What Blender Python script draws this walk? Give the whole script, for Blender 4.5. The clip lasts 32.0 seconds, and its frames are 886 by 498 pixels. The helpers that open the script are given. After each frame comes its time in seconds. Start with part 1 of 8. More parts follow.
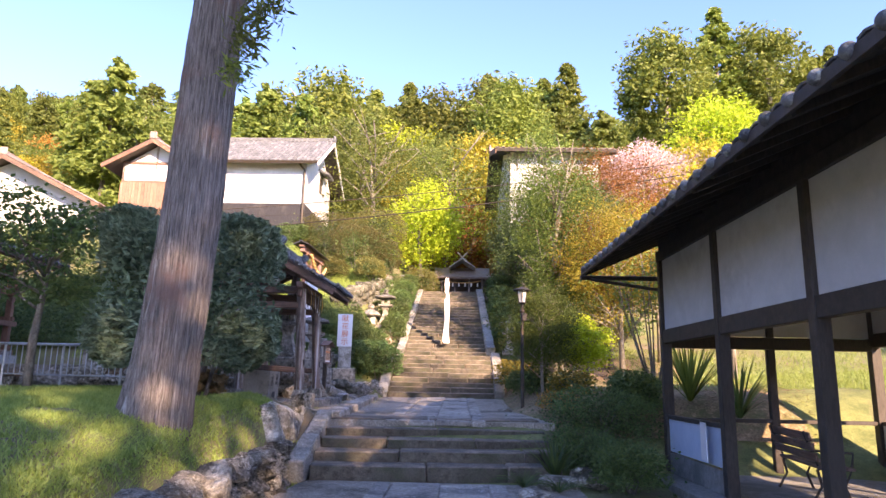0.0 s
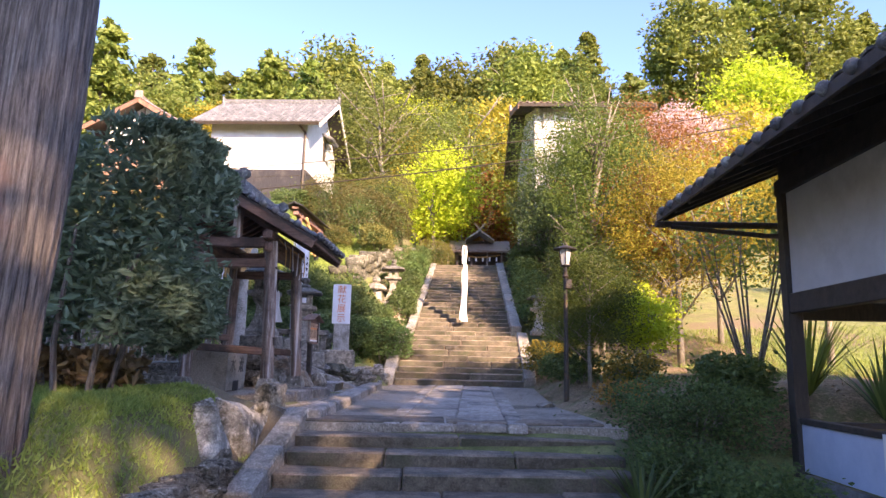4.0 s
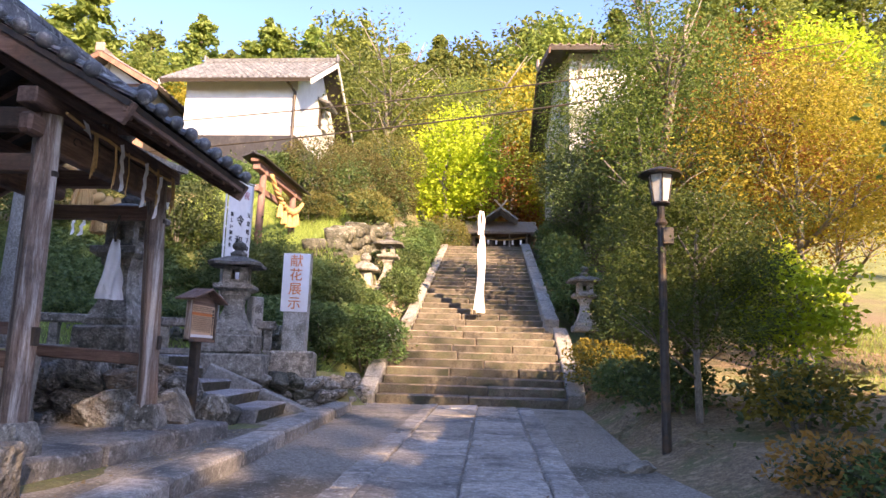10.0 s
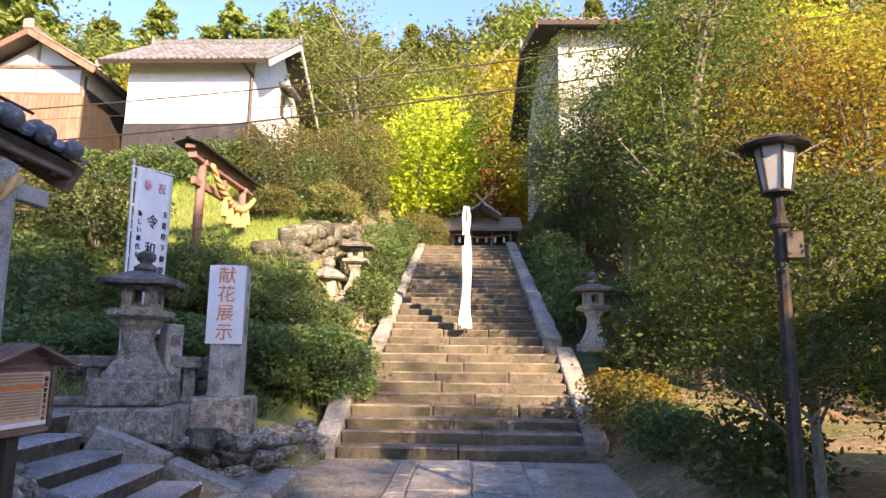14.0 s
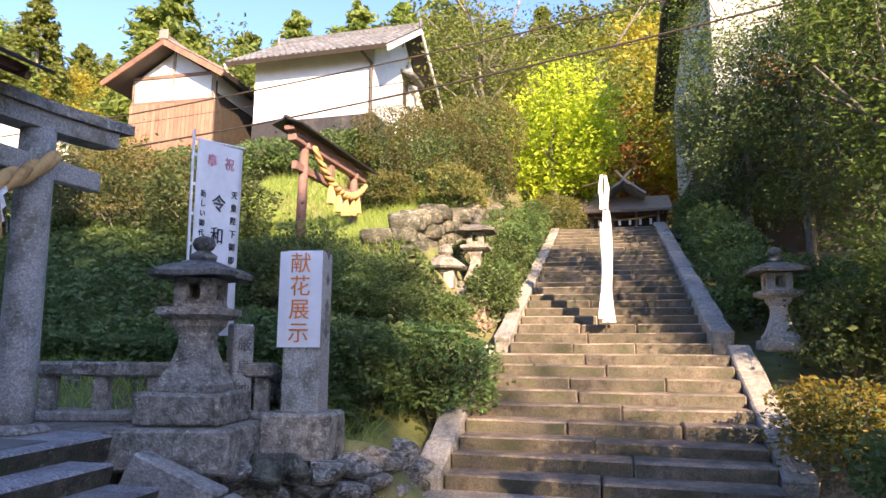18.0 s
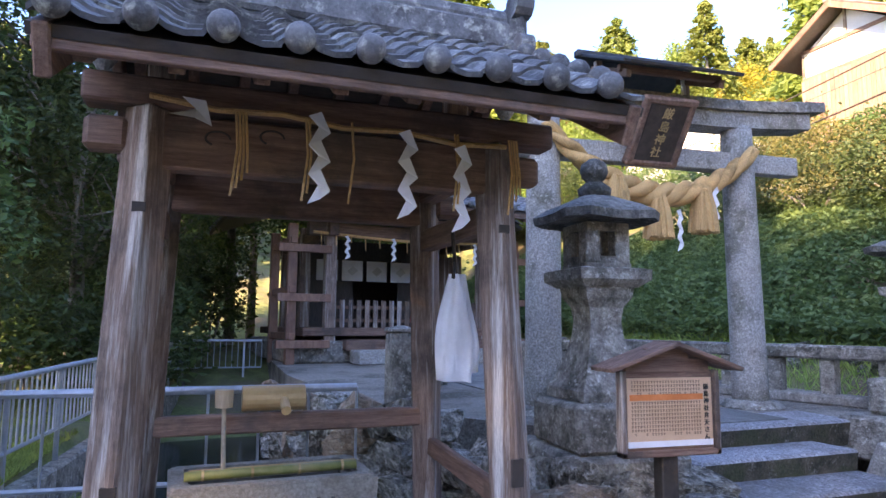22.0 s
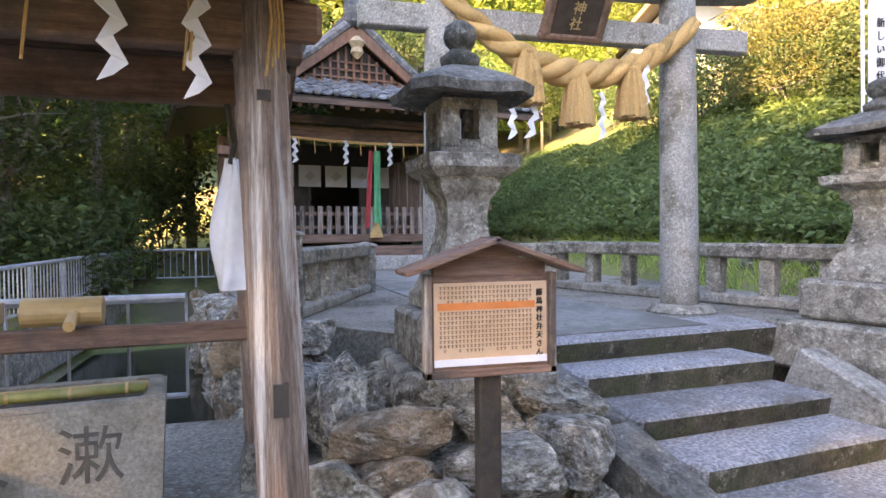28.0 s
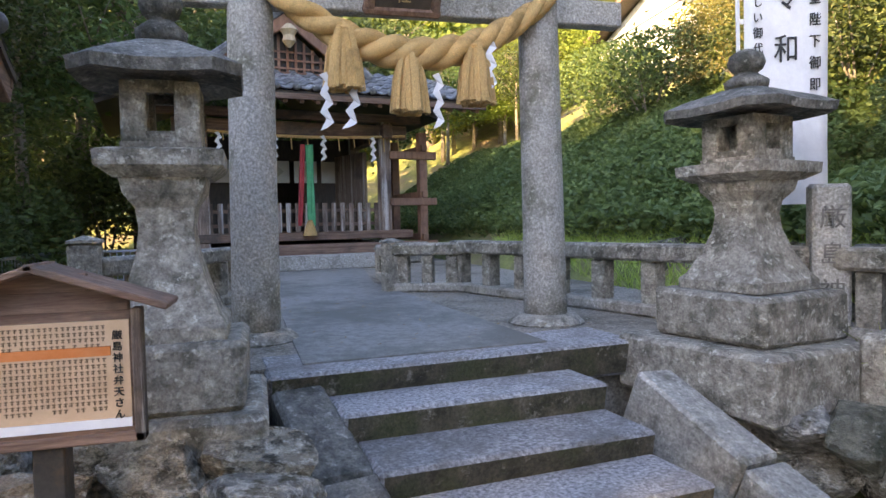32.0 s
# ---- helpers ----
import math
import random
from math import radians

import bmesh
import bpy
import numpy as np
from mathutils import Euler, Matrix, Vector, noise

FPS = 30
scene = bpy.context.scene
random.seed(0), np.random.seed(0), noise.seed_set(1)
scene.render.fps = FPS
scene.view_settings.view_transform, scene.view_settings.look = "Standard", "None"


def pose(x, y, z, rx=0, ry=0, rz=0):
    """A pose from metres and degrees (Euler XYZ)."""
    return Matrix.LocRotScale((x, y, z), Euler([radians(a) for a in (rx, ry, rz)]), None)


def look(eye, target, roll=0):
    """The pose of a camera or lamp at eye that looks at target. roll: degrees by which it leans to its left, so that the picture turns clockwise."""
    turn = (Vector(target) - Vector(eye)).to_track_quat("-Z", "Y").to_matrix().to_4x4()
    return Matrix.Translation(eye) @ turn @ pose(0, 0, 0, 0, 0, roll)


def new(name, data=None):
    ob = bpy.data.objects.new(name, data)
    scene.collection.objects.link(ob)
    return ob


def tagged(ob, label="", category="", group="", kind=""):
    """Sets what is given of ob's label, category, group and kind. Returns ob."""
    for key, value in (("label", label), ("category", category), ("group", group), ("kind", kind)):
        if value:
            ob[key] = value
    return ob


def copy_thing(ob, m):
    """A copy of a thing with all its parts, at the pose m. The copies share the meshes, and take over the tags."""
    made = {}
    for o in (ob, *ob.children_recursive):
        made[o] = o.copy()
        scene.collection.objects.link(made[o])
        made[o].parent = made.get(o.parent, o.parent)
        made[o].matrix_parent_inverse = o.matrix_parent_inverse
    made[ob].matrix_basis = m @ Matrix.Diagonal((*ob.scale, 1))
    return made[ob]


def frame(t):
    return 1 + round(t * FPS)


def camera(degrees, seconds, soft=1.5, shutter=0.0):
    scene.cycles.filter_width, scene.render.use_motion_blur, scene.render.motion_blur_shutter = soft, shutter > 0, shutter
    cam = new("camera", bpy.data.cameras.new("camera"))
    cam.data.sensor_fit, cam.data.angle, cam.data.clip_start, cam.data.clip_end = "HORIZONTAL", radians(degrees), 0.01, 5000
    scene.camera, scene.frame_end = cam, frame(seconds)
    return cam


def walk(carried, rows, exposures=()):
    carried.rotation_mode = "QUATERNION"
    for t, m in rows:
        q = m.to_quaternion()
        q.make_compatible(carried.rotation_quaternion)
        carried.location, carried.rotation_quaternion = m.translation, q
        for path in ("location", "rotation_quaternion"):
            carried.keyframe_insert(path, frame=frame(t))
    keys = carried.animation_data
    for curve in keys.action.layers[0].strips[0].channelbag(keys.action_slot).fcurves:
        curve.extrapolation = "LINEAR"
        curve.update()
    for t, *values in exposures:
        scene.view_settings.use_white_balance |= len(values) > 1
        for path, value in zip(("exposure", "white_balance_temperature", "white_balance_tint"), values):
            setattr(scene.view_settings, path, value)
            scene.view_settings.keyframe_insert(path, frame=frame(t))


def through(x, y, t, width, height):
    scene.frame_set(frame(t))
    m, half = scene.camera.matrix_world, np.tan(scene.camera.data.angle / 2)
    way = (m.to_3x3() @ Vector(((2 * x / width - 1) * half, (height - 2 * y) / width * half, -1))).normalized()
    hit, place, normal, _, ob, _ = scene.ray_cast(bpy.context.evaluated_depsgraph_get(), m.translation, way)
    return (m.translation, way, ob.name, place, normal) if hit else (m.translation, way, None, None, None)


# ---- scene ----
cam = camera(68.9, 32.0)
PATH = [
    (0, (1.578, -3.06, 0.701), (1.411, -1.105, 1.092), 1.2),
    (0.5, (1.508, -2.599, 0.712), (1.352, -0.644, 1.103), 1.3),
    (1, (1.452, -2.196, 0.714), (1.298, -0.236, 1.083), 1.3),
    (1.5, (1.432, -1.803, 0.747), (1.271, 0.159, 1.098), 1.5),
    (2, (1.363, -1.337, 0.732), (1.198, 0.624, 1.088), 1.5),
    (2.5, (1.314, -0.877, 0.712), (1.131, 1.083, 1.066), 1.3),
    (3, (1.257, -0.45, 0.727), (1.062, 1.51, 1.074), 1.5),
    (3.5, (1.205, -0.053, 0.706), (1.005, 1.908, 1.05), 1.4),
    (5.5, (1.167, 1.513, 0.779), (0.934, 3.471, 1.111), 1.6),
    (6, (1.082, 1.963, 0.776), (0.846, 3.919, 1.119), 1.8),
    (6.5, (1.035, 2.418, 0.78), (0.807, 4.375, 1.125), 1.7),
    (7, (1.031, 2.816, 0.779), (0.801, 4.773, 1.12), 1.8),
    (7.5, (1.037, 3.272, 0.787), (0.802, 5.228, 1.128), 1.8),
    (8, (1.056, 3.708, 0.826), (0.817, 5.663, 1.171), 1.8),
    (8.5, (1.077, 4.133, 0.851), (0.816, 6.086, 1.193), 2.1),
    (9, (1.015, 4.561, 0.853), (0.75, 6.514, 1.197), 2.0),
    (9.5, (0.962, 4.993, 0.855), (0.696, 6.946, 1.194), 2.0),
    (10, (0.908, 5.396, 0.872), (0.64, 7.35, 1.205), 1.8),
    (10.5, (0.817, 5.765, 0.89), (0.573, 7.721, 1.229), 1.6),
    (11, (0.768, 6.107, 0.918), (0.551, 8.067, 1.256), 1.3),
    (11.5, (0.752, 6.439, 1.041), (0.527, 8.398, 1.379), 1.1),
    (12, (0.713, 6.743, 1.115), (0.492, 8.702, 1.451), 0.8),
    (12.5, (0.65, 7.01, 1.219), (0.444, 8.972, 1.548), 0.8),
    (13, (0.637, 7.234, 1.258), (0.438, 9.197, 1.582), 1.0),
    (13.5, (0.597, 7.454, 1.356), (0.396, 9.419, 1.675), 1.1),
    (14, (0.518, 7.738, 1.428), (0.329, 9.703, 1.747), 0.8),
    (14.5, (0.457, 7.99, 1.543), (0.303, 9.958, 1.861), 0.6),
    (16.5, (0.306, 9.006, 1.539), (0.133, 10.972, 1.861), -0.1),
    (17, (0.347, 9.289, 1.535), (0.137, 11.252, 1.854), 0.0),
    (17.5, (0.407, 9.474, 1.529), (0.072, 11.421, 1.838), 0.1),
    (18, (0.468, 9.579, 1.526), (-0.144, 11.46, 1.822), 0.4),
    (18.5, (0.518, 9.62, 1.518), (-0.482, 11.328, 1.802), 0.1),
    (19, (0.509, 9.628, 1.515), (-0.66, 11.226, 1.795), -0.4),
    (19.5, (0.475, 9.595, 1.527), (-0.83, 11.084, 1.809), -0.4),
    (20, (0.463, 9.544, 1.531), (-0.989, 10.89, 1.812), -0.2),
    (20.5, (0.452, 9.502, 1.531), (-1.131, 10.692, 1.812), 0.0),
    (21, (0.432, 9.461, 1.54), (-1.288, 10.442, 1.816), 0.1),
    (21.5, (0.429, 9.424, 1.537), (-1.412, 10.159, 1.8), 0.3),
    (22, (0.425, 9.39, 1.526), (-1.49, 9.921, 1.756), 0.4),
    (22.5, (0.419, 9.35, 1.519), (-1.541, 9.697, 1.714), 0.1),
    (23, (0.425, 9.323, 1.516), (-1.557, 9.526, 1.693), -0.1),
    (23.5, (0.436, 9.297, 1.514), (-1.557, 9.388, 1.66), -0.1),
    (24, (0.445, 9.27, 1.506), (-1.552, 9.295, 1.604), 0.1),
    (24.5, (0.425, 9.268, 1.492), (-1.574, 9.274, 1.538), 0.4),
    (25, (0.381, 9.282, 1.493), (-1.619, 9.305, 1.515), 0.5),
    (25.5, (0.341, 9.401, 1.489), (-1.658, 9.462, 1.501), 0.6),
    (26, (0.359, 9.642, 1.492), (-1.637, 9.77, 1.496), 0.6),
    (26.5, (0.319, 9.872, 1.485), (-1.655, 10.192, 1.476), 0.5),
    (28.5, (-0.017, 10.557, 1.47), (-1.942, 11.093, 1.408), -0.4),
    (29, (-0.103, 10.755, 1.46), (-2.028, 11.29, 1.378), -0.1),
    (29.5, (-0.161, 10.915, 1.487), (-2.088, 11.445, 1.402), -0.1),
    (30, (-0.142, 11.092, 1.496), (-2.074, 11.602, 1.411), -0.3),
    (30.5, (-0.056, 11.324, 1.512), (-1.995, 11.808, 1.429), -0.2),
    (31, (-0.082, 11.511, 1.504), (-2.02, 11.997, 1.416), -0.9),
    (31.5, (-0.147, 11.664, 1.529), (-2.083, 12.16, 1.449), -1.0),
    (32, (-0.193, 11.794, 1.538), (-2.129, 12.288, 1.459), -1.3),
]
walk(cam, [(t, look(eye, target, roll)) for t, eye, target, roll in PATH],
     [(0.0, 2.4, 7000, 33), (6.0, 2.4, 7300, 32), (9.0, 2.4, 7500, 30), (14.0, 2.3, 7300, 26), (18.0, 2.2, 7000, 25), (20.5, 2.55, 5700, 24), (23.0, 3.3, 8400, 25), (24.0, 3.35, 8700, 26), (25.0, 3.75, 9300, 28), (26.5, 3.75, 9800, 27), (29.0, 3.6, 10200, 19), (30.0, 3.35, 9800, 18), (32.0, 3.2, 9600, 18)])

# ---- light: clear low sun from the right, behind the walker ----
SUN_TO = Vector((0.55, -0.80, 0.45)).normalized()
world = bpy.data.worlds.new("world")
scene.world = world
world.use_nodes = True
wn = world.node_tree.nodes
sky = wn.new("ShaderNodeTexSky")
sky.sky_type = "NISHITA"
sky.sun_disc = False
sky.sun_elevation = math.asin(SUN_TO.z)
sky.sun_rotation = math.atan2(SUN_TO.x, SUN_TO.y)
sky.air_density, sky.dust_density, sky.ozone_density = 0.7, 0.5, 5.0
wn["Background"].inputs["Strength"].default_value = 0.14
world.node_tree.links.new(sky.outputs["Color"], wn["Background"].inputs["Color"])
sun_data = bpy.data.lights.new("sun", "SUN")
sun_data.energy, sun_data.angle, sun_data.color = 3.5, radians(0.6), (1.0, 0.80, 0.52)
sun = new("sun", sun_data)
sun.matrix_world = look(SUN_TO * 60, (0, 0, 0))

# ---- materials ----
def mat(name, c1, c2, scale=6.0, rough=0.8, bump=0.3, c3=None, spot=1.2, amount=0.5, stretch=(1, 1, 1), metal=0.0,
        vary=0.15, detail=9.0, island=False, fine=None, c4=None, spot4=12.0, amount4=0.3, deep=0.02, grain=None):
    """Two colours mixed by grain, a third in blotches, with relief; every object a little lighter or darker."""
    grain = (0.5 if bump >= 0.5 else 0.3 if bump >= 0.3 else 0.12 if bump >= 0.2 else 0.03) if grain is None else grain
    m = bpy.data.materials.new(name)
    m.use_nodes = True
    nt = m.node_tree
    n, link = nt.nodes, nt.links.new
    bsdf = n["Principled BSDF"]
    bsdf.inputs["Roughness"].default_value = rough
    bsdf.inputs["Metallic"].default_value = metal
    co = n.new("ShaderNodeTexCoord")
    info = n.new("ShaderNodeObjectInfo")
    off = n.new("ShaderNodeVectorMath")
    off.operation = "SCALE"
    off.inputs[0].default_value = (37.0, 19.0, 53.0)
    link(info.outputs["Random"], off.inputs["Scale"])
    add = n.new("ShaderNodeVectorMath")
    link(co.outputs["Object"], add.inputs[0])
    link(off.outputs[0], add.inputs[1])
    mp = n.new("ShaderNodeMapping")
    mp.inputs["Scale"].default_value = stretch
    link(add.outputs[0], mp.inputs["Vector"])
    g = n.new("ShaderNodeTexNoise")
    g.inputs["Scale"].default_value, g.inputs["Detail"].default_value, g.inputs["Roughness"].default_value = scale, detail, 0.72
    link(mp.outputs[0], g.inputs["Vector"])
    r1 = n.new("ShaderNodeValToRGB")
    r1.color_ramp.elements[0].position, r1.color_ramp.elements[1].position = 0.37, 0.65
    r1.color_ramp.elements[0].color, r1.color_ramp.elements[1].color = (*c1, 1), (*c2, 1)
    link(g.outputs["Fac"], r1.inputs["Fac"])
    colour = r1.outputs["Color"]
    for c3, spot, amount in ((c3, spot, amount), (c4, spot4, amount4)):
        if not c3:
            continue
        b = n.new("ShaderNodeTexNoise")
        b.inputs["Scale"].default_value, b.inputs["Detail"].default_value, b.inputs["Roughness"].default_value = spot, 7.0, 0.7
        link(mp.outputs[0] if c3 is c4 else add.outputs[0], b.inputs["Vector"])
        r2 = n.new("ShaderNodeValToRGB")
        r2.color_ramp.elements[0].position, r2.color_ramp.elements[1].position = 0.62 - 0.28 * amount, 0.72 - 0.2 * amount
        r2.color_ramp.elements[0].color, r2.color_ramp.elements[1].color = (0, 0, 0, 1), (1, 1, 1, 1)
        link(b.outputs["Fac"], r2.inputs["Fac"])
        mx = n.new("ShaderNodeMix")
        mx.data_type = "RGBA"
        link(r2.outputs["Color"], mx.inputs["Factor"])
        link(colour, mx.inputs["A"])
        mx.inputs["B"].default_value = (*c3, 1)
        colour = mx.outputs["Result"]
    hsv = n.new("ShaderNodeHueSaturation")
    src = info.outputs["Random"]
    if island:
        src = n.new("ShaderNodeNewGeometry").outputs["Random Per Island"]
    rng = n.new("ShaderNodeMapRange")
    rng.inputs["To Min"].default_value, rng.inputs["To Max"].default_value = 1 - vary, 1 + vary
    link(src, rng.inputs["Value"])
    grit = n.new("ShaderNodeTexNoise")
    grit.inputs["Scale"].default_value, grit.inputs["Detail"].default_value, grit.inputs["Roughness"].default_value = 55.0, 6.0, 0.8
    link(mp.outputs[0], grit.inputs["Vector"])
    gr = n.new("ShaderNodeMapRange")
    gr.inputs["From Min"].default_value, gr.inputs["From Max"].default_value = 0.3, 0.7
    gr.inputs["To Min"].default_value, gr.inputs["To Max"].default_value = 1 - grain, 1 + grain
    link(grit.outputs["Fac"], gr.inputs["Value"])
    both = n.new("ShaderNodeMath")
    both.operation = "MULTIPLY"
    link(rng.outputs[0], both.inputs[0])
    link(gr.outputs[0], both.inputs[1])
    link(both.outputs[0], hsv.inputs["Value"])
    link(colour, hsv.inputs["Color"])
    link(hsv.outputs["Color"], bsdf.inputs["Base Color"])
    if bump:
        bp = n.new("ShaderNodeBump")
        bp.inputs["Strength"].default_value, bp.inputs["Distance"].default_value = bump, deep
        if fine:
            f = n.new("ShaderNodeTexNoise")
            f.inputs["Scale"].default_value, f.inputs["Detail"].default_value = fine, 4.0
            link(mp.outputs[0], f.inputs["Vector"])
            link(f.outputs["Fac"], bp.inputs["Height"])
        else:
            link(g.outputs["Fac"], bp.inputs["Height"])
        link(bp.outputs["Normal"], bsdf.inputs["Normal"])
    return m


def leafmat(name, c1, c2, through=0.35, vary=0.4):
    """Leaves that let light through; every leaf has its own tone."""
    m = bpy.data.materials.new(name)
    m.use_nodes = True
    nt = m.node_tree
    n, link = nt.nodes, nt.links.new
    bsdf = n["Principled BSDF"]
    geo = n.new("ShaderNodeNewGeometry")
    info = n.new("ShaderNodeObjectInfo")
    r = n.new("ShaderNodeValToRGB")
    r.color_ramp.elements[0].color, r.color_ramp.elements[1].color = (*c1, 1), (*c2, 1)
    link(geo.outputs["Random Per Island"], r.inputs["Fac"])
    hsv = n.new("ShaderNodeHueSaturation")
    rng = n.new("ShaderNodeMapRange")
    rng.inputs["To Min"].default_value, rng.inputs["To Max"].default_value = 1 - vary, 1 + vary
    link(info.outputs["Random"], rng.inputs["Value"])
    link(rng.outputs[0], hsv.inputs["Value"])
    hue = n.new("ShaderNodeMapRange")
    hue.inputs["To Min"].default_value, hue.inputs["To Max"].default_value = 0.485, 0.515
    link(info.outputs["Random"], hue.inputs["Value"])
    link(hue.outputs[0], hsv.inputs["Hue"])
    link(r.outputs["Color"], hsv.inputs["Color"])
    link(hsv.outputs["Color"], bsdf.inputs["Base Color"])
    bsdf.inputs["Roughness"].default_value = 0.6
    tr = n.new("ShaderNodeBsdfTranslucent")
    link(hsv.outputs["Color"], tr.inputs["Color"])
    mix = n.new("ShaderNodeMixShader")
    mix.inputs[0].default_value = through
    link(bsdf.outputs[0], mix.inputs[1])
    link(tr.outputs[0], mix.inputs[2])
    link(mix.outputs[0], n["Material Output"].inputs["Surface"])
    return m


STONE = mat("stone", (0.23, 0.218, 0.195), (0.40, 0.38, 0.335), 16, 0.88, 0.7, (0.15, 0.142, 0.118), 3.5, 0.35, fine=40, c4=(0.50, 0.48, 0.43), spot4=22, amount4=0.2)
STEP = mat("step_stone", (0.16, 0.122, 0.09), (0.32, 0.255, 0.195), 7, 0.88, 0.6, (0.10, 0.092, 0.075), 1.6, 0.6, vary=0.2, fine=60)
PAVE = mat("paving_stone", (0.25, 0.225, 0.195), (0.51, 0.465, 0.405), 14, 0.85, 0.7, (0.16, 0.15, 0.135), 1.1, 0.55, vary=0.25, fine=40, c4=(0.50, 0.48, 0.45), spot4=16, amount4=0.28)
GRANITE = mat("granite", (0.25, 0.24, 0.215), (0.50, 0.48, 0.44), 60, 0.82, 0.6, (0.17, 0.165, 0.13), 3.0, 0.42, c4=(0.55, 0.53, 0.46), spot4=30, amount4=0.24)
TREAD = mat("dressed_tread", (0.15, 0.15, 0.155), (0.54, 0.535, 0.54), 45, 0.85, 0.9, (0.20, 0.19, 0.18), 1.6, 0.4)
RISER = mat("dark_riser", (0.075, 0.064, 0.046), (0.20, 0.17, 0.13), 8, 0.92, 0.6, (0.075, 0.078, 0.045), 2.0, 0.55, fine=50)
# Moss patches on a near-black base, for the torii step fronts.
MOSSRISER = mat("dark_mossy_riser", (0.035, 0.032, 0.02), (0.125, 0.108, 0.075), 7, 0.95, 0.6, (0.06, 0.065, 0.03), 3.0, 0.5, fine=50, c4=(0.26, 0.24, 0.20), spot4=11, amount4=0.14)
CAPSTONE = mat("dark_lichened_cap", (0.085, 0.082, 0.072), (0.215, 0.205, 0.18), 12, 0.95, 0.7, (0.05, 0.05, 0.04), 3.5, 0.45, fine=40, c4=(0.34, 0.33, 0.29), spot4=18, amount4=0.2)
LICHEN = mat("lichened_stone", (0.165, 0.148, 0.125), (0.40, 0.37, 0.31), 12, 0.92, 0.9, (0.095, 0.09, 0.07), 4.5, 0.45, fine=40, c4=(0.54, 0.52, 0.45), spot4=20, amount4=0.24)
BASIN = mat("basin_stone", (0.26, 0.235, 0.19), (0.44, 0.40, 0.33), 70, 0.85, 0.35, (0.18, 0.165, 0.13), 2.0, 0.4)
ROCK = mat("rock", (0.20, 0.17, 0.13), (0.48, 0.43, 0.345), 3, 0.92, 1.0, (0.06, 0.055, 0.04), 3.6, 0.55, vary=0.35, fine=14, deep=0.09, c4=(0.62, 0.58, 0.49), spot4=7, amount4=0.42)
MOSSROCK = mat("mossy_rock", (0.10, 0.10, 0.07), (0.28, 0.265, 0.205), 4, 0.92, 0.9, (0.055, 0.06, 0.035), 1.8, 0.6, vary=0.3, fine=14, deep=0.06, c4=(0.40, 0.385, 0.32), spot4=5, amount4=0.3)
REDROCK = mat("reddish_rock", (0.22, 0.15, 0.10), (0.44, 0.32, 0.22), 4, 0.92, 0.9, (0.14, 0.115, 0.085), 1.8, 0.5, vary=0.3, fine=16, deep=0.06, c4=(0.50, 0.45, 0.37), spot4=5, amount4=0.3)
PALEROCK = mat("pale_lichened_rock", (0.19, 0.18, 0.155), (0.42, 0.40, 0.36), 4, 0.92, 0.9, (0.10, 0.085, 0.05), 3.5, 0.5, vary=0.15, fine=14, deep=0.09, c4=(0.68, 0.64, 0.56), spot4=5, amount4=0.5)
SOIL = mat("ground_soil", (0.11, 0.135, 0.045), (0.23, 0.25, 0.085), 3, 0.95, 0.6, (0.19, 0.15, 0.095), 0.35, 0.55, vary=0.0, fine=40)
LEAFSOIL = mat("leafy_soil", (0.14, 0.095, 0.055), (0.36, 0.26, 0.15), 22, 0.95, 1.0, (0.13, 0.15, 0.05), 0.6, 0.5, vary=0.0, fine=50, c4=(0.42, 0.30, 0.18), spot4=9, amount4=0.35)
GRAVEL = mat("gravel", (0.21, 0.18, 0.145), (0.48, 0.43, 0.36), 38, 0.92, 1.0, (0.14, 0.125, 0.095), 0.9, 0.5, c4=(0.50, 0.46, 0.40), spot4=24, amount4=0.25)
CEMENT = mat("cement_walk", (0.17, 0.165, 0.15), (0.28, 0.27, 0.25), 12, 0.88, 0.4, (0.13, 0.13, 0.115), 0.9, 0.5, fine=80)
WOOD = mat("weathered_wood", (0.14, 0.09, 0.067), (0.33, 0.245, 0.195), 9, 0.78, 0.5, (0.085, 0.062, 0.05), 1.5, 0.45, (6, 6, 0.3), c4=(0.55, 0.52, 0.48), spot4=2.4, amount4=0.42)
WOODX = mat("weathered_wood_x", (0.13, 0.068, 0.046), (0.29, 0.18, 0.13), 7, 0.75, 0.35, (0.09, 0.065, 0.05), 1.5, 0.45, (0.35, 5, 5))
WOODY = mat("weathered_wood_y", (0.13, 0.068, 0.046), (0.29, 0.18, 0.13), 7, 0.75, 0.35, (0.09, 0.065, 0.05), 1.5, 0.45, (5, 0.35, 5))
DARKWOOD = mat("dark_wood", (0.035, 0.027, 0.022), (0.075, 0.058, 0.046), 8, 0.65, 0.25, (0.05, 0.042, 0.036), 1.5, 0.4, (5, 1, 1))
REDWOOD = mat("red_brown_wood", (0.19, 0.095, 0.06), (0.32, 0.17, 0.11), 7, 0.7, 0.25, (0.16, 0.08, 0.055), 1.5, 0.4, (3, 3, 0.6))
FADED = mat("faded_red_wood", (0.18, 0.10, 0.08), (0.29, 0.175, 0.145), 7, 0.75, 0.25, (0.18, 0.11, 0.09), 1.5, 0.4, (0.5, 3, 3))
REDSIDE = mat("red_brown_siding", (0.20, 0.105, 0.07), (0.36, 0.21, 0.145), 8, 0.8, 0.3, (0.20, 0.12, 0.085), 1.2, 0.4, (6, 6, 0.25))
SLATE = mat("dark_slate_boards", (0.018, 0.018, 0.022), (0.038, 0.038, 0.043), 8, 0.9, 0.25, (0.06, 0.055, 0.055), 1.5, 0.4, (5, 5, 0.4))
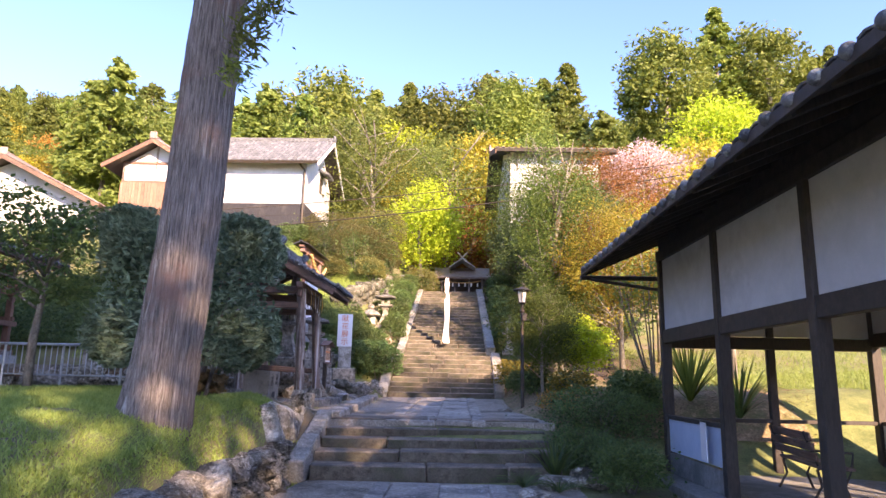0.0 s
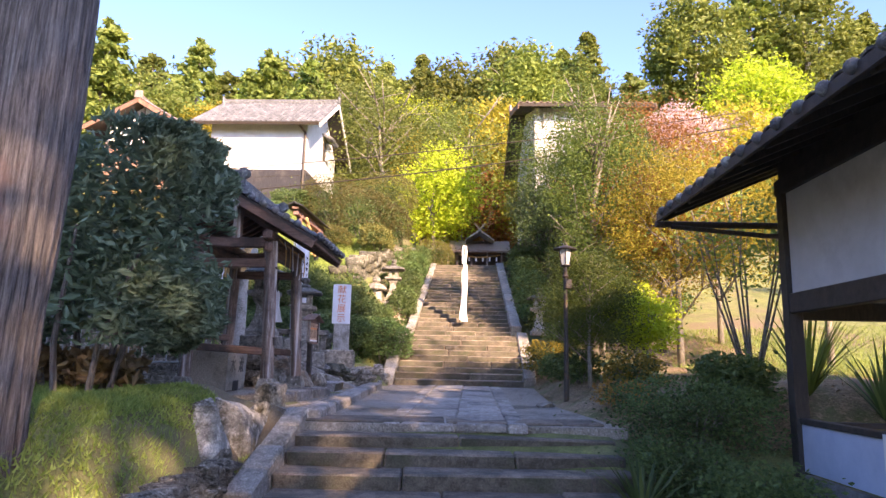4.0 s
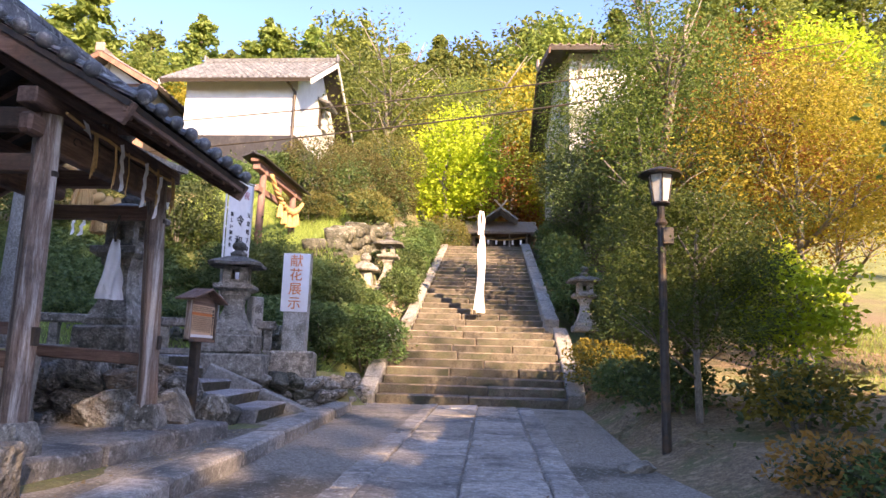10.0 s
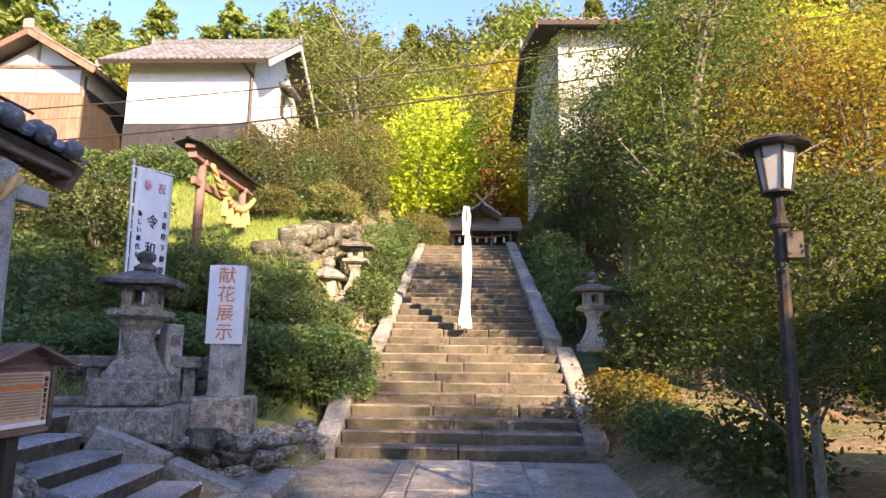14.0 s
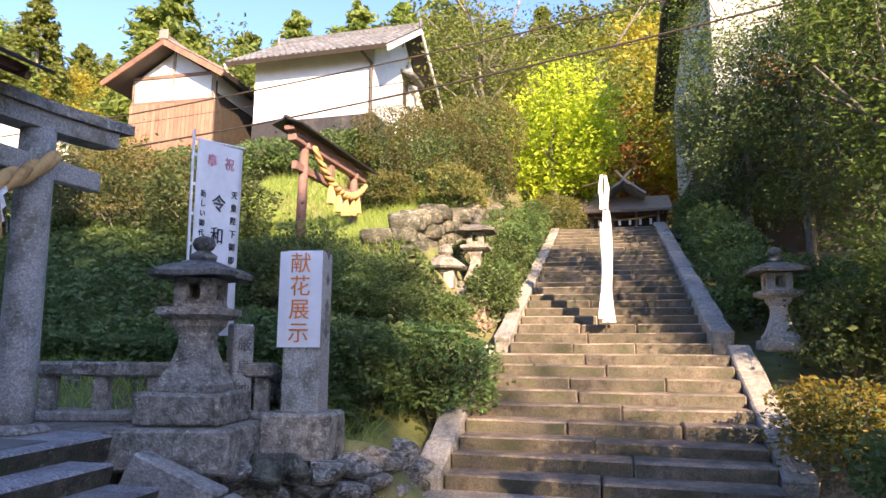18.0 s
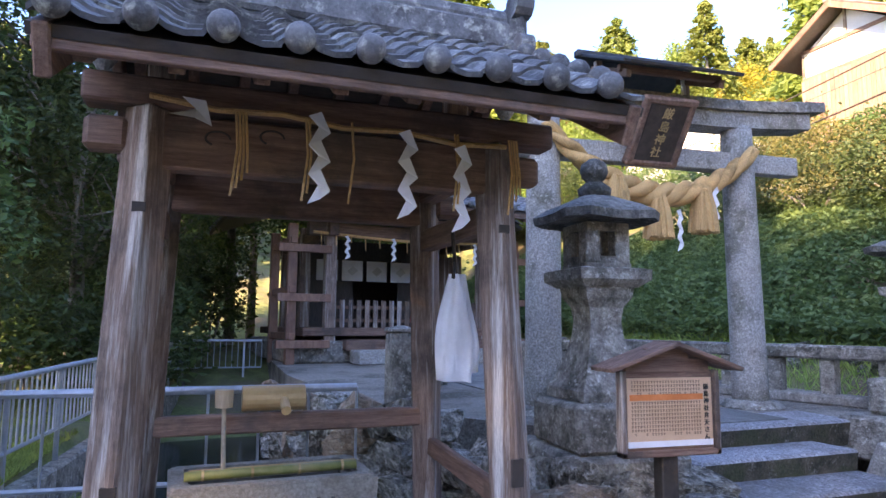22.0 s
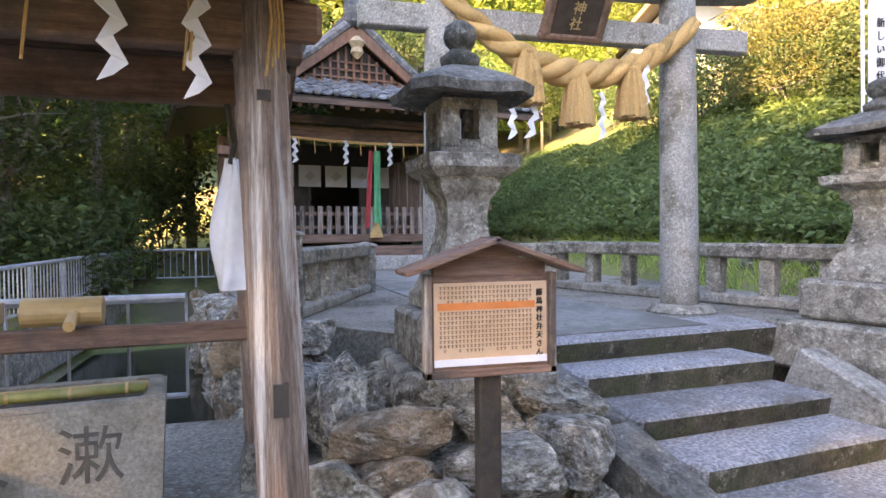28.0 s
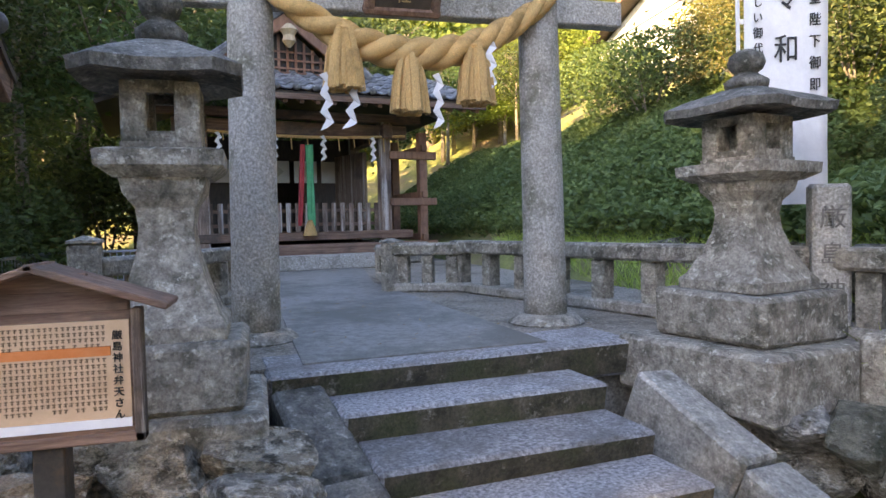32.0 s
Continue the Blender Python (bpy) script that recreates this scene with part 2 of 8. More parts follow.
SIDING = mat("board_siding", (0.24, 0.16, 0.11), (0.42, 0.30, 0.22), 8, 0.8, 0.3, (0.17, 0.12, 0.09), 1.2, 0.4, (6, 6, 0.25))
PALEWOOD = mat("pale_wood", (0.42, 0.31, 0.19), (0.58, 0.46, 0.30), 7, 0.6, 0.2, None, 1, 0.4, (4, 4, 0.4))
BAMBOO = mat("bamboo", (0.50, 0.33, 0.14), (0.62, 0.44, 0.21), 6, 0.45, 0.1, (0.42, 0.25, 0.09), 2, 0.3)
GREENBAMBOO = mat("green_bamboo", (0.20, 0.22, 0.06), (0.34, 0.34, 0.11), 6, 0.4, 0.1, (0.40, 0.33, 0.14), 3, 0.35)
PLASTER = mat("white_plaster", (0.64, 0.64, 0.63), (0.73, 0.73, 0.72), 3, 0.85, 0.08, (0.58, 0.58, 0.56), 0.7, 0.25, vary=0.02)
CREAM = mat("cream_plaster", (0.55, 0.55, 0.53), (0.64, 0.63, 0.61), 3, 0.85, 0.08, (0.48, 0.47, 0.45), 0.7, 0.3, vary=0.03)
TILE = mat("roof_tile", (0.085, 0.09, 0.095), (0.19, 0.193, 0.196), 9, 0.72, 0.4, (0.055, 0.055, 0.055), 5, 0.35, vary=0.3, c4=(0.36, 0.37, 0.33), spot4=14, amount4=0.3)
REDTILE = mat("brown_roof_tile", (0.20, 0.15, 0.125), (0.34, 0.27, 0.23), 9, 0.6, 0.3, (0.24, 0.22, 0.2), 3, 0.35, vary=0.25)
COPPER = mat("dark_sheet_metal", (0.035, 0.037, 0.04), (0.07, 0.073, 0.078), 6, 0.5, 0.15, None, metal=0.4)
STEEL = mat("galvanised_steel", (0.42, 0.45, 0.48), (0.56, 0.60, 0.63), 12, 0.5, 0.1, (0.30, 0.31, 0.31), 3, 0.25, metal=0.5)
IRON = mat("dark_iron", (0.035, 0.03, 0.026), (0.075, 0.062, 0.05), 14, 0.6, 0.2, (0.11, 0.07, 0.04), 5, 0.3, metal=0.3)
STRAW = mat("straw", (0.50, 0.28, 0.10), (0.76, 0.50, 0.22), 40, 0.85, 0.5, (0.36, 0.22, 0.085), 4, 0.3, (8, 8, 0.6))
PAPER = mat("white_paper", (0.74, 0.74, 0.75), (0.82, 0.82, 0.82), 6, 0.8, 0.05, None, vary=0.04)
CLOTH = mat("white_cloth", (0.72, 0.72, 0.72), (0.82, 0.82, 0.82), 8, 0.9, 0.15, None, vary=0.03)
GREEN = mat("green_cloth", (0.03, 0.28, 0.13), (0.05, 0.36, 0.17), 9, 0.8, 0.1)
RED = mat("red_cloth", (0.42, 0.04, 0.05), (0.55, 0.07, 0.07), 9, 0.8, 0.1)
BLACK = mat("black_ink_and_hollows", (0.02, 0.02, 0.02), (0.035, 0.035, 0.035), 9, 0.7, 0.0)
ORANGE = mat("orange_ink", (0.70, 0.20, 0.05), (0.80, 0.27, 0.09), 9, 0.7, 0.0)
PINK = mat("pink_ink", (0.72, 0.28, 0.33), (0.80, 0.36, 0.40), 9, 0.7, 0.0)
TEXTINK = mat("brown_print", (0.16, 0.10, 0.06), (0.22, 0.14, 0.09), 9, 0.7, 0.0)
FAINT = mat("worn_letter", (0.13, 0.125, 0.115), (0.20, 0.19, 0.175), 9, 0.95, 0.2)
CARVED = mat("carved_letter", (0.075, 0.07, 0.06), (0.12, 0.11, 0.09), 9, 0.95, 0.2)
GOLD = mat("faded_gold", (0.40, 0.28, 0.12), (0.50, 0.36, 0.17), 9, 0.6, 0.1)
NOTICE = mat("notice_sheet", (0.52, 0.34, 0.21), (0.64, 0.44, 0.29), 5, 0.55, 0.05, (0.60, 0.50, 0.40), 1.5, 0.3)
SKYBLUE = mat("pale_blue_panel", (0.42, 0.50, 0.62), (0.50, 0.57, 0.68), 4, 0.6, 0.05, None)
FROST = mat("lamp_glass", (0.60, 0.60, 0.56), (0.70, 0.69, 0.64), 5, 0.35, 0.0)
BARK = mat("bark", (0.06, 0.05, 0.045), (0.31, 0.265, 0.235), 6, 0.92, 1.0, (0.20, 0.125, 0.10), 1.1, 0.25, (9, 9, 0.45), c4=(0.50, 0.48, 0.45), spot4=1.2, amount4=0.12)
TWIG = mat("dry_twig", (0.13, 0.065, 0.045), (0.27, 0.15, 0.10), 9, 0.9, 0.3, None, vary=0.1)
GREYBARK = mat("grey_bark", (0.12, 0.105, 0.085), (0.30, 0.265, 0.215), 9, 0.9, 0.6, (0.32, 0.31, 0.27), 4, 0.3, (2, 2, 0.7))
WATER = mat("stream_water", (0.02, 0.025, 0.02), (0.03, 0.035, 0.03), 3, 0.08, 0.1)

L_CEDAR = leafmat("cedar_needles", (0.115, 0.155, 0.03), (0.25, 0.29, 0.05), 0.45, 0.3)
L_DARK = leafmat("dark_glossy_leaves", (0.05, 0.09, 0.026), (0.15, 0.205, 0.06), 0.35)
# Green leaves coloured darker to stand for the shade on the verge.
L_SHADE = leafmat("shade_green_leaves", (0.055, 0.09, 0.017), (0.165, 0.215, 0.04), 0.5)
L_MID = leafmat("green_leaves", (0.12, 0.17, 0.03), (0.25, 0.31, 0.065), 0.5)
L_LIME = leafmat("yellow_green_leaves", (0.26, 0.33, 0.02), (0.48, 0.52, 0.035), 0.5)
L_GOLD = leafmat("golden_leaves", (0.25, 0.22, 0.025), (0.46, 0.38, 0.045), 0.5)
L_OLIVE = leafmat("olive_leaves", (0.11, 0.115, 0.03), (0.24, 0.215, 0.06), 0.4)
L_RUST = leafmat("rust_leaves", (0.27, 0.12, 0.03), (0.42, 0.20, 0.05), 0.45)
L_CLIP = leafmat("bluish_evergreen_leaves", (0.085, 0.15, 0.09), (0.25, 0.35, 0.22), 0.25, 0.1)
L_PINK = leafmat("cherry_blossom", (0.50, 0.36, 0.36), (0.66, 0.52, 0.51), 0.4)
L_HEDGE = leafmat("hedge_leaves", (0.062, 0.12, 0.036), (0.16, 0.24, 0.07), 0.35)
L_WOOD = leafmat("wood_leaves", (0.055, 0.10, 0.03), (0.13, 0.20, 0.06), 0.35)
L_GRASS = leafmat("grass_blades", (0.19, 0.275, 0.06), (0.38, 0.46, 0.125), 0.4)
L_DRY = leafmat("dry_leaves", (0.20, 0.13, 0.06), (0.36, 0.26, 0.13), 0.2)

# ---- tools ----
rnd = random.Random(7)


def thing(name, label, category, at=(0, 0, 0), turn=0.0, group=""):
    ob = new(name)
    ob.empty_display_size = 0.2
    ob.matrix_basis = pose(*at, 0, 0, turn)
    return tagged(ob, label, category, group)


def mesh_of(name, bm, material, smooth=False):
    me = bpy.data.meshes.new(name)
    bm.to_mesh(me)
    bm.free()
    me.materials.append(material)
    if smooth:
        me.shade_smooth()
    return me


def part(name, bm, material, parent, label="", smooth=False):
    ob = new(name, bm if isinstance(bm, bpy.types.Mesh) else mesh_of(name, bm, material, smooth))
    ob.parent = parent
    if label:
        ob["label"] = label
    return ob


def piece(name, me, parent, m):
    ob = new(name, me)
    ob.parent = parent
    ob.matrix_basis = m
    return ob


def setting(name, bm, material, label, category, smooth=False):
    ob = new(name, bm if isinstance(bm, bpy.types.Mesh) else mesh_of(name, bm, material, smooth))
    return tagged(ob, label, category, kind="structure")


def box(bm, centre, size, turn=(0, 0, 0), taper=1.0, wear=0.0):
    """A box, turned in degrees, its top narrowed by taper, its corners worn off by up to wear."""
    m = pose(*centre, *turn)
    vs = []
    for z in (-0.5, 0.5):
        k = taper if z > 0 else 1.0
        for x, y in ((-0.5, -0.5), (0.5, -0.5), (0.5, 0.5), (-0.5, 0.5)):
            p = Vector((x * size[0] * k, y * size[1] * k, z * size[2]))
            p += Vector([rnd.uniform(-wear, wear) for _ in range(3)])
            vs.append(bm.verts.new(m @ p))
    for f in ((3, 2, 1, 0), (4, 5, 6, 7), (0, 1, 5, 4), (1, 2, 6, 5), (2, 3, 7, 6), (3, 0, 4, 7)):
        bm.faces.new([vs[i] for i in f])
    return bm


def B(centre, size, turn=(0, 0, 0), taper=1.0, bevel=0.0, wear=0.0):
    bm = box(bmesh.new(), centre, size, turn, taper, wear)
    if bevel:
        bmesh.ops.bevel(bm, geom=bm.edges[:], offset=bevel, segments=1, affect="EDGES")
    return bm


def beam(a, b, w, h, bevel=0.006, bm=None):
    """A timber from a to b, w wide and h high."""
    a, b = Vector(a), Vector(b)
    d = b - a
    if abs(d.normalized().z) > 0.95:
        m = Matrix.Translation((a + b) / 2) @ d.to_track_quat("Z", "Y").to_matrix().to_4x4()
        size = (w, h, d.length)
    else:
        x = d.normalized()
        y = Vector((0, 0, 1)).cross(x).normalized()
        z = x.cross(y)
        m = Matrix.Translation((a + b) / 2) @ Matrix((x, y, z)).transposed().to_4x4()
        size = (d.length, w, h)
    t = bmesh.new()
    box(t, (0, 0, 0), size)
    if bevel:
        bmesh.ops.bevel(t, geom=t.edges[:], offset=bevel, segments=1, affect="EDGES")
    t.transform(m)
    if bm is None:
        return t
    tmp = bpy.data.meshes.new("tmp")
    t.to_mesh(tmp)
    t.free()
    bm.from_mesh(tmp)
    bpy.data.meshes.remove(tmp)
    return bm


def tube(points, radii, sides=8, bm=None, rough=0.0, ridges=0, depth=0.0, caps=True):
    """A round bar through points; ridges cut along it."""
    bm = bm or bmesh.new()
    pts = [Vector(p) for p in points]
    if not hasattr(radii, "__len__"):
        radii = [radii] * len(pts)
    rings = []
    for i, p in enumerate(pts):
        d = (pts[min(i + 1, len(pts) - 1)] - pts[max(i - 1, 0)]).normalized()
        ref = Vector((0, 0, 1)) if abs(d.z) < 0.9 else Vector((1, 0, 0))
        u = d.cross(ref).normalized()
        v = d.cross(u)
        ring = []
        for k in range(sides):
            a = 2 * math.pi * k / sides
            r = radii[i]
            if ridges:
                r *= 1 + depth * math.sin(ridges * a + 1.5 * noise.noise((math.cos(a) * 2, math.sin(a) * 2, p.z * 0.7)) * 3) 
            if rough:
                r *= 1 + rough * noise.noise(p * 2.3 + Vector((math.cos(a), math.sin(a), 0)) * 1.7)
            ring.append(bm.verts.new(p + (u * math.cos(a) + v * math.sin(a)) * r))
        rings.append(ring)
    for a, b in zip(rings, rings[1:]):
        for k in range(sides):
            bm.faces.new((a[k], a[(k + 1) % sides], b[(k + 1) % sides], b[k]))
    if caps and sides > 2:
        bm.faces.new(rings[0][::-1])
        bm.faces.new(rings[-1])
    return bm


def lathe(profile, sides=16, turn=0.0, bm=None, at=(0, 0, 0), lift=0.0):
    """(radius, z) pairs turned round; with 4 or 6 sides a square or six-sided block. lift raises the corners."""
    bm = bm or bmesh.new()
    rings = []
    for r, z in profile:
        ring = []
        for k in range(sides):
            a = 2 * math.pi * (k + 0.5) / sides + radians(turn)
            ring.append(bm.verts.new((at[0] + r * math.cos(a), at[1] + r * math.sin(a), at[2] + z)))
        rings.append(ring)
    for a, b in zip(rings, rings[1:]):
        for k in range(sides):
            bm.faces.new((a[k], a[(k + 1) % sides], b[(k + 1) % sides], b[k]))
    bm.faces.new(rings[0][::-1])
    bm.faces.new(rings[-1])
    return bm


def rock_mesh(name, size, seed, material, detail=2, flat=0.35):
    """A rough block of stone about the given size, broad side up."""
    bm = bmesh.new()
    bmesh.ops.create_icosphere(bm, subdivisions=detail, radius=0.5)
    o = Vector((seed * 3.7, seed * 1.9, seed * 5.3))
    r = random.Random(seed * 13 + 5)
    cuts = [(Vector([r.gauss(0, 1) for _ in range(3)]).normalized(), r.uniform(0.52, 0.80)) for _ in range(12)]
    for v in bm.verts:
        c = v.co.normalized()
        q = Vector([math.copysign(abs(k) ** (1 - flat), k) for k in c])
        for n, d in cuts:
            e = q.dot(n) - d
            if e > 0:
                q -= n * e
        q *= 1.22 + 0.08 * noise.noise(c * 2.2 + o) + 0.06 * noise.noise(c * 5.5 + o)
        v.co = Vector((q.x * size[0], q.y * size[1], q.z * size[2])) * 0.5
    return mesh_of(name, bm, material)


def from_arrays(name, verts, faces, material):
    me = bpy.data.meshes.new(name)
    me.from_pydata(verts.tolist() if hasattr(verts, "tolist") else verts, [], faces.tolist() if hasattr(faces, "tolist") else faces)
    me.materials.append(material)
    return me


def leaves(name, centres, size, material, rng, aspect=1.9, droop=0.0, spread=None):
    """One bent leaf of two triangles a side at every centre."""
    n = len(centres)
    a = rng.normal(size=(n, 3))
    a[:, 2] = a[:, 2] * 0.6 - droop
    if spread is not None:
        a = a * 0.6 + spread
    a /= np.linalg.norm(a, axis=1)[:, None] + 1e-9
    b = np.cross(a, rng.normal(size=(n, 3)))
    b /= np.linalg.norm(b, axis=1)[:, None] + 1e-9
    c = np.cross(a, b)
    s = (size * rng.uniform(0.6, 1.3, n))[:, None]
    w = s / aspect
    v = np.stack([centres - a * s * 0.5, centres + b * w * 0.5 + c * w * 0.18, centres + a * s * 0.5, centres - b * w * 0.5 + c * w * 0.18], 1)
    i = np.arange(n)[:, None] * 4
    f = np.concatenate([np.concatenate([i, i + 1, i + 2], 1), np.concatenate([i, i + 2, i + 3], 1)])
    return from_arrays(name, v.reshape(-1, 3), f, material)


def crown_points(rng, n, radius, clumps, clump=0.3, hollow=0.45, lump=0.25):
    """Points in clumps inside an uneven ball that is stretched to the three radii."""
    d = rng.normal(size=(clumps, 3))
    d /= np.linalg.norm(d, axis=1)[:, None]
    r = rng.uniform(hollow, 1.0, clumps) ** 0.6
    r *= 1 + rng.uniform(-lump, lump, clumps)
    c = d * r[:, None]
    k = rng.integers(0, clumps, n)
    q = np.clip(rng.normal(size=(n, 3)), -1.5, 1.5) * clump
    q[:, 2] *= 0.6
    return (c[k] + q) * np.array(radius)


def text_mesh(text, size, material, depth=0.004):
    cu = bpy.data.curves.new("lettering", "FONT")
    cu.body, cu.size, cu.align_x, cu.align_y, cu.extrude = text, size, "CENTER", "CENTER", depth
    ob = bpy.data.objects.new("lettering", cu)
    scene.collection.objects.link(ob)
    deps = bpy.context.evaluated_depsgraph_get()
    me = bpy.data.meshes.new_from_object(ob.evaluated_get(deps))
    bpy.data.objects.remove(ob)
    bpy.data.curves.remove(cu)
    me.materials.clear()
    me.materials.append(material)
    return me


def column(text, size, material, parent, m, pitch=1.05, name="character"):
    """Characters one below the other, facing the local -y of m, centred on its origin."""
    n = len(text)
    for i, ch in enumerate(text):
        piece(name, text_mesh(ch, size, material), parent, m @ pose(0, 0, ((n - 1) / 2 - i) * size * pitch, 90, 0, 0))

# ---- ground ----
SA = radians(3.3)


def S(u, v, z=0.0):
    """A place by the stairs' own axes: u to their right, v up along them from the lowest step."""
    return Vector((u * math.cos(SA) - v * math.sin(SA), 16 + u * math.sin(SA) + v * math.cos(SA), z))


def smooth(a, b, t):
    k = np.clip((t - a) / (b - a), 0, 1)
    return k * k * (3 - 2 * k)


def ground(x, y):
    x, y = np.asarray(x, float), np.asarray(y, float)
    c, s = math.cos(SA), math.sin(SA)
    u, v = x * c + (y - 16) * s, -x * s + (y - 16) * c
    mid = np.interp(v, [-9.9, -9.5, -8.1, -7.9, -0.1, 0.2, 3.0, 12.1, 24, 60, 95, 140], [-0.80, -0.80, -0.12, -0.07, 0.03, 0.05, 1.2, 4.55, 4.8, 17, 29, 33])
    # left: lawn, terrace, bank
    lawn = np.interp(u, [-10, -6.2, -5.0, -3.9, -3.3, -2.9, -2.45], [0.30, 0.40, 0.42, 0.36, 0.30, 0.23, 0.04]) + np.interp(v, [-16, -12.5, -10.5, -8], [-0.15, -0.1, 0.16, 0.22]) * smooth(-3.5, -2.6, u) - 0.25 * smooth(-12, -17, v)
    terrace = np.interp(u, [-9, -5.2, -4.6, -3.0, -2.6], [-0.25, -0.30, 0.05, 0.15, 0.10])
    bank = np.interp(v, [-0.6, 0.1, 1.2, 3.5, 7, 10, 12.5, 18, 24, 60, 95, 140], [0.30, 1.15, 1.9, 3.3, 5.2, 6.6, 7.7, 8.0, 8.6, 18, 28, 33])
    foot = np.interp(v, [-0.6, 0.1, 1.2, 3.9, 4.35, 7, 10, 12.5, 18], [0.30, 1.15, 1.6, 2.2, 3.4, 4.3, 6.0, 7.4, 7.9])
    bank = np.where(v < 18, bank + (foot - bank) * smooth(-7.6, -6.2, u), bank)
    left = np.where(v < -8, lawn, np.where(v < -0.6, lawn + (terrace - lawn) * smooth(-8.3, -7.4, v), bank))
    left = np.where((v > -8) & (v < -0.6) & (u < -10), terrace + 1.2 * smooth(-10, -16, u), left)
    # right: verge, sunny slope, hall yard
    verge = np.interp(u, [1.6, 3, 6, 10, 20], [-0.05, 0.22, 0.45, 0.65, 1.3]) + np.interp(v, [-8, 0, 6, 14, 26, 60, 95, 140], [0, 0.30, 1.9, 4.5, 6.5, 19, 33, 38])
    yard = np.interp(u, [1, 6.3, 8.3, 13, 29], [-0.80, -0.80, -0.55, 0.0, 1.5])
    right = np.where(v < -8.8, yard, yard + (verge - yard) * smooth(-8.8, -6.2, v))
    wl = np.where(v < -7.9, smooth(-2.2, -2.55, u), np.where(v < -0.3, smooth(-1.5, -2.2, u), smooth(-1.9, -3.6, u)))
    wr = np.where(v < -7.9, smooth(1.9, 2.6, u), smooth(1.6, 2.2, u))
    z = mid + (left - mid) * wl + (right - mid) * wr
    z = z + 0.30 * np.clip(-u - 26, 0, 70) + 0.30 * np.clip(u - 20, 0, 70)
    return z


def G(x, y):
    return float(ground(x, y))


N = 260
t_ = np.linspace(-1, 1, N)
gx = 5.5 * np.sinh(4.6 * t_)
gy = 8 + 5.5 * np.sinh(4.6 * t_)
XX, YY = np.meshgrid(gx, gy)
ZZ = ground(XX, YY)
near = np.exp(-((XX / 30) ** 2 + ((YY - 8) / 30) ** 2))
bumps = np.array([noise.noise((a * 0.7, b * 0.7, 0.0)) + 0.5 * noise.noise((a * 2.1, b * 2.1, 4.0)) for a, b in zip(XX.ravel(), YY.ravel())]).reshape(XX.shape)
ZZ = ZZ + bumps * (0.025 + 0.5 * (1 - near) * smooth(18, 40, np.hypot(XX, YY - 8)))
idx = np.arange(N * N).reshape(N, N)
quads = np.stack([idx[:-1, :-1], idx[:-1, 1:], idx[1:, 1:], idx[1:, :-1]], -1).reshape(-1, 4)
ground_me = from_arrays("ground", np.stack([XX, YY, ZZ], -1).reshape(-1, 3), quads, SOIL)
ground_me.shade_smooth()
tagged(new("ground", ground_me), "mossy soil and lawn rising into a wooded hillside", "ground", kind="structure")


def landing(y):
    """Height of the landing, which climbs a little towards the stairs."""
    return 0.017 * min(max(y - 8.2, 0.0), 8.0)


def slab_sheet(name, outline, z, material, label, thick=0.12):
    """A flat sheet with this outline."""
    bm = bmesh.new()
    lift = z if callable(z) else lambda y: z
    top = [bm.verts.new((x, y, lift(y))) for x, y in outline]
    low = [bm.verts.new((x, y, lift(y) - thick)) for x, y in outline]
    bm.faces.new(top)
    for i in range(len(top)):
        j = (i + 1) % len(top)
        bm.faces.new((low[i], low[j], top[j], top[i]))
    return setting(name, bm, material, label, "pavement")


slab_sheet("pavement_landing", [(-1.2, 7.8), (2.55, 8.2), (1.9, 11.0), (1.75, 16.1), (-1.6, 15.95), (-2.3, 15.3), (-2.7, 14.3), (-2.2, 13.9), (-1.5, 12.5)], lambda y: landing(y) - 0.012, GRAVEL, "packed gravelly earth of the landing before the stairs")
slab_sheet("pavement_lower", [(-1.25, -12), (3.4, -12), (2.7, 6.5), (-1.1, 6.3)], -0.745, GRAVEL, "packed earth path at the foot of the steps", 0.2)


# slabs of the paved strips
def slab_mesh(w, l, h=0.1):
    return mesh_of("slab", B((0, 0, -h / 2), (w, l, h), bevel=0.014, wear=0.012), PAVE)


def strip(name, start, end, widths, z, label, lengths=(0.9, 1.5)):
    a, b = Vector(start), Vector(end)
    d = (b - a).normalized()
    side = Vector((d.y, -d.x))
    ang = math.degrees(math.atan2(d.y, d.x)) - 90
    root = tagged(new(name), label, "pavement", kind="structure")
    off = -sum(widths) / 2
    for w in widths:
        s = 0.0
        while s < (b - a).length - 0.1:
            l = min(rnd.uniform(*lengths), (b - a).length - s)
            c = a + d * (s + l / 2) + side * (off + w / 2)
            piece("slab", slab_mesh(w - 0.016, l - 0.016), root, pose(c.x, c.y, (z if z < 0 else z + landing(c.y)) + rnd.uniform(-0.006, 0.006), (0.97 if z > 0 else 0) + rnd.uniform(-0.4, 0.4), rnd.uniform(-0.4, 0.4), ang))
            s += l
        off += w
    return root


strip("paving_landing", (0.56, 7.95), (0.1, 15.9), (0.22, 0.64, 0.60, 0.24), 0.012, "worn grey stone slabs laid along the landing", (0.45, 1.15))
strip("paving_lower", (1.75, -9.0), (0.82, 6.2), (0.24, 0.66, 0.66, 0.24), -0.722, "worn grey stone slabs leading to the steps")


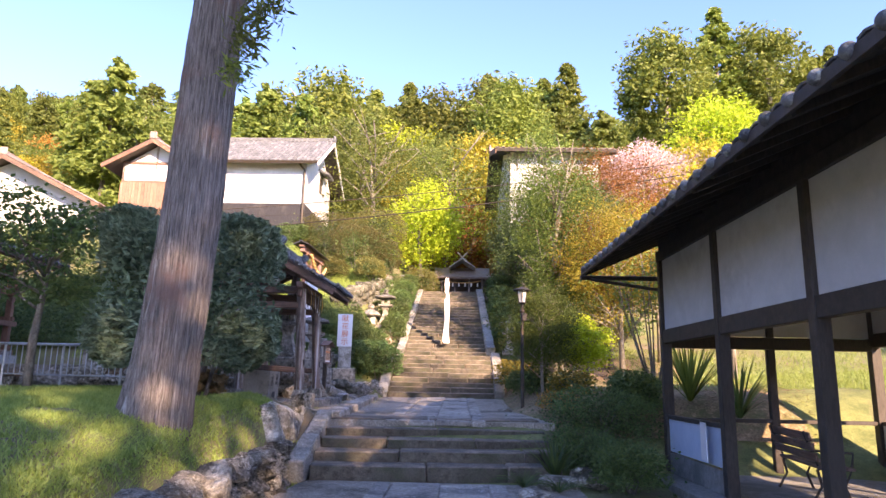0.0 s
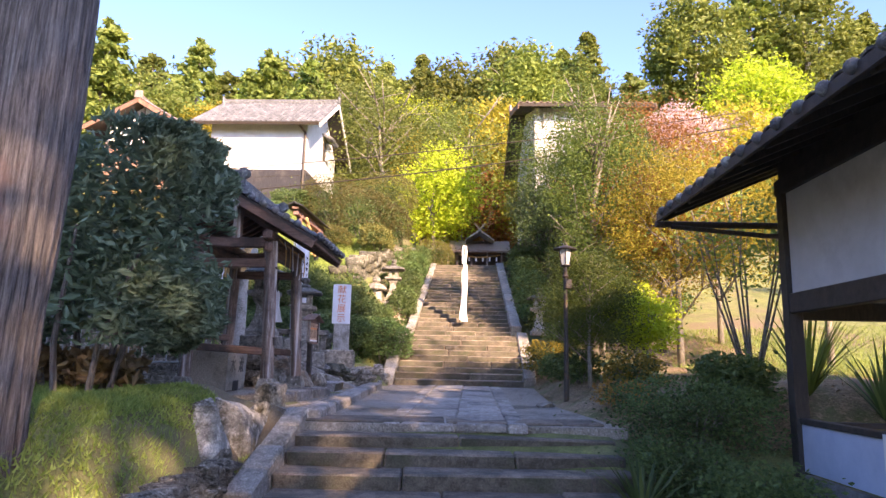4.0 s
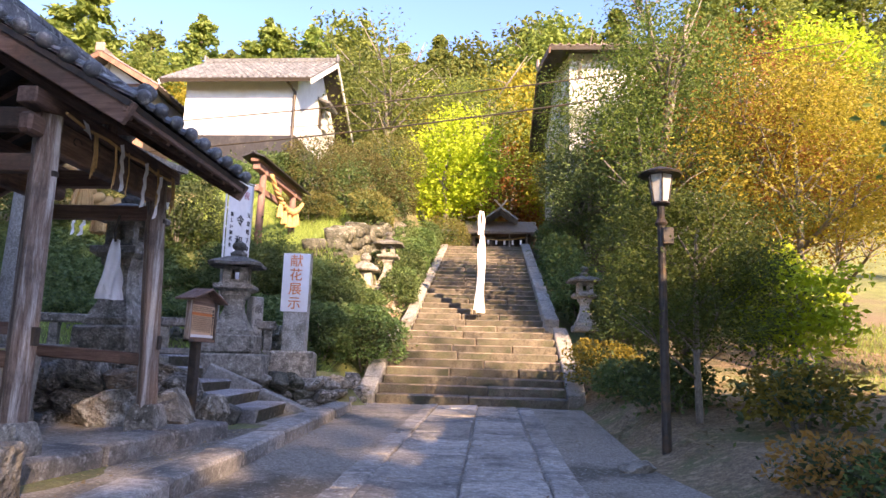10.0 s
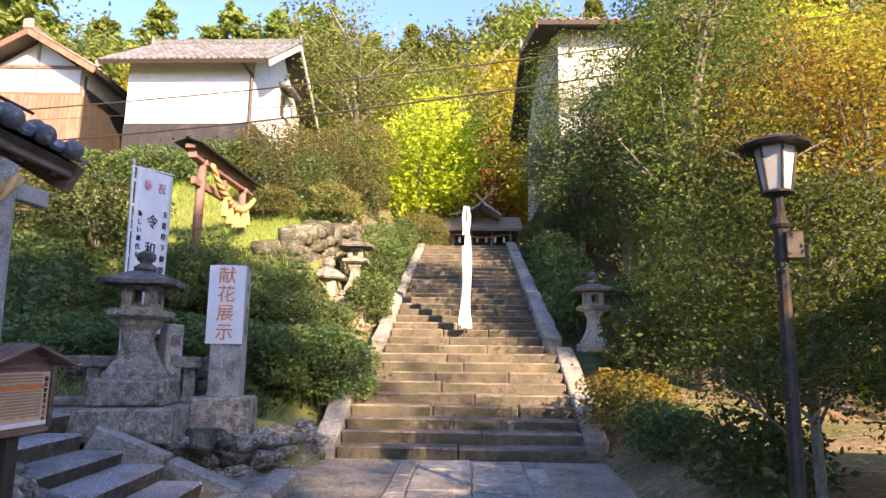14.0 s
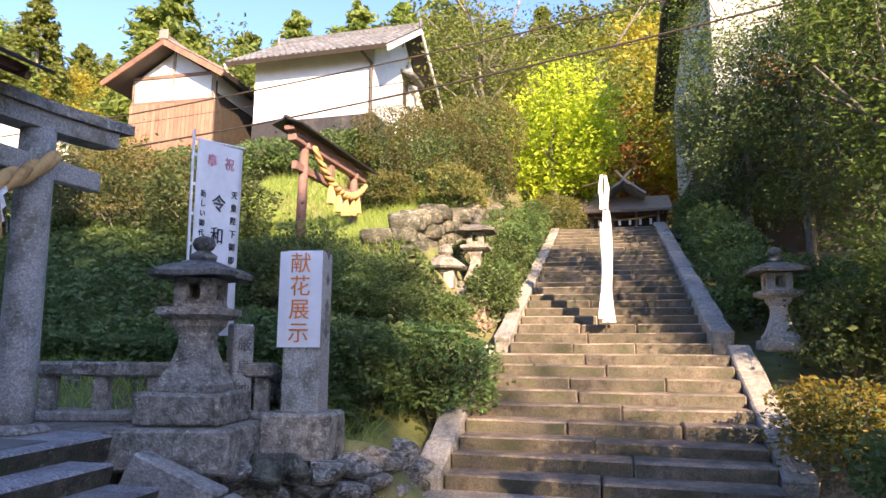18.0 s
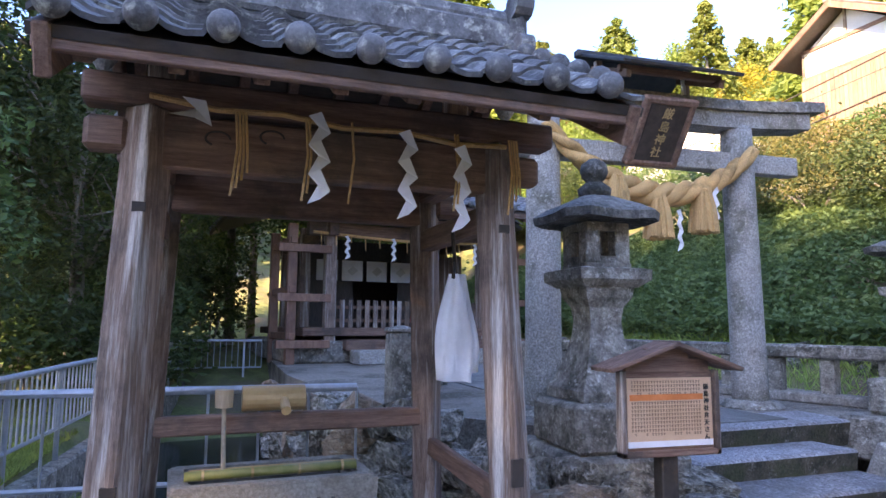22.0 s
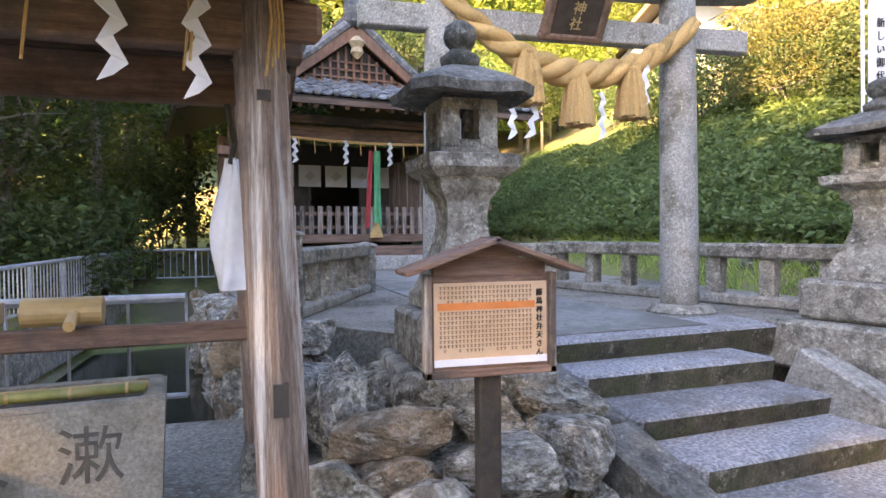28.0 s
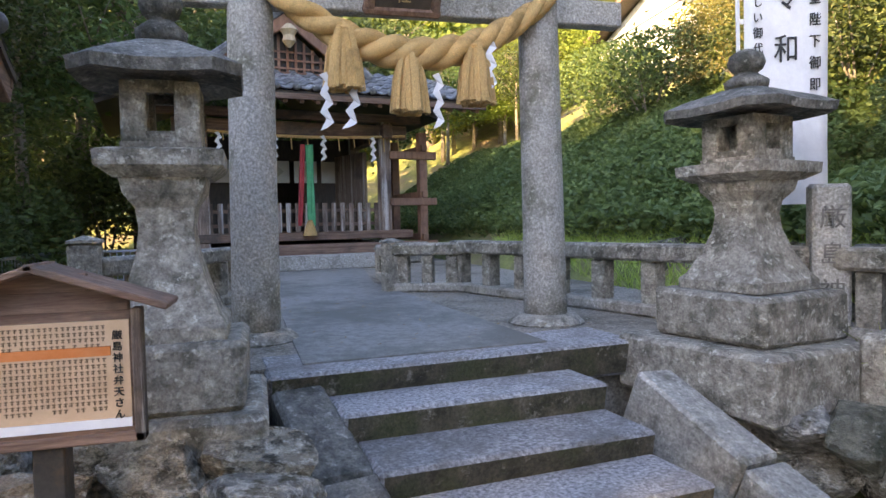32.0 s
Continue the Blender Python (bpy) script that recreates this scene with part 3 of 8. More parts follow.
# ---- steps ----
def flight(name, label, n, rise, tread, place, half, z0, material, deep=0.2, blocks=(1.0, 1.9), face=None):
    """Stone steps; place(u, v) gives the plan place, half(i) the half width of step i. Each block is a piece."""
    root = tagged(new(name), label, "steps", kind="structure")
    v = 0.0
    z = z0
    for i in range(n):
        r = rise[i] if hasattr(rise, "__len__") else rise
        tr = tread * rnd.uniform(0.94, 1.06)
        w = half(i)
        lo, hi = w
        u = lo
        z += r
        while u < hi - 0.02:
            l = rnd.uniform(*blocks)
            if hi - u - l < 0.45:
                l = hi - u
            p0, p1 = place(u + l / 2, v), place(u + l / 2, v + 1)
            ang = math.degrees(math.atan2(p1.y - p0.y, p1.x - p0.x)) - 90
            me = mesh_of("block", B((0, (tr + deep) / 2, -(r + 0.08) / 2), (l - 0.012, tr + deep, r + 0.08), bevel=0.018, wear=0.008), material)
            for vert in me.vertices:
                if vert.co.y < 0.1 and vert.co.z < -0.05:
                    vert.co.y += 0.035
            # Front faces take the face material, darker than the treads.
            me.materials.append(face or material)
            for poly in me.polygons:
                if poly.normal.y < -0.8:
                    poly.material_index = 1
            piece("block", me, root, pose(p0.x, p0.y, z + rnd.uniform(-0.008, 0.008), rnd.uniform(-0.5, 0.8), rnd.uniform(-0.4, 0.4), ang + rnd.uniform(-0.5, 0.5)))
            u += l
        v += tr
    return z, v


def low_place(u, v):
    a = radians(8)
    return Vector((-0.98 + u * math.cos(a) - v * math.sin(a), 6.25 + u * math.sin(a) + v * math.cos(a), 0))


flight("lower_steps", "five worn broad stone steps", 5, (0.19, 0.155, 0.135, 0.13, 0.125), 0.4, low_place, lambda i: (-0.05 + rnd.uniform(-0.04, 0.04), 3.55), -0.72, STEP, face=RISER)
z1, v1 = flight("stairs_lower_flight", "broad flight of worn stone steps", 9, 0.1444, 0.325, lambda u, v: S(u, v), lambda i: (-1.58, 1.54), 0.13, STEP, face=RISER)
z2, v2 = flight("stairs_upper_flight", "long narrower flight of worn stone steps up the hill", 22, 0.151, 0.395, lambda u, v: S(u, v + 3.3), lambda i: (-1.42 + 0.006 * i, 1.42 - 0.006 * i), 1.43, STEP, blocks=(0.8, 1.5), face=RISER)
o = slab_sheet("terrace_stairs", [tuple(S(u, v).xy) for u, v in ((-1.6, 2.85), (1.56, 2.85), (1.56, 3.4), (-1.6, 3.4))], 1.425, STEP, "stone strip between the two flights", 0.3)
slab_sheet("terrace_top", [tuple(S(u, v).xy) for u, v in ((-3.5, 11.95), (2.6, 11.95), (2.6, 24), (-4.5, 24))], 4.75, GRAVEL, "gravelled terrace above the stairs", 0.3)


# side stones of the stairs
def kerb(name, label, a, b, w, h, n, material=STONE, drop=0.35):
    root = tagged(new(name), label, "kerb", kind="structure")
    a, b = Vector(a), Vector(b)
    for i in range(n):
        p, q = a + (b - a) * (i / n), a + (b - a) * ((i + 1) / n)
        l = (q - p).length
        d = (q - p) / l
        ang, tilt = math.degrees(math.atan2(d.y, d.x)), math.degrees(math.asin(d.z))
        me = mesh_of("kerb_stone", B((0, 0, -drop / 2), (l - 0.012, w, drop), bevel=0.02, wear=0.012), material)
        piece("kerb_stone", me, root, pose(*((p + q) / 2 + Vector((0, 0, h))), 0, -tilt, ang + rnd.uniform(-1, 1)))
    return root


kerb("kerb_stairs_left", "sloping side stones of the stairs", S(-1.74, -0.1, 0.22), S(-1.74, 2.95, 1.5), 0.3, 0.05, 5)
kerb("kerb_stairs_right", "sloping side stones of the stairs", S(1.70, 0.2, 0.3), S(1.70, 2.95, 1.52), 0.3, 0.05, 4)
kerb("kerb_upper_left", "sloping side stones of the upper stairs", S(-1.55, 3.35, 1.62), S(-1.42, 12.1, 4.86), 0.24, 0.05, 12)
kerb("kerb_upper_right", "sloping side stones of the upper stairs", S(1.57, 3.35, 1.7), S(1.42, 12.1, 4.92), 0.3, 0.05, 12)
kerb("kerb_landing", "low stone kerb along the landing", (-1.16, 7.9, 0.1), (-1.74, 14.6, 0.2), 0.3, 0.02, 6, PAVE)
kerb("kerb_terrace", "stone edge of the wash-basin terrace", (-2.02, 8.6, 0.22), (-1.98, 11.2, 0.22), 0.34, 0.02, 3, PAVE)
kerb("kerb_lower_steps_left", "sloping side stones of the lower steps", (-1.2, 6.05, -0.55), (-1.3, 8.0, 0.06), 0.26, 0.08, 4)
slab_sheet("terrace_strip", [(-1.25, 8.0), (-1.7, 13.9), (-2.1, 13.9), (-2.1, 11.3), (-2.2, 8.2)], 0.10, GRAVEL, "packed earth strip between two kerbs", 0.2)
slab_sheet("terrace_basin", [(-2.1, 8.55), (-2.06, 11.25), (-4.5, 11.25), (-4.5, 8.7)], 0.22, GRAVEL, "packed earth under the wash-basin pavilion", 0.35)

# ---- torii court ----
PZ = 0.80
slab_sheet("platform_shrine", [(-3.65, 11.6), (-3.85, 14.1), (-3.5, 15.6), (-7.0, 15.9), (-14, 16.3), (-18.5, 16.3), (-18.5, 9.3), (-9.0, 9.75), (-5.2, 10.35)], PZ, GRAVEL, "gravelled shrine court", 1.0)
slab_sheet("walk_shrine", [(-3.66, 11.9), (-3.8, 13.35), (-8.3, 12.95), (-11.4, 13.2), (-11.2, 11.5), (-8.9, 11.65)], PZ + 0.015, CEMENT, "smooth cement walk to the shrine", 0.1)


def tor_place(u, v):
    a = radians(97)
    return Vector((-2.02 + u * math.cos(a) - v * math.sin(a), 12.15 + u * math.sin(a) + v * math.cos(a), 0))


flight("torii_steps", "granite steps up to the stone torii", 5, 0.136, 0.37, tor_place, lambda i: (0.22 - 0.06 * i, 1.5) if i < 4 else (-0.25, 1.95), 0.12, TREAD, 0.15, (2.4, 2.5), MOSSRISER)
kerb("kerb_torii_right", "sloping granite side stone of the torii steps", (-2.0, 14.1, 0.08), (-3.35, 13.78, 0.68), 0.26, 0.03, 2, STONE)
kerb("kerb_torii_left", "sloping granite side stone of the torii steps", (-2.15, 12.2, 0.10), (-3.45, 11.86, 0.60), 0.28, 0.16, 2, CAPSTONE)

torii = thing("stone_torii", "grey granite torii with a straw rope and a roofed name board", "torii", (-4.575, 12.66, PZ - 0.02))
for side in (-1, 1):
    pts = [(0, side * (1.02 - 0.012 * z), z) for z in np.linspace(0, 2.6, 9)]
    part("pillar", tube(pts, np.linspace(0.155, 0.14, 9), 20, rough=0.02), GRANITE, torii, smooth=True)
    part("base_stone", lathe([(0.27, 0), (0.28, 0.03), (0.22, 0.08), (0.16, 0.09)], 16, at=(0, side * 1.02, 0)), LICHEN, torii)
part("tie_beam", B((0, 0, 2.26), (0.13, 3.26, 0.18), bevel=0.01), GRANITE, torii)
def curved_beam(half, section, lift, n=12):
    """A beam along y with upturned ends; section lists (x, z) round its outline."""
    bm = bmesh.new()
    rings = []
    for i in range(n + 1):
        y = -half + 2 * half * i / n
        rings.append([bm.verts.new((x, y, z + lift * (abs(y) / half) ** 2.5)) for x, z in section])
    m = len(section)
    for a, b in zip(rings, rings[1:]):
        for k in range(m):
            bm.faces.new((a[k], a[(k + 1) % m], b[(k + 1) % m], b[k]))
    bm.faces.new(rings[0][::-1])
    bm.faces.new(rings[-1])
    return bm


part("lower_lintel", curved_beam(1.75, [(-0.12, 2.56), (0.12, 2.56), (0.12, 2.71), (-0.12, 2.71)], 0.07), GRANITE, torii)
part("top_lintel", curved_beam(1.9, [(-0.16, 2.714), (0.16, 2.714), (0.16, 2.81), (0, 2.87), (-0.16, 2.81)], 0.09), LICHEN, torii)
part("middle_strut", B((0, 0.05, 2.46), (0.14, 0.2, 0.26), bevel=0.01), GRANITE, torii)
# roof over the name board
part("canopy_roof", B((0.26, 0.0, 3.02), (0.80, 1.15, 0.03), (0, 25, 0), bevel=0.004), COPPER, torii, "dark sheet-metal canopy")
part("canopy_roof", B((-0.34, 0.0, 3.08), (0.46, 1.15, 0.03), (0, -24, 0), bevel=0.004), COPPER, torii)
part("canopy_ridge", B((-0.12, 0.0, 3.20), (0.08, 1.22, 0.07), bevel=0.01), COPPER, torii)
for y in (-0.45, 0.45):
    part("canopy_bracket", beam((-0.1, y, 3.05), (0.5, y, 2.80), 0.05, 0.07), WOODX, torii)
    part("canopy_post", beam((0.0, y, 2.78), (0.0, y, 3.10), 0.06, 0.06), WOOD, torii)
part("canopy_rail", beam((0.42, -0.5, 2.87), (0.42, 0.5, 2.87), 0.05, 0.06), WOODY, torii)
plate = part("name_board", B((0, 0, 0), (0.06, 0.38, 0.52), bevel=0.01), DARKWOOD, torii, "brown wooden name board with gilt characters")
plate.matrix_basis = pose(0.27, -0.02, 2.40, 0, 37, 0)
for s, c in (((0.08, 0.52, 0.06), (0, 0, 0.28)), ((0.08, 0.52, 0.06), (0, 0, -0.28)), ((0.08, 0.06, 0.56), (0, 0.22, 0)), ((0.08, 0.06, 0.56), (0, -0.22, 0))):
    fr = part("board_frame", B(c, s, bevel=0.015, wear=0.006), WOODX, plate, "wavy carved frame")
column("厳島神社", 0.105, GOLD, plate, pose(0.034, 0, 0, 0, 0, 90), 1.1)


def strand_rope(a, b, sag, r0, r1, turns, parent_name, label, material=STRAW, strands=3, n=60):
    """A twisted straw rope that hangs from a to b."""
    a, b = Vector(a), Vector(b)
    rope = thing(parent_name, label, "rope", a)
    d = b - a
    for s in range(strands):
        pts, rad = [], []
        for i in range(n + 1):
            t = i / n
            p = d * t + Vector((0, 0, -4 * sag * t * (1 - t)))
            thick = r0 + (r1 - r0) * math.sin(math.pi * t) ** 0.8
            ang = turns * 2 * math.pi * t + s * 2 * math.pi / strands
            side = Vector((d.y, -d.x, 0)).normalized()
            p += (side * math.cos(ang) + Vector((0, 0, 1)) * math.sin(ang)) * thick * 0.55
            pts.append(p)
            rad.append(thick * 0.62)
        part("strand", tube(pts, rad, 8), material, rope, smooth=True)
    return rope, lambda t: a + d * t + Vector((0, 0, -4 * sag * t * (1 - t)))


rope, at = strand_rope((-4.42, 11.62, 3.2), (-4.44, 13.72, 3.13), 0.50, 0.06, 0.10, 4.0, "straw_rope", "thick twisted straw rope slung between the torii pillars")


def tassel(h, r):
    """A tied straw tassel with many stalks."""
    ob = thing("straw_tassel", "straw tassel tied under the rope, cut flat below", "tassel", group="tassels on the torii rope")
    bm = bmesh.new()
    n = 46
    for k in range(n):
        a = 2 * math.pi * k / n * 3.0
        q = 0.6 + 0.4 * (k % 3) / 2
        pts = [(math.cos(a) * r * 0.42 * q, math.sin(a) * r * 0.42 * q, 0), (math.cos(a) * r * 0.8 * q, math.sin(a) * r * 0.8 * q, -h * 0.45), (math.cos(a) * r * q, math.sin(a) * r * q, -h + rnd.uniform(-0.012, 0.012))]
        tube(pts, [r * 0.13, r * 0.15, r * 0.15], 5, bm)
    tagged(part("straw_skirt", bm, STRAW, ob), kind="stuff")
    part("core", lathe([(r * 0.3, 0.03), (r * 0.42, 0), (r * 0.7, -h * 0.5), (r * 0.86, -h * 0.97)], 12), STRAW, ob)
    part("binding", lathe([(r * 0.5, 0.0), (r * 0.58, -0.015), (r * 0.5, -0.03)], 12), STRAW, ob, "twisted binding cord")
    return ob


first = tassel(0.39, 0.125)
first.matrix_basis = pose(-4.38, 12.24, 2.80)
for y, z in ((12.66, 2.66), (13.12, 2.73)):
    copy_thing(first, pose(-4.39, y, z, 0, 0, 50))


def shide(h=0.34, w=0.065, folds=5):
    """Zigzag of folded white paper."""
    ob = thing("paper_streamer", "folded white paper zigzag hung from a cord", "paper streamer", group="paper streamers")
    bm = bmesh.new()
    n = folds + 2
    rows = []
    for i in range(n):
        sgn = 1 if i % 2 else -1
        x, z, y = sgn * w * 0.42, -i * h / (n - 1), 0.006 * sgn
        rows.append([(x - w * 0.5, y, z + w * 0.22 * sgn), (x + w * 0.5, y, z - w * 0.22 * sgn)])
    f = [[bm.verts.new(p) for p in r] for r in rows]
    g = [[bm.verts.new((p[0], p[1] + 0.002, p[2])) for p in r] for r in rows]
    for i in range(n - 1):
        bm.faces.new((f[i][0], f[i + 1][0], f[i + 1][1], f[i][1]))
        bm.faces.new((g[i][0], g[i][1], g[i + 1][1], g[i + 1][0]))
        bm.faces.new((f[i][0], g[i][0], g[i + 1][0], f[i + 1][0]))
        bm.faces.new((f[i][1], f[i + 1][1], g[i + 1][1], g[i][1]))
    part("folded_paper", bm, PAPER, ob)
    return ob


sh = shide(0.35, 0.048)
sh.matrix_basis = pose(-4.36, 12.33, 2.50, 0, 12, 80)
for y, z, r in ((12.12, 2.5, 95), (12.85, 2.52, 100), (13.22, 2.78, 85)):
    copy_thing(sh, pose(-4.36, y, z, 0, 0, r))


# ---- stone lanterns ----
def lantern(name, label, at, turn, k=1.0, plinth=((0.58, 0.36), (0.45, 0.24)), six=4, mat_=LICHEN, slim=1.0, group="stone lanterns", wide=1.0, eaves=1.0):
    """Plinth blocks, flared shaft, tray, fire box with openings, curved roof, jewel. Stands with its foot at the given place."""
    ob = thing(name, label, "stone lantern", at, turn, group)
    z = 0.0
    w = k * wide
    for i, (r, h) in enumerate(plinth):
        part("plinth_block", B((0, 0, z + h / 2), (r * 2, r * 2, h), bevel=0.025, wear=0.012), mat_, ob)
        z += h
    q = 1.414
    prof = [(0.33, 0), (0.33, 0.06), (0.29, 0.10), (0.22, 0.22), (0.165, 0.36), (0.15, 0.46), (0.165, 0.54), (0.22, 0.60), (0.235, 0.66)]
    tall = 1.16
    part("shaft", lathe([(r * q * w * slim, h * k * tall) for r, h in prof], 4, at=(0, 0, z)), mat_, ob)
    z += 0.66 * k * tall
    part("tray", lathe([(r * q * w, h * k) for r, h in ((0.26, 0), (0.34, 0.05), (0.345, 0.12), (0.27, 0.135))], six, at=(0, 0, z)), mat_, ob)
    z += 0.135 * k
    fb = part("fire_box", B((0, 0, z + 0.015 * k), (0.44 * w, 0.44 * w, 0.03 * k)), mat_, ob)
    for sx in (-1, 1):
        for sy in (-1, 1):
            part("fire_box_post", B((sx * 0.145 * w, sy * 0.145 * w, z + 0.165 * k), (0.14 * w, 0.14 * w, 0.30 * k), bevel=0.008), mat_, fb)
    for d in (0, 90, 180, 270):
        for c, s in (((0, 0.185 * w, z + 0.05 * k), (0.26 * w, 0.05 * w, 0.06 * k)), ((0, 0.185 * w, z + 0.285 * k), (0.26 * w, 0.05 * w, 0.06 * k))):
            bm = B(c, s)
            bm.transform(Matrix.Rotation(radians(d), 4, "Z"))
            part("fire_box_sill", bm, mat_, fb)
    z += 0.315 * k
    bm = bmesh.new()
    prof = [(0.38, 0.03), (0.49, 0.0), (0.50, 0.055), (0.38, 0.11), (0.24, 0.17), (0.16, 0.20)]
    rings = []
    for r, h in prof:
        ring = []
        for i in range(16):
            a = 2 * math.pi * (i + 0.5) / 16
            c, s = math.cos(a), math.sin(a)
            m = max(abs(c), abs(s))
            corner = (min(abs(c), abs(s)) / m) ** 3
            ring.append(bm.verts.new((c / m * r * w * eaves, s / m * r * w * eaves, z + (h + (0.05 * corner if r > 0.35 else 0)) * k)))
        rings.append(ring)
    for a, b in zip(rings, rings[1:]):
        for i in range(16):
            bm.faces.new((a[i], a[(i + 1) % 16], b[(i + 1) % 16], b[i]))
    bm.faces.new(rings[0][::-1])
    bm.faces.new(rings[-1])
    part("roof", bm, CAPSTONE, ob)
    z += 0.19 * k
    jewel = ((0.13, 0), (0.18, 0.03), (0.19, 0.08), (0.12, 0.12), (0.09, 0.14), (0.135, 0.17), (0.16, 0.22), (0.14, 0.28), (0.06, 0.32), (0.01, 0.33))
    part("jewel", lathe([(r * w * 0.8, h * k * 0.92) for r, h in jewel], 14, at=(0, 0, z)), CAPSTONE, ob, smooth=True)
    return ob


lantern("stone_lantern", "dark weathered stone lantern on a rough plinth before the torii", (-3.13, 11.35, 0.46), 2, 0.86, ((0.37, 0.36), (0.30, 0.27)), wide=0.80, eaves=0.93)
lantern("stone_lantern", "tall weathered stone lantern on a block plinth beside the torii steps", (-3.41, 14.45, 0.50), 14, 0.81, ((0.52, 0.34), (0.37, 0.28)), wide=1.0, eaves=0.95)

# ---- roofs of curved tiles ----
def tile_mesh(w, l, material, thick=0.018):
    """One wavy roof tile: w wide along x, l long up the slope along y."""
    bm = bmesh.new()
    prof = [(-0.5, 0.0), (-0.36, 0.20), (-0.22, 0.27), (-0.08, 0.18), (0.06, 0.02), (0.26, -0.06), (0.5, 0.0)]
    rows = []
    for y, up in ((0, 0.016), (l, 0.0)):
        for dz in (0, -thick):
            rows.append([bm.verts.new((x * w, y, z * w * 0.55 + up + dz)) for x, z in prof])
    for i in range(len(prof) - 1):
        bm.faces.new((rows[0][i], rows[0][i + 1], rows[2][i + 1], rows[2][i]))
        bm.faces.new((rows[0][i + 1], rows[0][i], rows[1][i], rows[1][i + 1]))
        bm.faces.new((rows[1][i], rows[3][i], rows[3][i + 1], rows[1][i + 1])[::-1])
    me = mesh_of("tile", bm, material)
    return me


def tiled_slope(parent, origin, along, up, length, slope, cols, rows, material, cap=None, name="tile"):
    """Tiles on a slope: along the eave from origin, and up; with round caps on the eave tiles."""
    o, a, u = Vector(origin), Vector(along).normalized(), Vector(up).normalized()
    n = a.cross(u)
    w, l = length / cols, slope / rows
    me = tile_mesh(w * 1.04, l * 1.15, material)
    m3 = Matrix((a, u, n)).transposed().to_4x4()
    for c in range(cols):
        for r in range(rows):
            p = o + a * (w * (c + 0.5)) + u * (l * r)
            piece(name, me, parent, Matrix.Translation(p) @ m3 @ pose(rnd.uniform(-0.004, 0.004), 0, 0.012 * (r % 2 == 0) * 0, rnd.uniform(-0.8, 0.8), 0, rnd.uniform(-0.5, 0.5)))
        if cap:
            p = o + a * (w * (c + 0.26)) + n * 0.035 - u * 0.01
            piece("tile_cap", cap, parent, Matrix.Translation(p) @ m3)
    return w


def cap_mesh(r, material):
    bm = bmesh.new()
    bmesh.ops.create_uvsphere(bm, u_segments=12, v_segments=8, radius=r)
    return mesh_of("tile_cap", bm, material, True)


# ---- wash-basin pavilion ----
TEM = thing("wash_basin_pavilion", "small weathered wooden purification pavilion with a grey tiled gable roof", "pavilion", (-2.685, 9.62, 0.22), 4.3)
for sx, sy in ((1, -1), (1, 1), (-1, 1), (-1, -1)):
    foot = Vector((sx * 0.57, sy * 0.77, 0.16))
    head = Vector((sx * 0.49, sy * 0.70, 2.10))
    post = part("post", beam(foot, head, 0.135, 0.135, 0.012), WOOD, TEM, "weathered squared post, paler at the foot")
    part("peg", B((foot + (head - foot) * 0.80 + Vector((0.075 * sx, 0, 0)))[:], (0.03, 0.045, 0.035)), DARKWOOD, post)
    part("peg", B((foot + (head - foot) * 0.28 + Vector((0.075 * sx, 0, 0)))[:], (0.03, 0.05, 0.11)), DARKWOOD, post)
    part("footing_stone", lathe([(0.17, -0.02), (0.165, 0.10), (0.125, 0.20), (0.11, 0.21)], 4, at=(sx * 0.575, sy * 0.775, 0)), LICHEN, TEM)
for sx in (1, -1):
    part("head_beam", beam((sx * 0.49, -0.68, 1.975), (sx * 0.49, 0.68, 1.975), 0.09, 0.21, 0.01), WOODY, TEM)
    for k in range(5):
        part("carved_scroll", tube([(sx * 0.49 + 0.047, -0.46 + 0.05 * k + 0.045 * math.cos(a / 4), 2.0 + 0.028 * math.sin(a / 4) + 0.006 * k) for a in range(0, 18)], 0.004, 4), DARKWOOD, TEM) if sx > 0 and k in (0, 4) else None
    for sy in (-1, 1):
        part("beam_end", beam((sx * 0.49, sy * 0.77, 1.99), (sx * 0.49, sy * 0.92, 1.99), 0.09, 0.13, 0.02), WOODY, TEM, "beam end shaped past the post")
    part("wall_plate", beam((sx * 0.49, -0.93, 2.155), (sx * 0.49, 0.98, 2.155), 0.13, 0.11, 0.01), WOODY, TEM)
for sy in (-1, 1):
    part("cross_beam", beam((-0.56, sy * 0.71, 1.78), (0.56, sy * 0.71, 1.78), 0.08, 0.12, 0.01), WOODX, TEM)
    part("gable_tie", beam((-0.47, sy * 0.71, 2.07), (0.47, sy * 0.71, 2.07), 0.11, 0.14, 0.01), WOODX, TEM)
    part("king_post", beam((0, sy * 0.71, 2.12), (0, sy * 0.71, 2.58), 0.11, 0.11, 0.008), WOOD, TEM)
part("low_rail", beam((-0.54, -0.78, 0.78), (-0.54, 0.78, 0.78), 0.08, 0.10, 0.01), WOODY, TEM)
for sy in (-1, 1):
    part("side_rail", beam((-0.55, sy * 0.76, 0.62), (0.57, sy * 0.76, 0.56), 0.05, 0.10, 0.01), WOODX, TEM)
part("ridge_beam", beam((0, -0.98, 2.62), (0, 1.03, 2.62), 0.12, 0.14, 0.01), WOODY, TEM)
EX, EZ, RZ = 1.15, 2.11, 2.76
YA, YB = -0.95, 1.0
YL = YB - YA
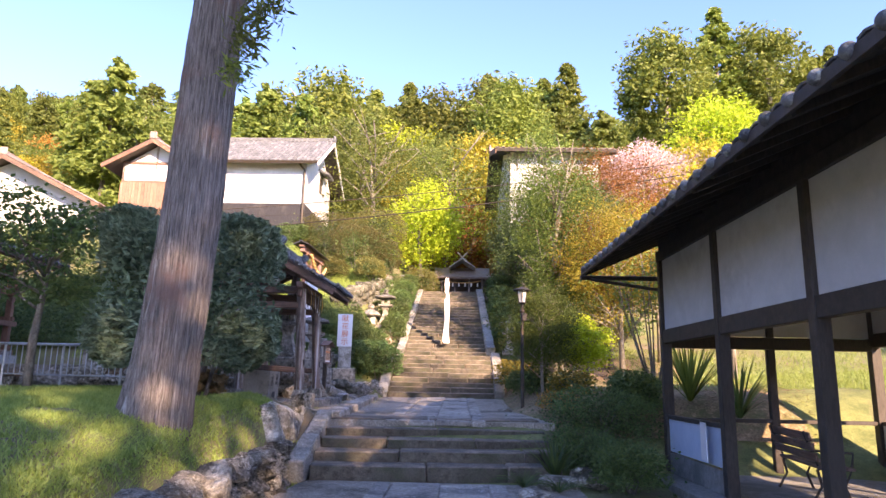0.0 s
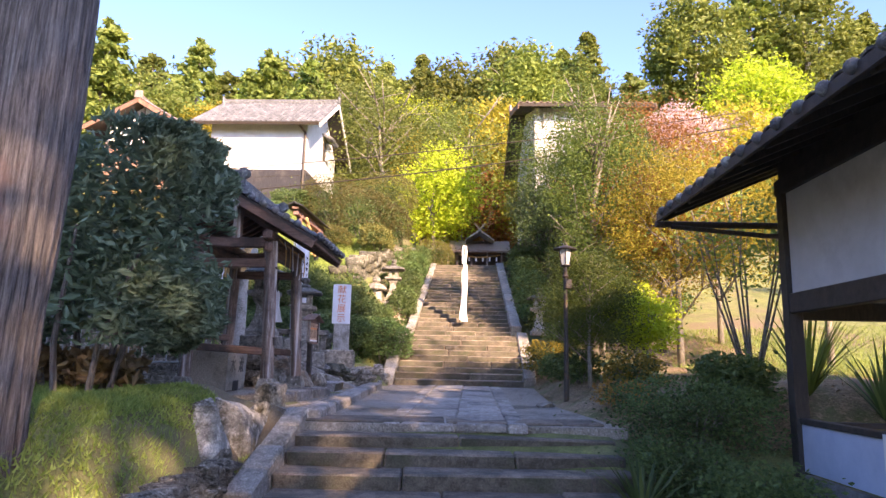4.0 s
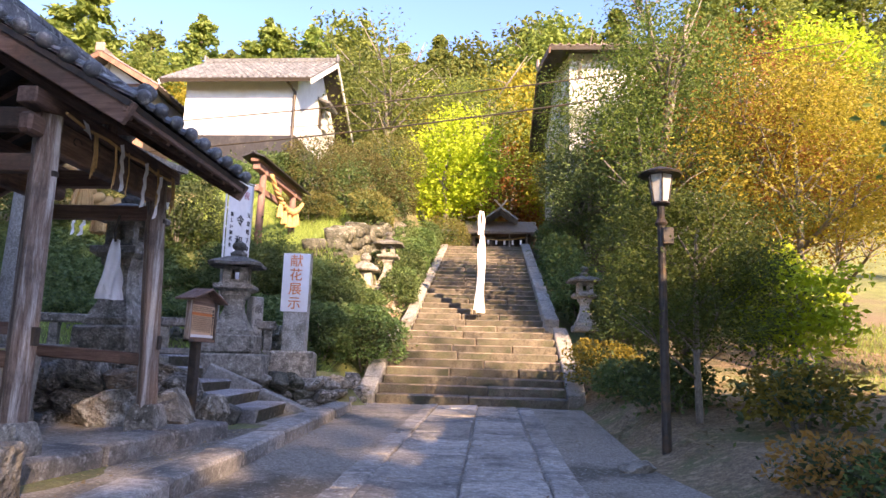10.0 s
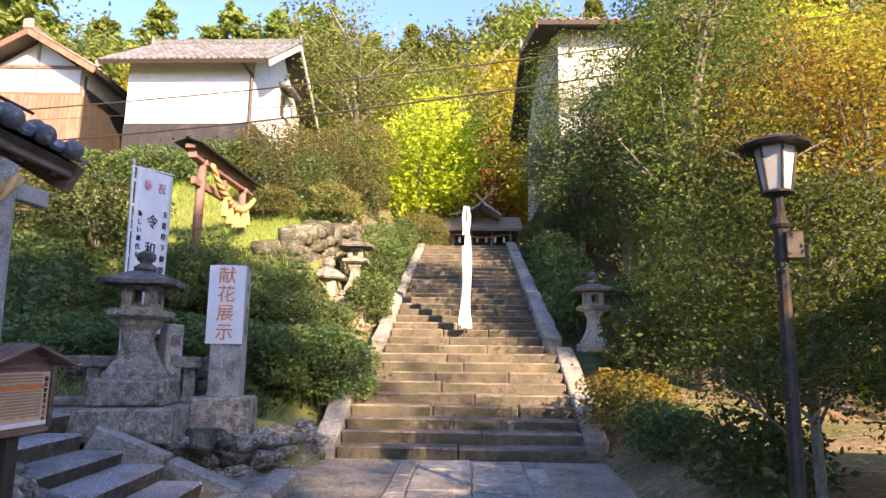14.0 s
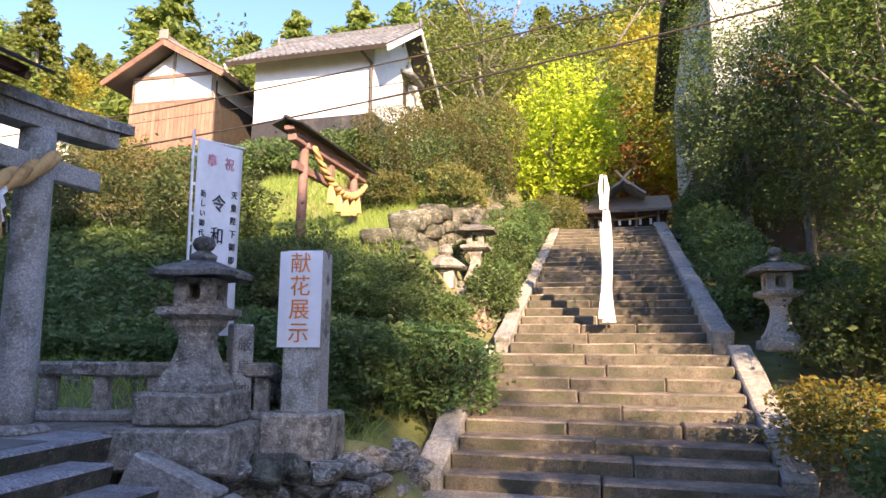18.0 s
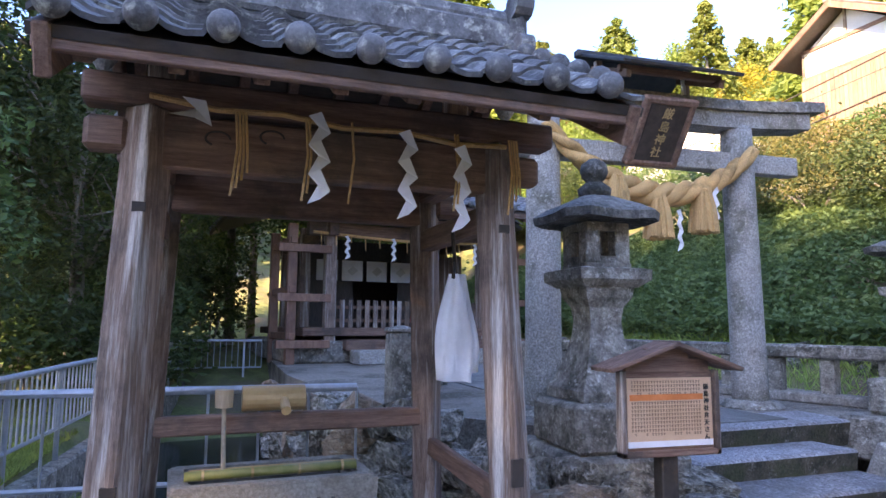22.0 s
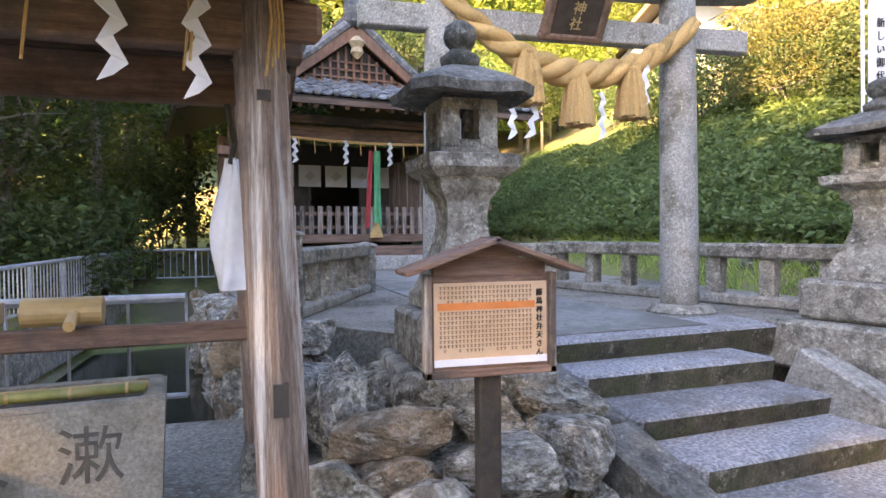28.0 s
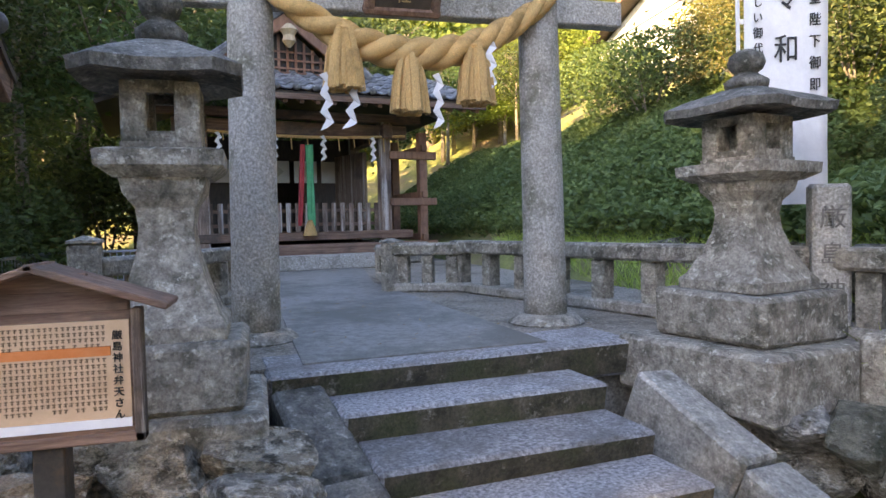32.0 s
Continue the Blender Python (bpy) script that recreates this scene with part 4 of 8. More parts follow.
for sx in (1, -1):
    slope = Vector((-sx * EX, 0, RZ - EZ))
    L = slope.length
    ang = math.degrees(math.atan2(RZ - EZ, EX))
    roofp = part("roof_deck", B((sx * EX / 2, (YA + YB) / 2, (EZ + RZ) / 2 - 0.02), (L + 0.02, YL + 0.02, 0.035), (0, sx * ang, 0)), DARKWOOD, TEM)
    if sx > 0:
        tiled_slope(roofp, (EX + 0.03, YA, EZ + 0.015), (0, 1, 0), slope, YL, L, 9, 8, TILE, cap_mesh(0.048, TILE))
    else:
        tiled_slope(roofp, (-EX - 0.03, YB, EZ + 0.015), (0, -1, 0), slope, YL, L, 9, 8, TILE, cap_mesh(0.048, TILE))
    for i in range(8):
        y = YA + 0.12 + (YL - 0.24) * i / 7
        part("rafter", beam((sx * 0.06, y, RZ - 0.10), (sx * (EX - 0.04), y, EZ - 0.055), 0.05, 0.06, 0.004), WOODX, TEM)
    part("eave_board", beam((sx * (EX - 0.02), YA, EZ - 0.035), (sx * (EX - 0.02), YB, EZ - 0.035), 0.03, 0.07, 0.004), WOODY, TEM)
    for ye, sy in ((YA, -1), (YB, 1)):
        part("barge_board", beam((sx * EX, ye - sy * 0.03, EZ - 0.08), (0.0, ye - sy * 0.03, RZ - 0.08), 0.045, 0.15, 0.006), WOODX, TEM)
        for i in range(7):
            t = (i + 0.5) / 7
            piece("verge_tile", cap_mesh(0.055, TILE) if i == 0 else vt, roofp, pose(sx * EX * (1 - t), ye, EZ + (RZ - EZ) * t + 0.055)) if i else None
            if i == 0:
                vt = cap_mesh(0.055, TILE)
ridge = part("ridge", B((0, (YA + YB) / 2, RZ + 0.08), (0.20, YL, 0.16), bevel=0.02), TILE, TEM, "ridge of stacked tiles")
part("ridge_cap", tube([(0, YA - 0.02, RZ + 0.18), (0, YB + 0.02, RZ + 0.18)], 0.075, 10), TILE, ridge)
for sy, ye in ((-1, YA - 0.03), (1, YB + 0.03)):
    orn = part("ridge_ornament", B((0, ye, RZ + 0.12), (0.30, 0.10, 0.34), bevel=0.04), TILE, TEM, "scrolled ridge-end tile")
    for sx in (-1, 1):
        part("scroll", tube([(sx * 0.13, ye - 0.05, RZ + 0.24), (sx * 0.13, ye + 0.05, RZ + 0.24)], 0.075, 12), TILE, orn)
        part("scroll", tube([(sx * 0.17, ye - 0.04, RZ + 0.0), (sx * 0.17, ye + 0.04, RZ + 0.0)], 0.06, 12), TILE, orn)
    peg = part("gable_pendant", lathe([(0.02, -0.16), (0.06, -0.10), (0.05, -0.04), (0.09, 0.02), (0.04, 0.10)], 10, at=(0, ye - sy * 0.03, RZ - 0.20)), GRANITE, TEM, "carved gable pendant")

# ---- open hall on the lower path ----
HP = Vector((4.37, 8.0, -0.72))
HD = Vector((0.068, -1.0, 0)).normalized()
HN = Vector((-HD.y, HD.x, 0))          # away from the path
hall = thing("open_hall", "long open timber hall with white panels and tiled roof", "building", HP)
BAY, DEEP = 2.28, 3.4
lz = lambda z: z - HP.z


def hp(s, d, z):
    return HD * s + HN * d + Vector((0, 0, lz(z)))


for row in (0, DEEP):
    for i in range(6):
        part("post", beam(hp(i * BAY, row, -0.70), hp(i * BAY, row, 2.74), 0.15, 0.15, 0.008), DARKWOOD, hall)
        if i < 5:
            part("post", beam(hp((i + 0.52) * BAY, row, -0.70), hp((i + 0.52) * BAY, row, 1.33), 0.11, 0.11, 0.008), DARKWOOD, hall) if row else None
    # Dark strip added for the shaded gap between wall plate and roof.
    part("upper_wall", beam(hp(-0.05, row, 3.12), hp(5 * BAY, row, 3.12), 0.08, 0.52, 0), DARKWOOD, hall, "dark infill added in the shade under the eaves")
    part("wall_plate", beam(hp(-0.1, row, 2.80), hp(5 * BAY, row, 2.80), 0.16, 0.18, 0.008), DARKWOOD, hall)
    part("lintel", beam(hp(-0.05, row, 1.44), hp(5 * BAY, row, 1.44), 0.13, 0.22, 0.008), DARKWOOD, hall)
    for i in range(5):
        c = hp((i + 0.5) * BAY, row, 2.02)
        part("plaster_panel", beam(hp(i * BAY + 0.07, row, 2.13), hp((i + 1) * BAY - 0.07, row, 2.13), 0.05, 1.18, 0), CREAM, hall, "white plaster panel between the posts")
        if row:
            part("sill_rail", beam(hp(i * BAY, row, 0.12), hp((i + 1) * BAY, row, 0.12), 0.09, 0.06, 0.005), DARKWOOD, hall)
            part("low_panel", beam(hp(i * BAY + 0.07, row, -0.25), hp((i + 1) * BAY - 0.07, row, -0.25), 0.05, 0.68, 0), CREAM, hall, "pale low wall panel")
for s in (0.0, 5 * BAY):
    part("tie_beam", beam(hp(s, 0, 2.55), hp(s, DEEP, 2.55), 0.13, 0.2, 0.008), DARKWOOD, hall)
    part("end_lintel", beam(hp(s, 0, 1.36), hp(s, DEEP, 1.36), 0.13, 0.2, 0.008), DARKWOOD, hall)
    part("end_sill", beam(hp(s, 0, 0.12), hp(s, DEEP, 0.12), 0.09, 0.06, 0.005), DARKWOOD, hall)
    part("end_panel", beam(hp(s, 0.08, 2.02), hp(s, DEEP - 0.08, 2.02), 0.05, 1.1, 0), CREAM, hall)
    part("end_post", beam(hp(s, DEEP / 2, -0.7), hp(s, DEEP / 2, 2.5), 0.12, 0.12, 0.008), DARKWOOD, hall)
part("low_panel", beam(hp(0.07, 0, -0.12), hp(BAY - 0.07, 0, -0.12), 0.05, 0.5, 0), SKYBLUE, hall, "pale blue-white low panel")
part("low_base", beam(hp(0.07, 0, -0.55), hp(BAY - 0.07, 0, -0.55), 0.07, 0.3, 0), CEMENT, hall, "tan cement base")
part("low_cap", beam(hp(0.0, 0, 0.16), hp(BAY, 0, 0.16), 0.1, 0.06, 0.005), DARKWOOD, hall)
floor = part("floor_slab", beam(hp(-0.3, DEEP / 2, -0.77), hp(5 * BAY, DEEP / 2, -0.77), DEEP + 0.8, 0.12, 0.01), CEMENT, hall)
for i in range(5):
    part("tie_beam", beam(hp((i + 0.5) * BAY, 0, 2.5), hp((i + 0.5) * BAY, DEEP, 2.5), 0.12, 0.18, 0.008), DARKWOOD, hall)
OUT, EZ_, RISE = 1.13, 2.70, 1.2
for sgn, base in ((-1, 0.0), (1, DEEP)):
    run = DEEP / 2 + OUT
    lo0 = hp(-1.15, base + sgn * OUT, EZ_)
    top0 = hp(-1.15, DEEP / 2, EZ_ + RISE)
    slope = top0 - lo0
    mid_ = (lo0 + top0) / 2 + HD * (5 * BAY + 1.23) / 2
    x = HD
    y = slope.normalized()
    zz = x.cross(y)
    bm = B((0, 0, 0), (5 * BAY + 1.23, slope.length, 0.06))
    bm.transform(Matrix.Translation(mid_) @ Matrix((x, y, zz)).transposed().to_4x4())
    deck = part("roof_deck", bm, DARKWOOD, hall)
    n_up = zz if zz.z > 0 else -zz
    if sgn < 0:
        tiled_slope(deck, lo0 + n_up * 0.05 + HD * (5 * BAY + 1.23), -HD, slope, 5 * BAY + 1.23, slope.length, 36, 7, TILE, cap_mesh(0.06, TILE))
    for i in range(26):
        s = -1.05 + i * (5 * BAY + 1.05) / 25
        part("rafter", beam(hp(s, base + sgn * (OUT - 0.03), EZ_ - 0.06), hp(s, base - sgn * 0.6, EZ_ - 0.06 + RISE * (OUT + 0.6) / run), 0.06, 0.07, 0), DARKWOOD, hall)
    part("eave_board", beam(hp(-1.15, base + sgn * OUT, EZ_ - 0.03), hp(5 * BAY, base + sgn * OUT, EZ_ - 0.03), 0.04, 0.1, 0.004), DARKWOOD, hall)
part("ridge", beam(hp(-1.18, DEEP / 2, EZ_ + RISE + 0.12), hp(5 * BAY, DEEP / 2, EZ_ + RISE + 0.12), 0.24, 0.24, 0.03), TILE, hall)
# gutter and its pipe at the corner
gut = part("gutter", tube([hp(-1.2, -OUT - 0.02, EZ_ - 0.1), hp(-1.2, 0.0, EZ_ - 0.1), hp(-1.2, DEEP + OUT, EZ_ - 0.12)], 0.045, 8), DARKWOOD, hall, "dark eave gutter")
part("gutter_arm", tube([hp(-1.16, -0.95, EZ_ - 0.14), hp(-0.3, -0.1, EZ_ - 0.42), hp(-0.1, -0.02, EZ_ - 0.46)], 0.03, 8), DARKWOOD, hall)
part("drain_pipe", tube([hp(-0.12, -0.02, EZ_ - 0.42), hp(-0.12, -0.02, -0.7)], 0.035, 8), DARKWOOD, hall)


# ---- house shells ----
def gable_house(name, label, at, turn, w, d, h0, h1, over, pitch, wall, skirt, skirt_h, tiles, rows=8, cols=20, ridge_x=True, category="house", barge=None):
    """Walls from h0 to h1 over a w by d plan, lower part clad, gable roof with its ridge along x (or y)."""
    ob = thing(name, label, category, at, turn)
    a, b = (w, d) if ridge_x else (d, w)
    rot = Matrix.Identity(4) if ridge_x else Matrix.Rotation(radians(90), 4, "Z")
    rise = (b / 2) * math.tan(radians(pitch))

    def put(nm, bm, m, parent=ob, lab=""):
        bm.transform(rot)
        return part(nm, bm, m, parent, lab)

    t = 0.2
    for sy in (-1, 1):
        put("wall", B((0, sy * (b / 2 - t / 2), (h0 + skirt_h + h1) / 2), (a, t, h1 - h0 - skirt_h)), wall)
        if skirt_h:
            put("skirt", B((0, sy * (b / 2 - t / 2 + 0.03), h0 + skirt_h / 2), (a + 0.06, t, skirt_h)), skirt, ob, "dark boarded lower wall")
    for sx in (-1, 1):
        bm = bmesh.new()
        o = [(-b / 2 + t, h0 + skirt_h), (b / 2 - t, h0 + skirt_h), (b / 2 - t, h1), (0, h1 + rise * 0.985), (-b / 2 + t, h1)]
        f = [bm.verts.new((sx * a / 2, y, z)) for y, z in o]
        g = [bm.verts.new((sx * (a / 2 - t), y, z)) for y, z in o]
        bm.faces.new(f)
        bm.faces.new(g[::-1])
        for i in range(5):
            j = (i + 1) % 5
            bm.faces.new((f[i], g[i], g[j], f[j]))
        put("gable_wall", bm, wall)
        if skirt_h:
            put("skirt", B((sx * (a / 2 - t / 2 + 0.03), 0, h0 + skirt_h / 2), (t, b - 2 * t, skirt_h)), skirt, ob, "dark boarded lower wall")
    run = b / 2 + over
    ez = h1 - over * math.tan(radians(pitch)) + 0.1
    rz = h1 + rise + 0.1
    for sy in (-1, 1):
        slope = Vector((0, -sy * run, rz - ez))
        ang = math.degrees(math.atan2(rz - ez, run))
        deck = put("roof_slope", B((0, sy * run / 2, (ez + rz) / 2), (a + 2 * over, slope.length, 0.14), (-sy * ang, 0, 0)), DARKWOOD)
        if sy < 0:
            og, al = Vector((-(a / 2 + over), -run, ez + 0.09)), Vector((1, 0, 0))
        else:
            og, al = Vector((a / 2 + over, run, ez + 0.09)), Vector((-1, 0, 0))
        me = tile_mesh((a + 2 * over) / cols * 1.04, slope.length / rows * 1.12, tiles, 0.03)
        u = slope.normalized()
        n = al.cross(u)
        m3 = Matrix((al, u, n)).transposed().to_4x4()
        for c in range(cols):
            for r in range(rows):
                p = og + al * ((a + 2 * over) / cols * (c + 0.5)) + u * (slope.length / rows * r)
                piece("tile", me, deck, rot @ Matrix.Translation(p) @ m3)
        for sx in (-1, 1):
            put("barge_board", beam((sx * (a / 2 + over), sy * run, ez - 0.08), (sx * (a / 2 + over), 0, rz - 0.08), 0.06, 0.2, 0), barge or (wall if wall is PLASTER else WOODX))
    rg = put("ridge", B((0, 0, rz + 0.14), (a + 2 * over, 0.26, 0.24), bevel=0.03), tiles)
    for sx in (-1, 1):
        put("ridge_end", B((sx * (a / 2 + over), 0, rz + 0.2), (0.12, 0.4, 0.42), bevel=0.05), tiles)
    return ob, put, ez, rz


store, put, ez, rz = gable_house("storehouse", "white plastered storehouse with dark boarded base and tiled roof", (-11.3, 32.7, 0), 3, 4.8, 6.2, 7.6, 12.2, 0.8, 33, PLASTER, SLATE, 2.1, TILE, 10, 26)
part("drain_pipe", tube([(2.1, -3.75, 11.85), (2.33, -3.2, 11.55), (2.33, -3.2, 7.7)], 0.065, 8), IRON, store, "rusty drain pipe")
win = part("gable_window", B((2.41, 0.3, 11.7), (0.06, 0.4, 0.9), bevel=0.01), IRON, store, "small barred gable window")
part("window_hood", B((2.67, 0.5, 12.45), (0.7, 1.4, 0.12), (0, 22, 0), bevel=0.01), TILE, win, "tiled hood over the window")
part("window_shutter", B((2.5, 0.9, 11.8), (0.1, 0.6, 0.95), bevel=0.01), PLASTER, win)

house, put, ez, rz = gable_house("wooden_house", "wooden house with board siding, white gable and tiled roof", (-16.95, 31.1, 0), 6, 3.5, 4.6, 7.6, 11.7, 0.8, 30, PLASTER, SIDING, 3.0, REDTILE, 8, 18, ridge_x=False, barge=REDWOOD)
for x in (-1.7, 0.0, 1.7):
    part("frame_post", beam((x, -2.32, 10.5), (x, -2.32, 11.7 + (1.0 if x == 0 else 0)), 0.1, 0.06, 0), WOOD, house)
part("frame_beam", beam((-1.75, -2.33, 10.65), (1.75, -2.33, 10.65), 0.07, 0.14, 0), WOODX, house)
part("frame_beam", beam((-1.75, -2.33, 11.7), (1.75, -2.33, 11.7), 0.07, 0.12, 0), WOODX, house)
for i in range(22):
    part("board", B((-1.72 + 3.44 * i / 21, -2.36, 9.1), (0.15, 0.03, 3.0)), REDSIDE, house)
# Side boards coloured far darker than the gable's, the side's shade included.
for i in range(26):
    part("side_board", B((1.80, -2.2 + 4.4 * i / 25, 9.5), (0.03, 0.16, 3.8)), DARKWOOD, house)
part("side_panel", B((1.82, -0.4, 11.25), (0.02, 3.6, 0.6)), CREAM, house)

gable_house("upper_house", "white plastered house with brown tiles among the trees above", (4.0, 31.8, 0), 3.6, 4.2, 9.6, 3.5, 11.5, 0.75, 18, PLASTER, DARKWOOD, 3.6, REDTILE, 10, 20, ridge_x=True, barge=WOODX)
gable_house("far_house", "old wooden house with a low tiled roof behind the lawn", (-23.8, 29.3, 0), 10, 8.0, 5.0, 5.2, 9.2, 0.9, 26, CREAM, WOOD, 1.4, REDTILE, 8, 22, ridge_x=False)

# ---- small shrine at the head of the stairs ----
c = Vector((-0.4, 33.2, 4.76))
top = thing("hilltop_shrine", "small wooden shrine with crossed finials above the stairs", "shrine", c, 3.3)
top.scale = (0.85, 0.8, 0.78)
for x in (-1.3, -0.45, 0.45, 1.3):
    for y in (-1.2, 1.2):
        part("post", beam((x, y, 0), (x, y, 1.75), 0.12, 0.12, 0), WOOD, top)
part("back_wall", B((0, 0.6, 0.95), (2.6, 0.08, 1.7)), DARKWOOD, top)
part("floor", B((0, 0, 0.25), (2.8, 2.6, 0.12)), WOODX, top)
part("beam", beam((-1.5, -1.2, 1.65), (1.5, -1.2, 1.65), 0.12, 0.16, 0), WOODX, top)
for sy in (-1, 1):
    part("roof_slope", B((0, sy * 0.95, 2.15), (3.6, 2.1, 0.12), (-sy * 27, 0, 0)), REDTILE, top)
part("gable_roof", B((-0.42, -0.9, 2.75), (1.05, 1.9, 0.07), (0, -38, 0)), GRANITE, top)
part("gable_roof", B((0.42, -0.9, 2.75), (1.05, 1.9, 0.07), (0, 38, 0)), GRANITE, top)
for s in (-1, 1):
    part("finial", beam((s * 0.22, -1.8, 2.85), (-s * 0.32, -1.8, 3.5), 0.06, 0.09, 0), PALEWOOD, top, "crossed finial")
part("rope", tube([(-1.2, -1.3, 1.55), (-0.6, -1.3, 1.42), (0, -1.3, 1.38), (0.6, -1.3, 1.42), (1.2, -1.3, 1.55)], 0.04, 8), STRAW, top)
for i in range(6):
    part("paper_strip", B((-1.0 + 0.4 * i, -1.31, 1.26), (0.1, 0.01, 0.26)), PAPER, top)
wing = thing("shrine_fence", "low tiled wall and fence beside the hilltop shrine", "fence", S(-2.3, 16.0, 4.76), 3.3)
part("fence_roof", B((0, 0, 1.35), (2.8, 0.9, 0.1), bevel=0.02), TILE, wing)
for i in range(9):
    part("fence_post", beam((-1.3 + i * 0.33, 0, 0), (-1.3 + i * 0.33, 0, 1.3), 0.1, 0.1, 0), WOOD, wing)

# ---- trees ----
TREES = {}


def tree_kind(key, material, height, radius, leaf, n, clumps, seed, trunk_r=0.12, bare=0.35, bark=GREYBARK, clump=0.3, hollow=0.4, limbs=7, lump=0.25):
    rng = np.random.default_rng(seed)
    r = random.Random(seed)
    cz = height - radius[2]
    pts = crown_points(rng, n, radius, clumps, clump, hollow, lump) + np.array([0, 0, cz])
    crown = leaves(key + "_crown", pts, leaf, material, rng)
    bm = bmesh.new()
    bend = [Vector((r.uniform(-1, 1), r.uniform(-1, 1), 0)) * 0.06 * height * t for t in (0, 0.3, 0.6, 1)]
    trunk = [Vector((0, 0, height * t * 0.86)) + b * t for t, b in zip((0, 0.3, 0.6, 1), bend)]
    trunk[0].z = -0.3
    tube(trunk, [trunk_r * 1.25, trunk_r, trunk_r * 0.7, trunk_r * 0.2], 9, bm, rough=0.15)
    for i in range(limbs):
        z = height * r.uniform(bare, 0.75)
        a = 2 * math.pi * (i / limbs) + r.uniform(-0.5, 0.5)
        q = r.uniform(0.5, 0.9)
        base = Vector((0, 0, z)) + bend[2] * (z / height)
        end = base + Vector((math.cos(a) * radius[0] * q, math.sin(a) * radius[1] * q, radius[2] * r.uniform(0.25, 0.8)))
        mid = (base + end) / 2 + Vector((r.uniform(-1, 1), r.uniform(-1, 1), 0.5)) * 0.1 * radius[0]
        tube([base, mid, end], [trunk_r * 0.45, trunk_r * 0.28, trunk_r * 0.08], 6, bm)
        for _ in range(3):
            e2 = mid + Vector((r.uniform(-1, 1), r.uniform(-1, 1), r.uniform(0.1, 1))) * radius[0] * 0.45
            tube([mid, (mid + e2) / 2 + Vector((0, 0, 0.05)), e2], [trunk_r * 0.22, trunk_r * 0.14, trunk_r * 0.05], 5, bm)
    TREES[key] = (mesh_of(key + "_trunk", bm, bark, True), crown)


def conifer_kind(key, material, height, radius, n, seed, leaf=0.5, trunk_r=0.22, bare=0.15, taper=0.75):
    rng = np.random.default_rng(seed)
    m = 190
    k = rng.uniform(0, 1, m) ** 1.15
    a = np.arange(m) * 2.39996 + rng.normal(0, 0.35, m)
    reach = radius * (1 - k) ** taper * np.minimum(1.0, 0.55 + 2.5 * k) * rng.uniform(0.72, 1.12, m) + 0.12
    i = rng.integers(0, m, n)
    s = rng.uniform(0.1, 1.0, n) ** 0.55
    q = np.clip(rng.normal(size=(n, 3)), -1.4, 1.4) * np.array([0.11, 0.11, 0.085]) * radius * (0.45 + 0.55 * (1 - k[i]))[:, None]
    r = reach[i] * s
    z = (bare + (1 - bare) * k[i]) * height - 0.28 * r + 0.16 * r * s
    pts = np.stack([np.cos(a[i]) * r, np.sin(a[i]) * r, z], 1) + q
    out = np.stack([np.cos(a[i]), np.sin(a[i]), np.full(n, -0.3)], 1) * 0.6
    crown = leaves(key + "_crown", pts, leaf, material, rng, 2.0, 0.15, out)
    TREES[key] = (mesh_of(key + "_trunk", tube([(0, 0, -0.4), (0, 0, height * 0.5), (0, 0, height * 0.97)], [trunk_r * 1.2, trunk_r * 0.7, 0.02], 8, rough=0.1), BARK, True), crown)


def plant(key, name, label, x, y, scale=1.0, turn=None, z=None, group="", category="tree", squash=1.0):
    tr, cr = TREES[key]
    ob = thing(name, label, category, (x, y, G(x, y) - 0.05 if z is None else z), rnd.uniform(0, 360) if turn is None else turn, group)
    ob.scale = (scale, scale, scale * squash)
    part("trunk", tr, None, ob)
    part("crown", cr, None, ob)
    return ob


conifer_kind("cedar_a", L_CEDAR, 15, 3.3, 8500, 1, 0.5, taper=0.62)
conifer_kind("cedar_b", L_CEDAR, 13, 3.6, 8500, 2, 0.5, taper=0.55)
conifer_kind("cypress", L_MID, 13, 3.4, 8500, 3, 0.48, taper=0.5)
# The next three kinds serve only the unseen sunward shade trees.
tree_kind("shade_high", L_CEDAR, 23, (5.0, 5.0, 3.6), 0.42, 5200, 120, 14, 0.3, 0.66, clump=0.2, hollow=0.3)
conifer_kind("shade_cedar", L_CEDAR, 15, 2.9, 1050, 11, 0.44)
tree_kind("shade_round", L_CEDAR, 13, (3.6, 3.6, 5.0), 0.42, 1150, 110, 12, 0.25, clump=0.2, hollow=0.6)
tree_kind("round_dark", L_CEDAR, 13, (3.6, 3.6, 5.0), 0.48, 9500, 110, 4, 0.25, clump=0.2, hollow=0.6)
tree_kind("broad_mid", L_MID, 10, (3.3, 3.3, 3.6), 0.34, 7500, 100, 5, 0.2, clump=0.22, hollow=0.5)
tree_kind("broad_lime", L_LIME, 9, (3.0, 3.0, 3.2), 0.31, 7000, 100, 6, 0.18, clump=0.22, hollow=0.5)
tree_kind("broad_gold", L_GOLD, 9, (2.8, 2.8, 3.3), 0.30, 6500, 100, 7, 0.18, clump=0.22, hollow=0.5)
tree_kind("broad_rust", L_RUST, 8, (2.6, 2.6, 2.9), 0.27, 6000, 90, 8, 0.16, clump=0.24, hollow=0.5)
tree_kind("cherry", L_PINK, 7, (3.0, 3.0, 2.2), 0.24, 6000, 90, 9, 0.18, clump=0.22, hollow=0.5)

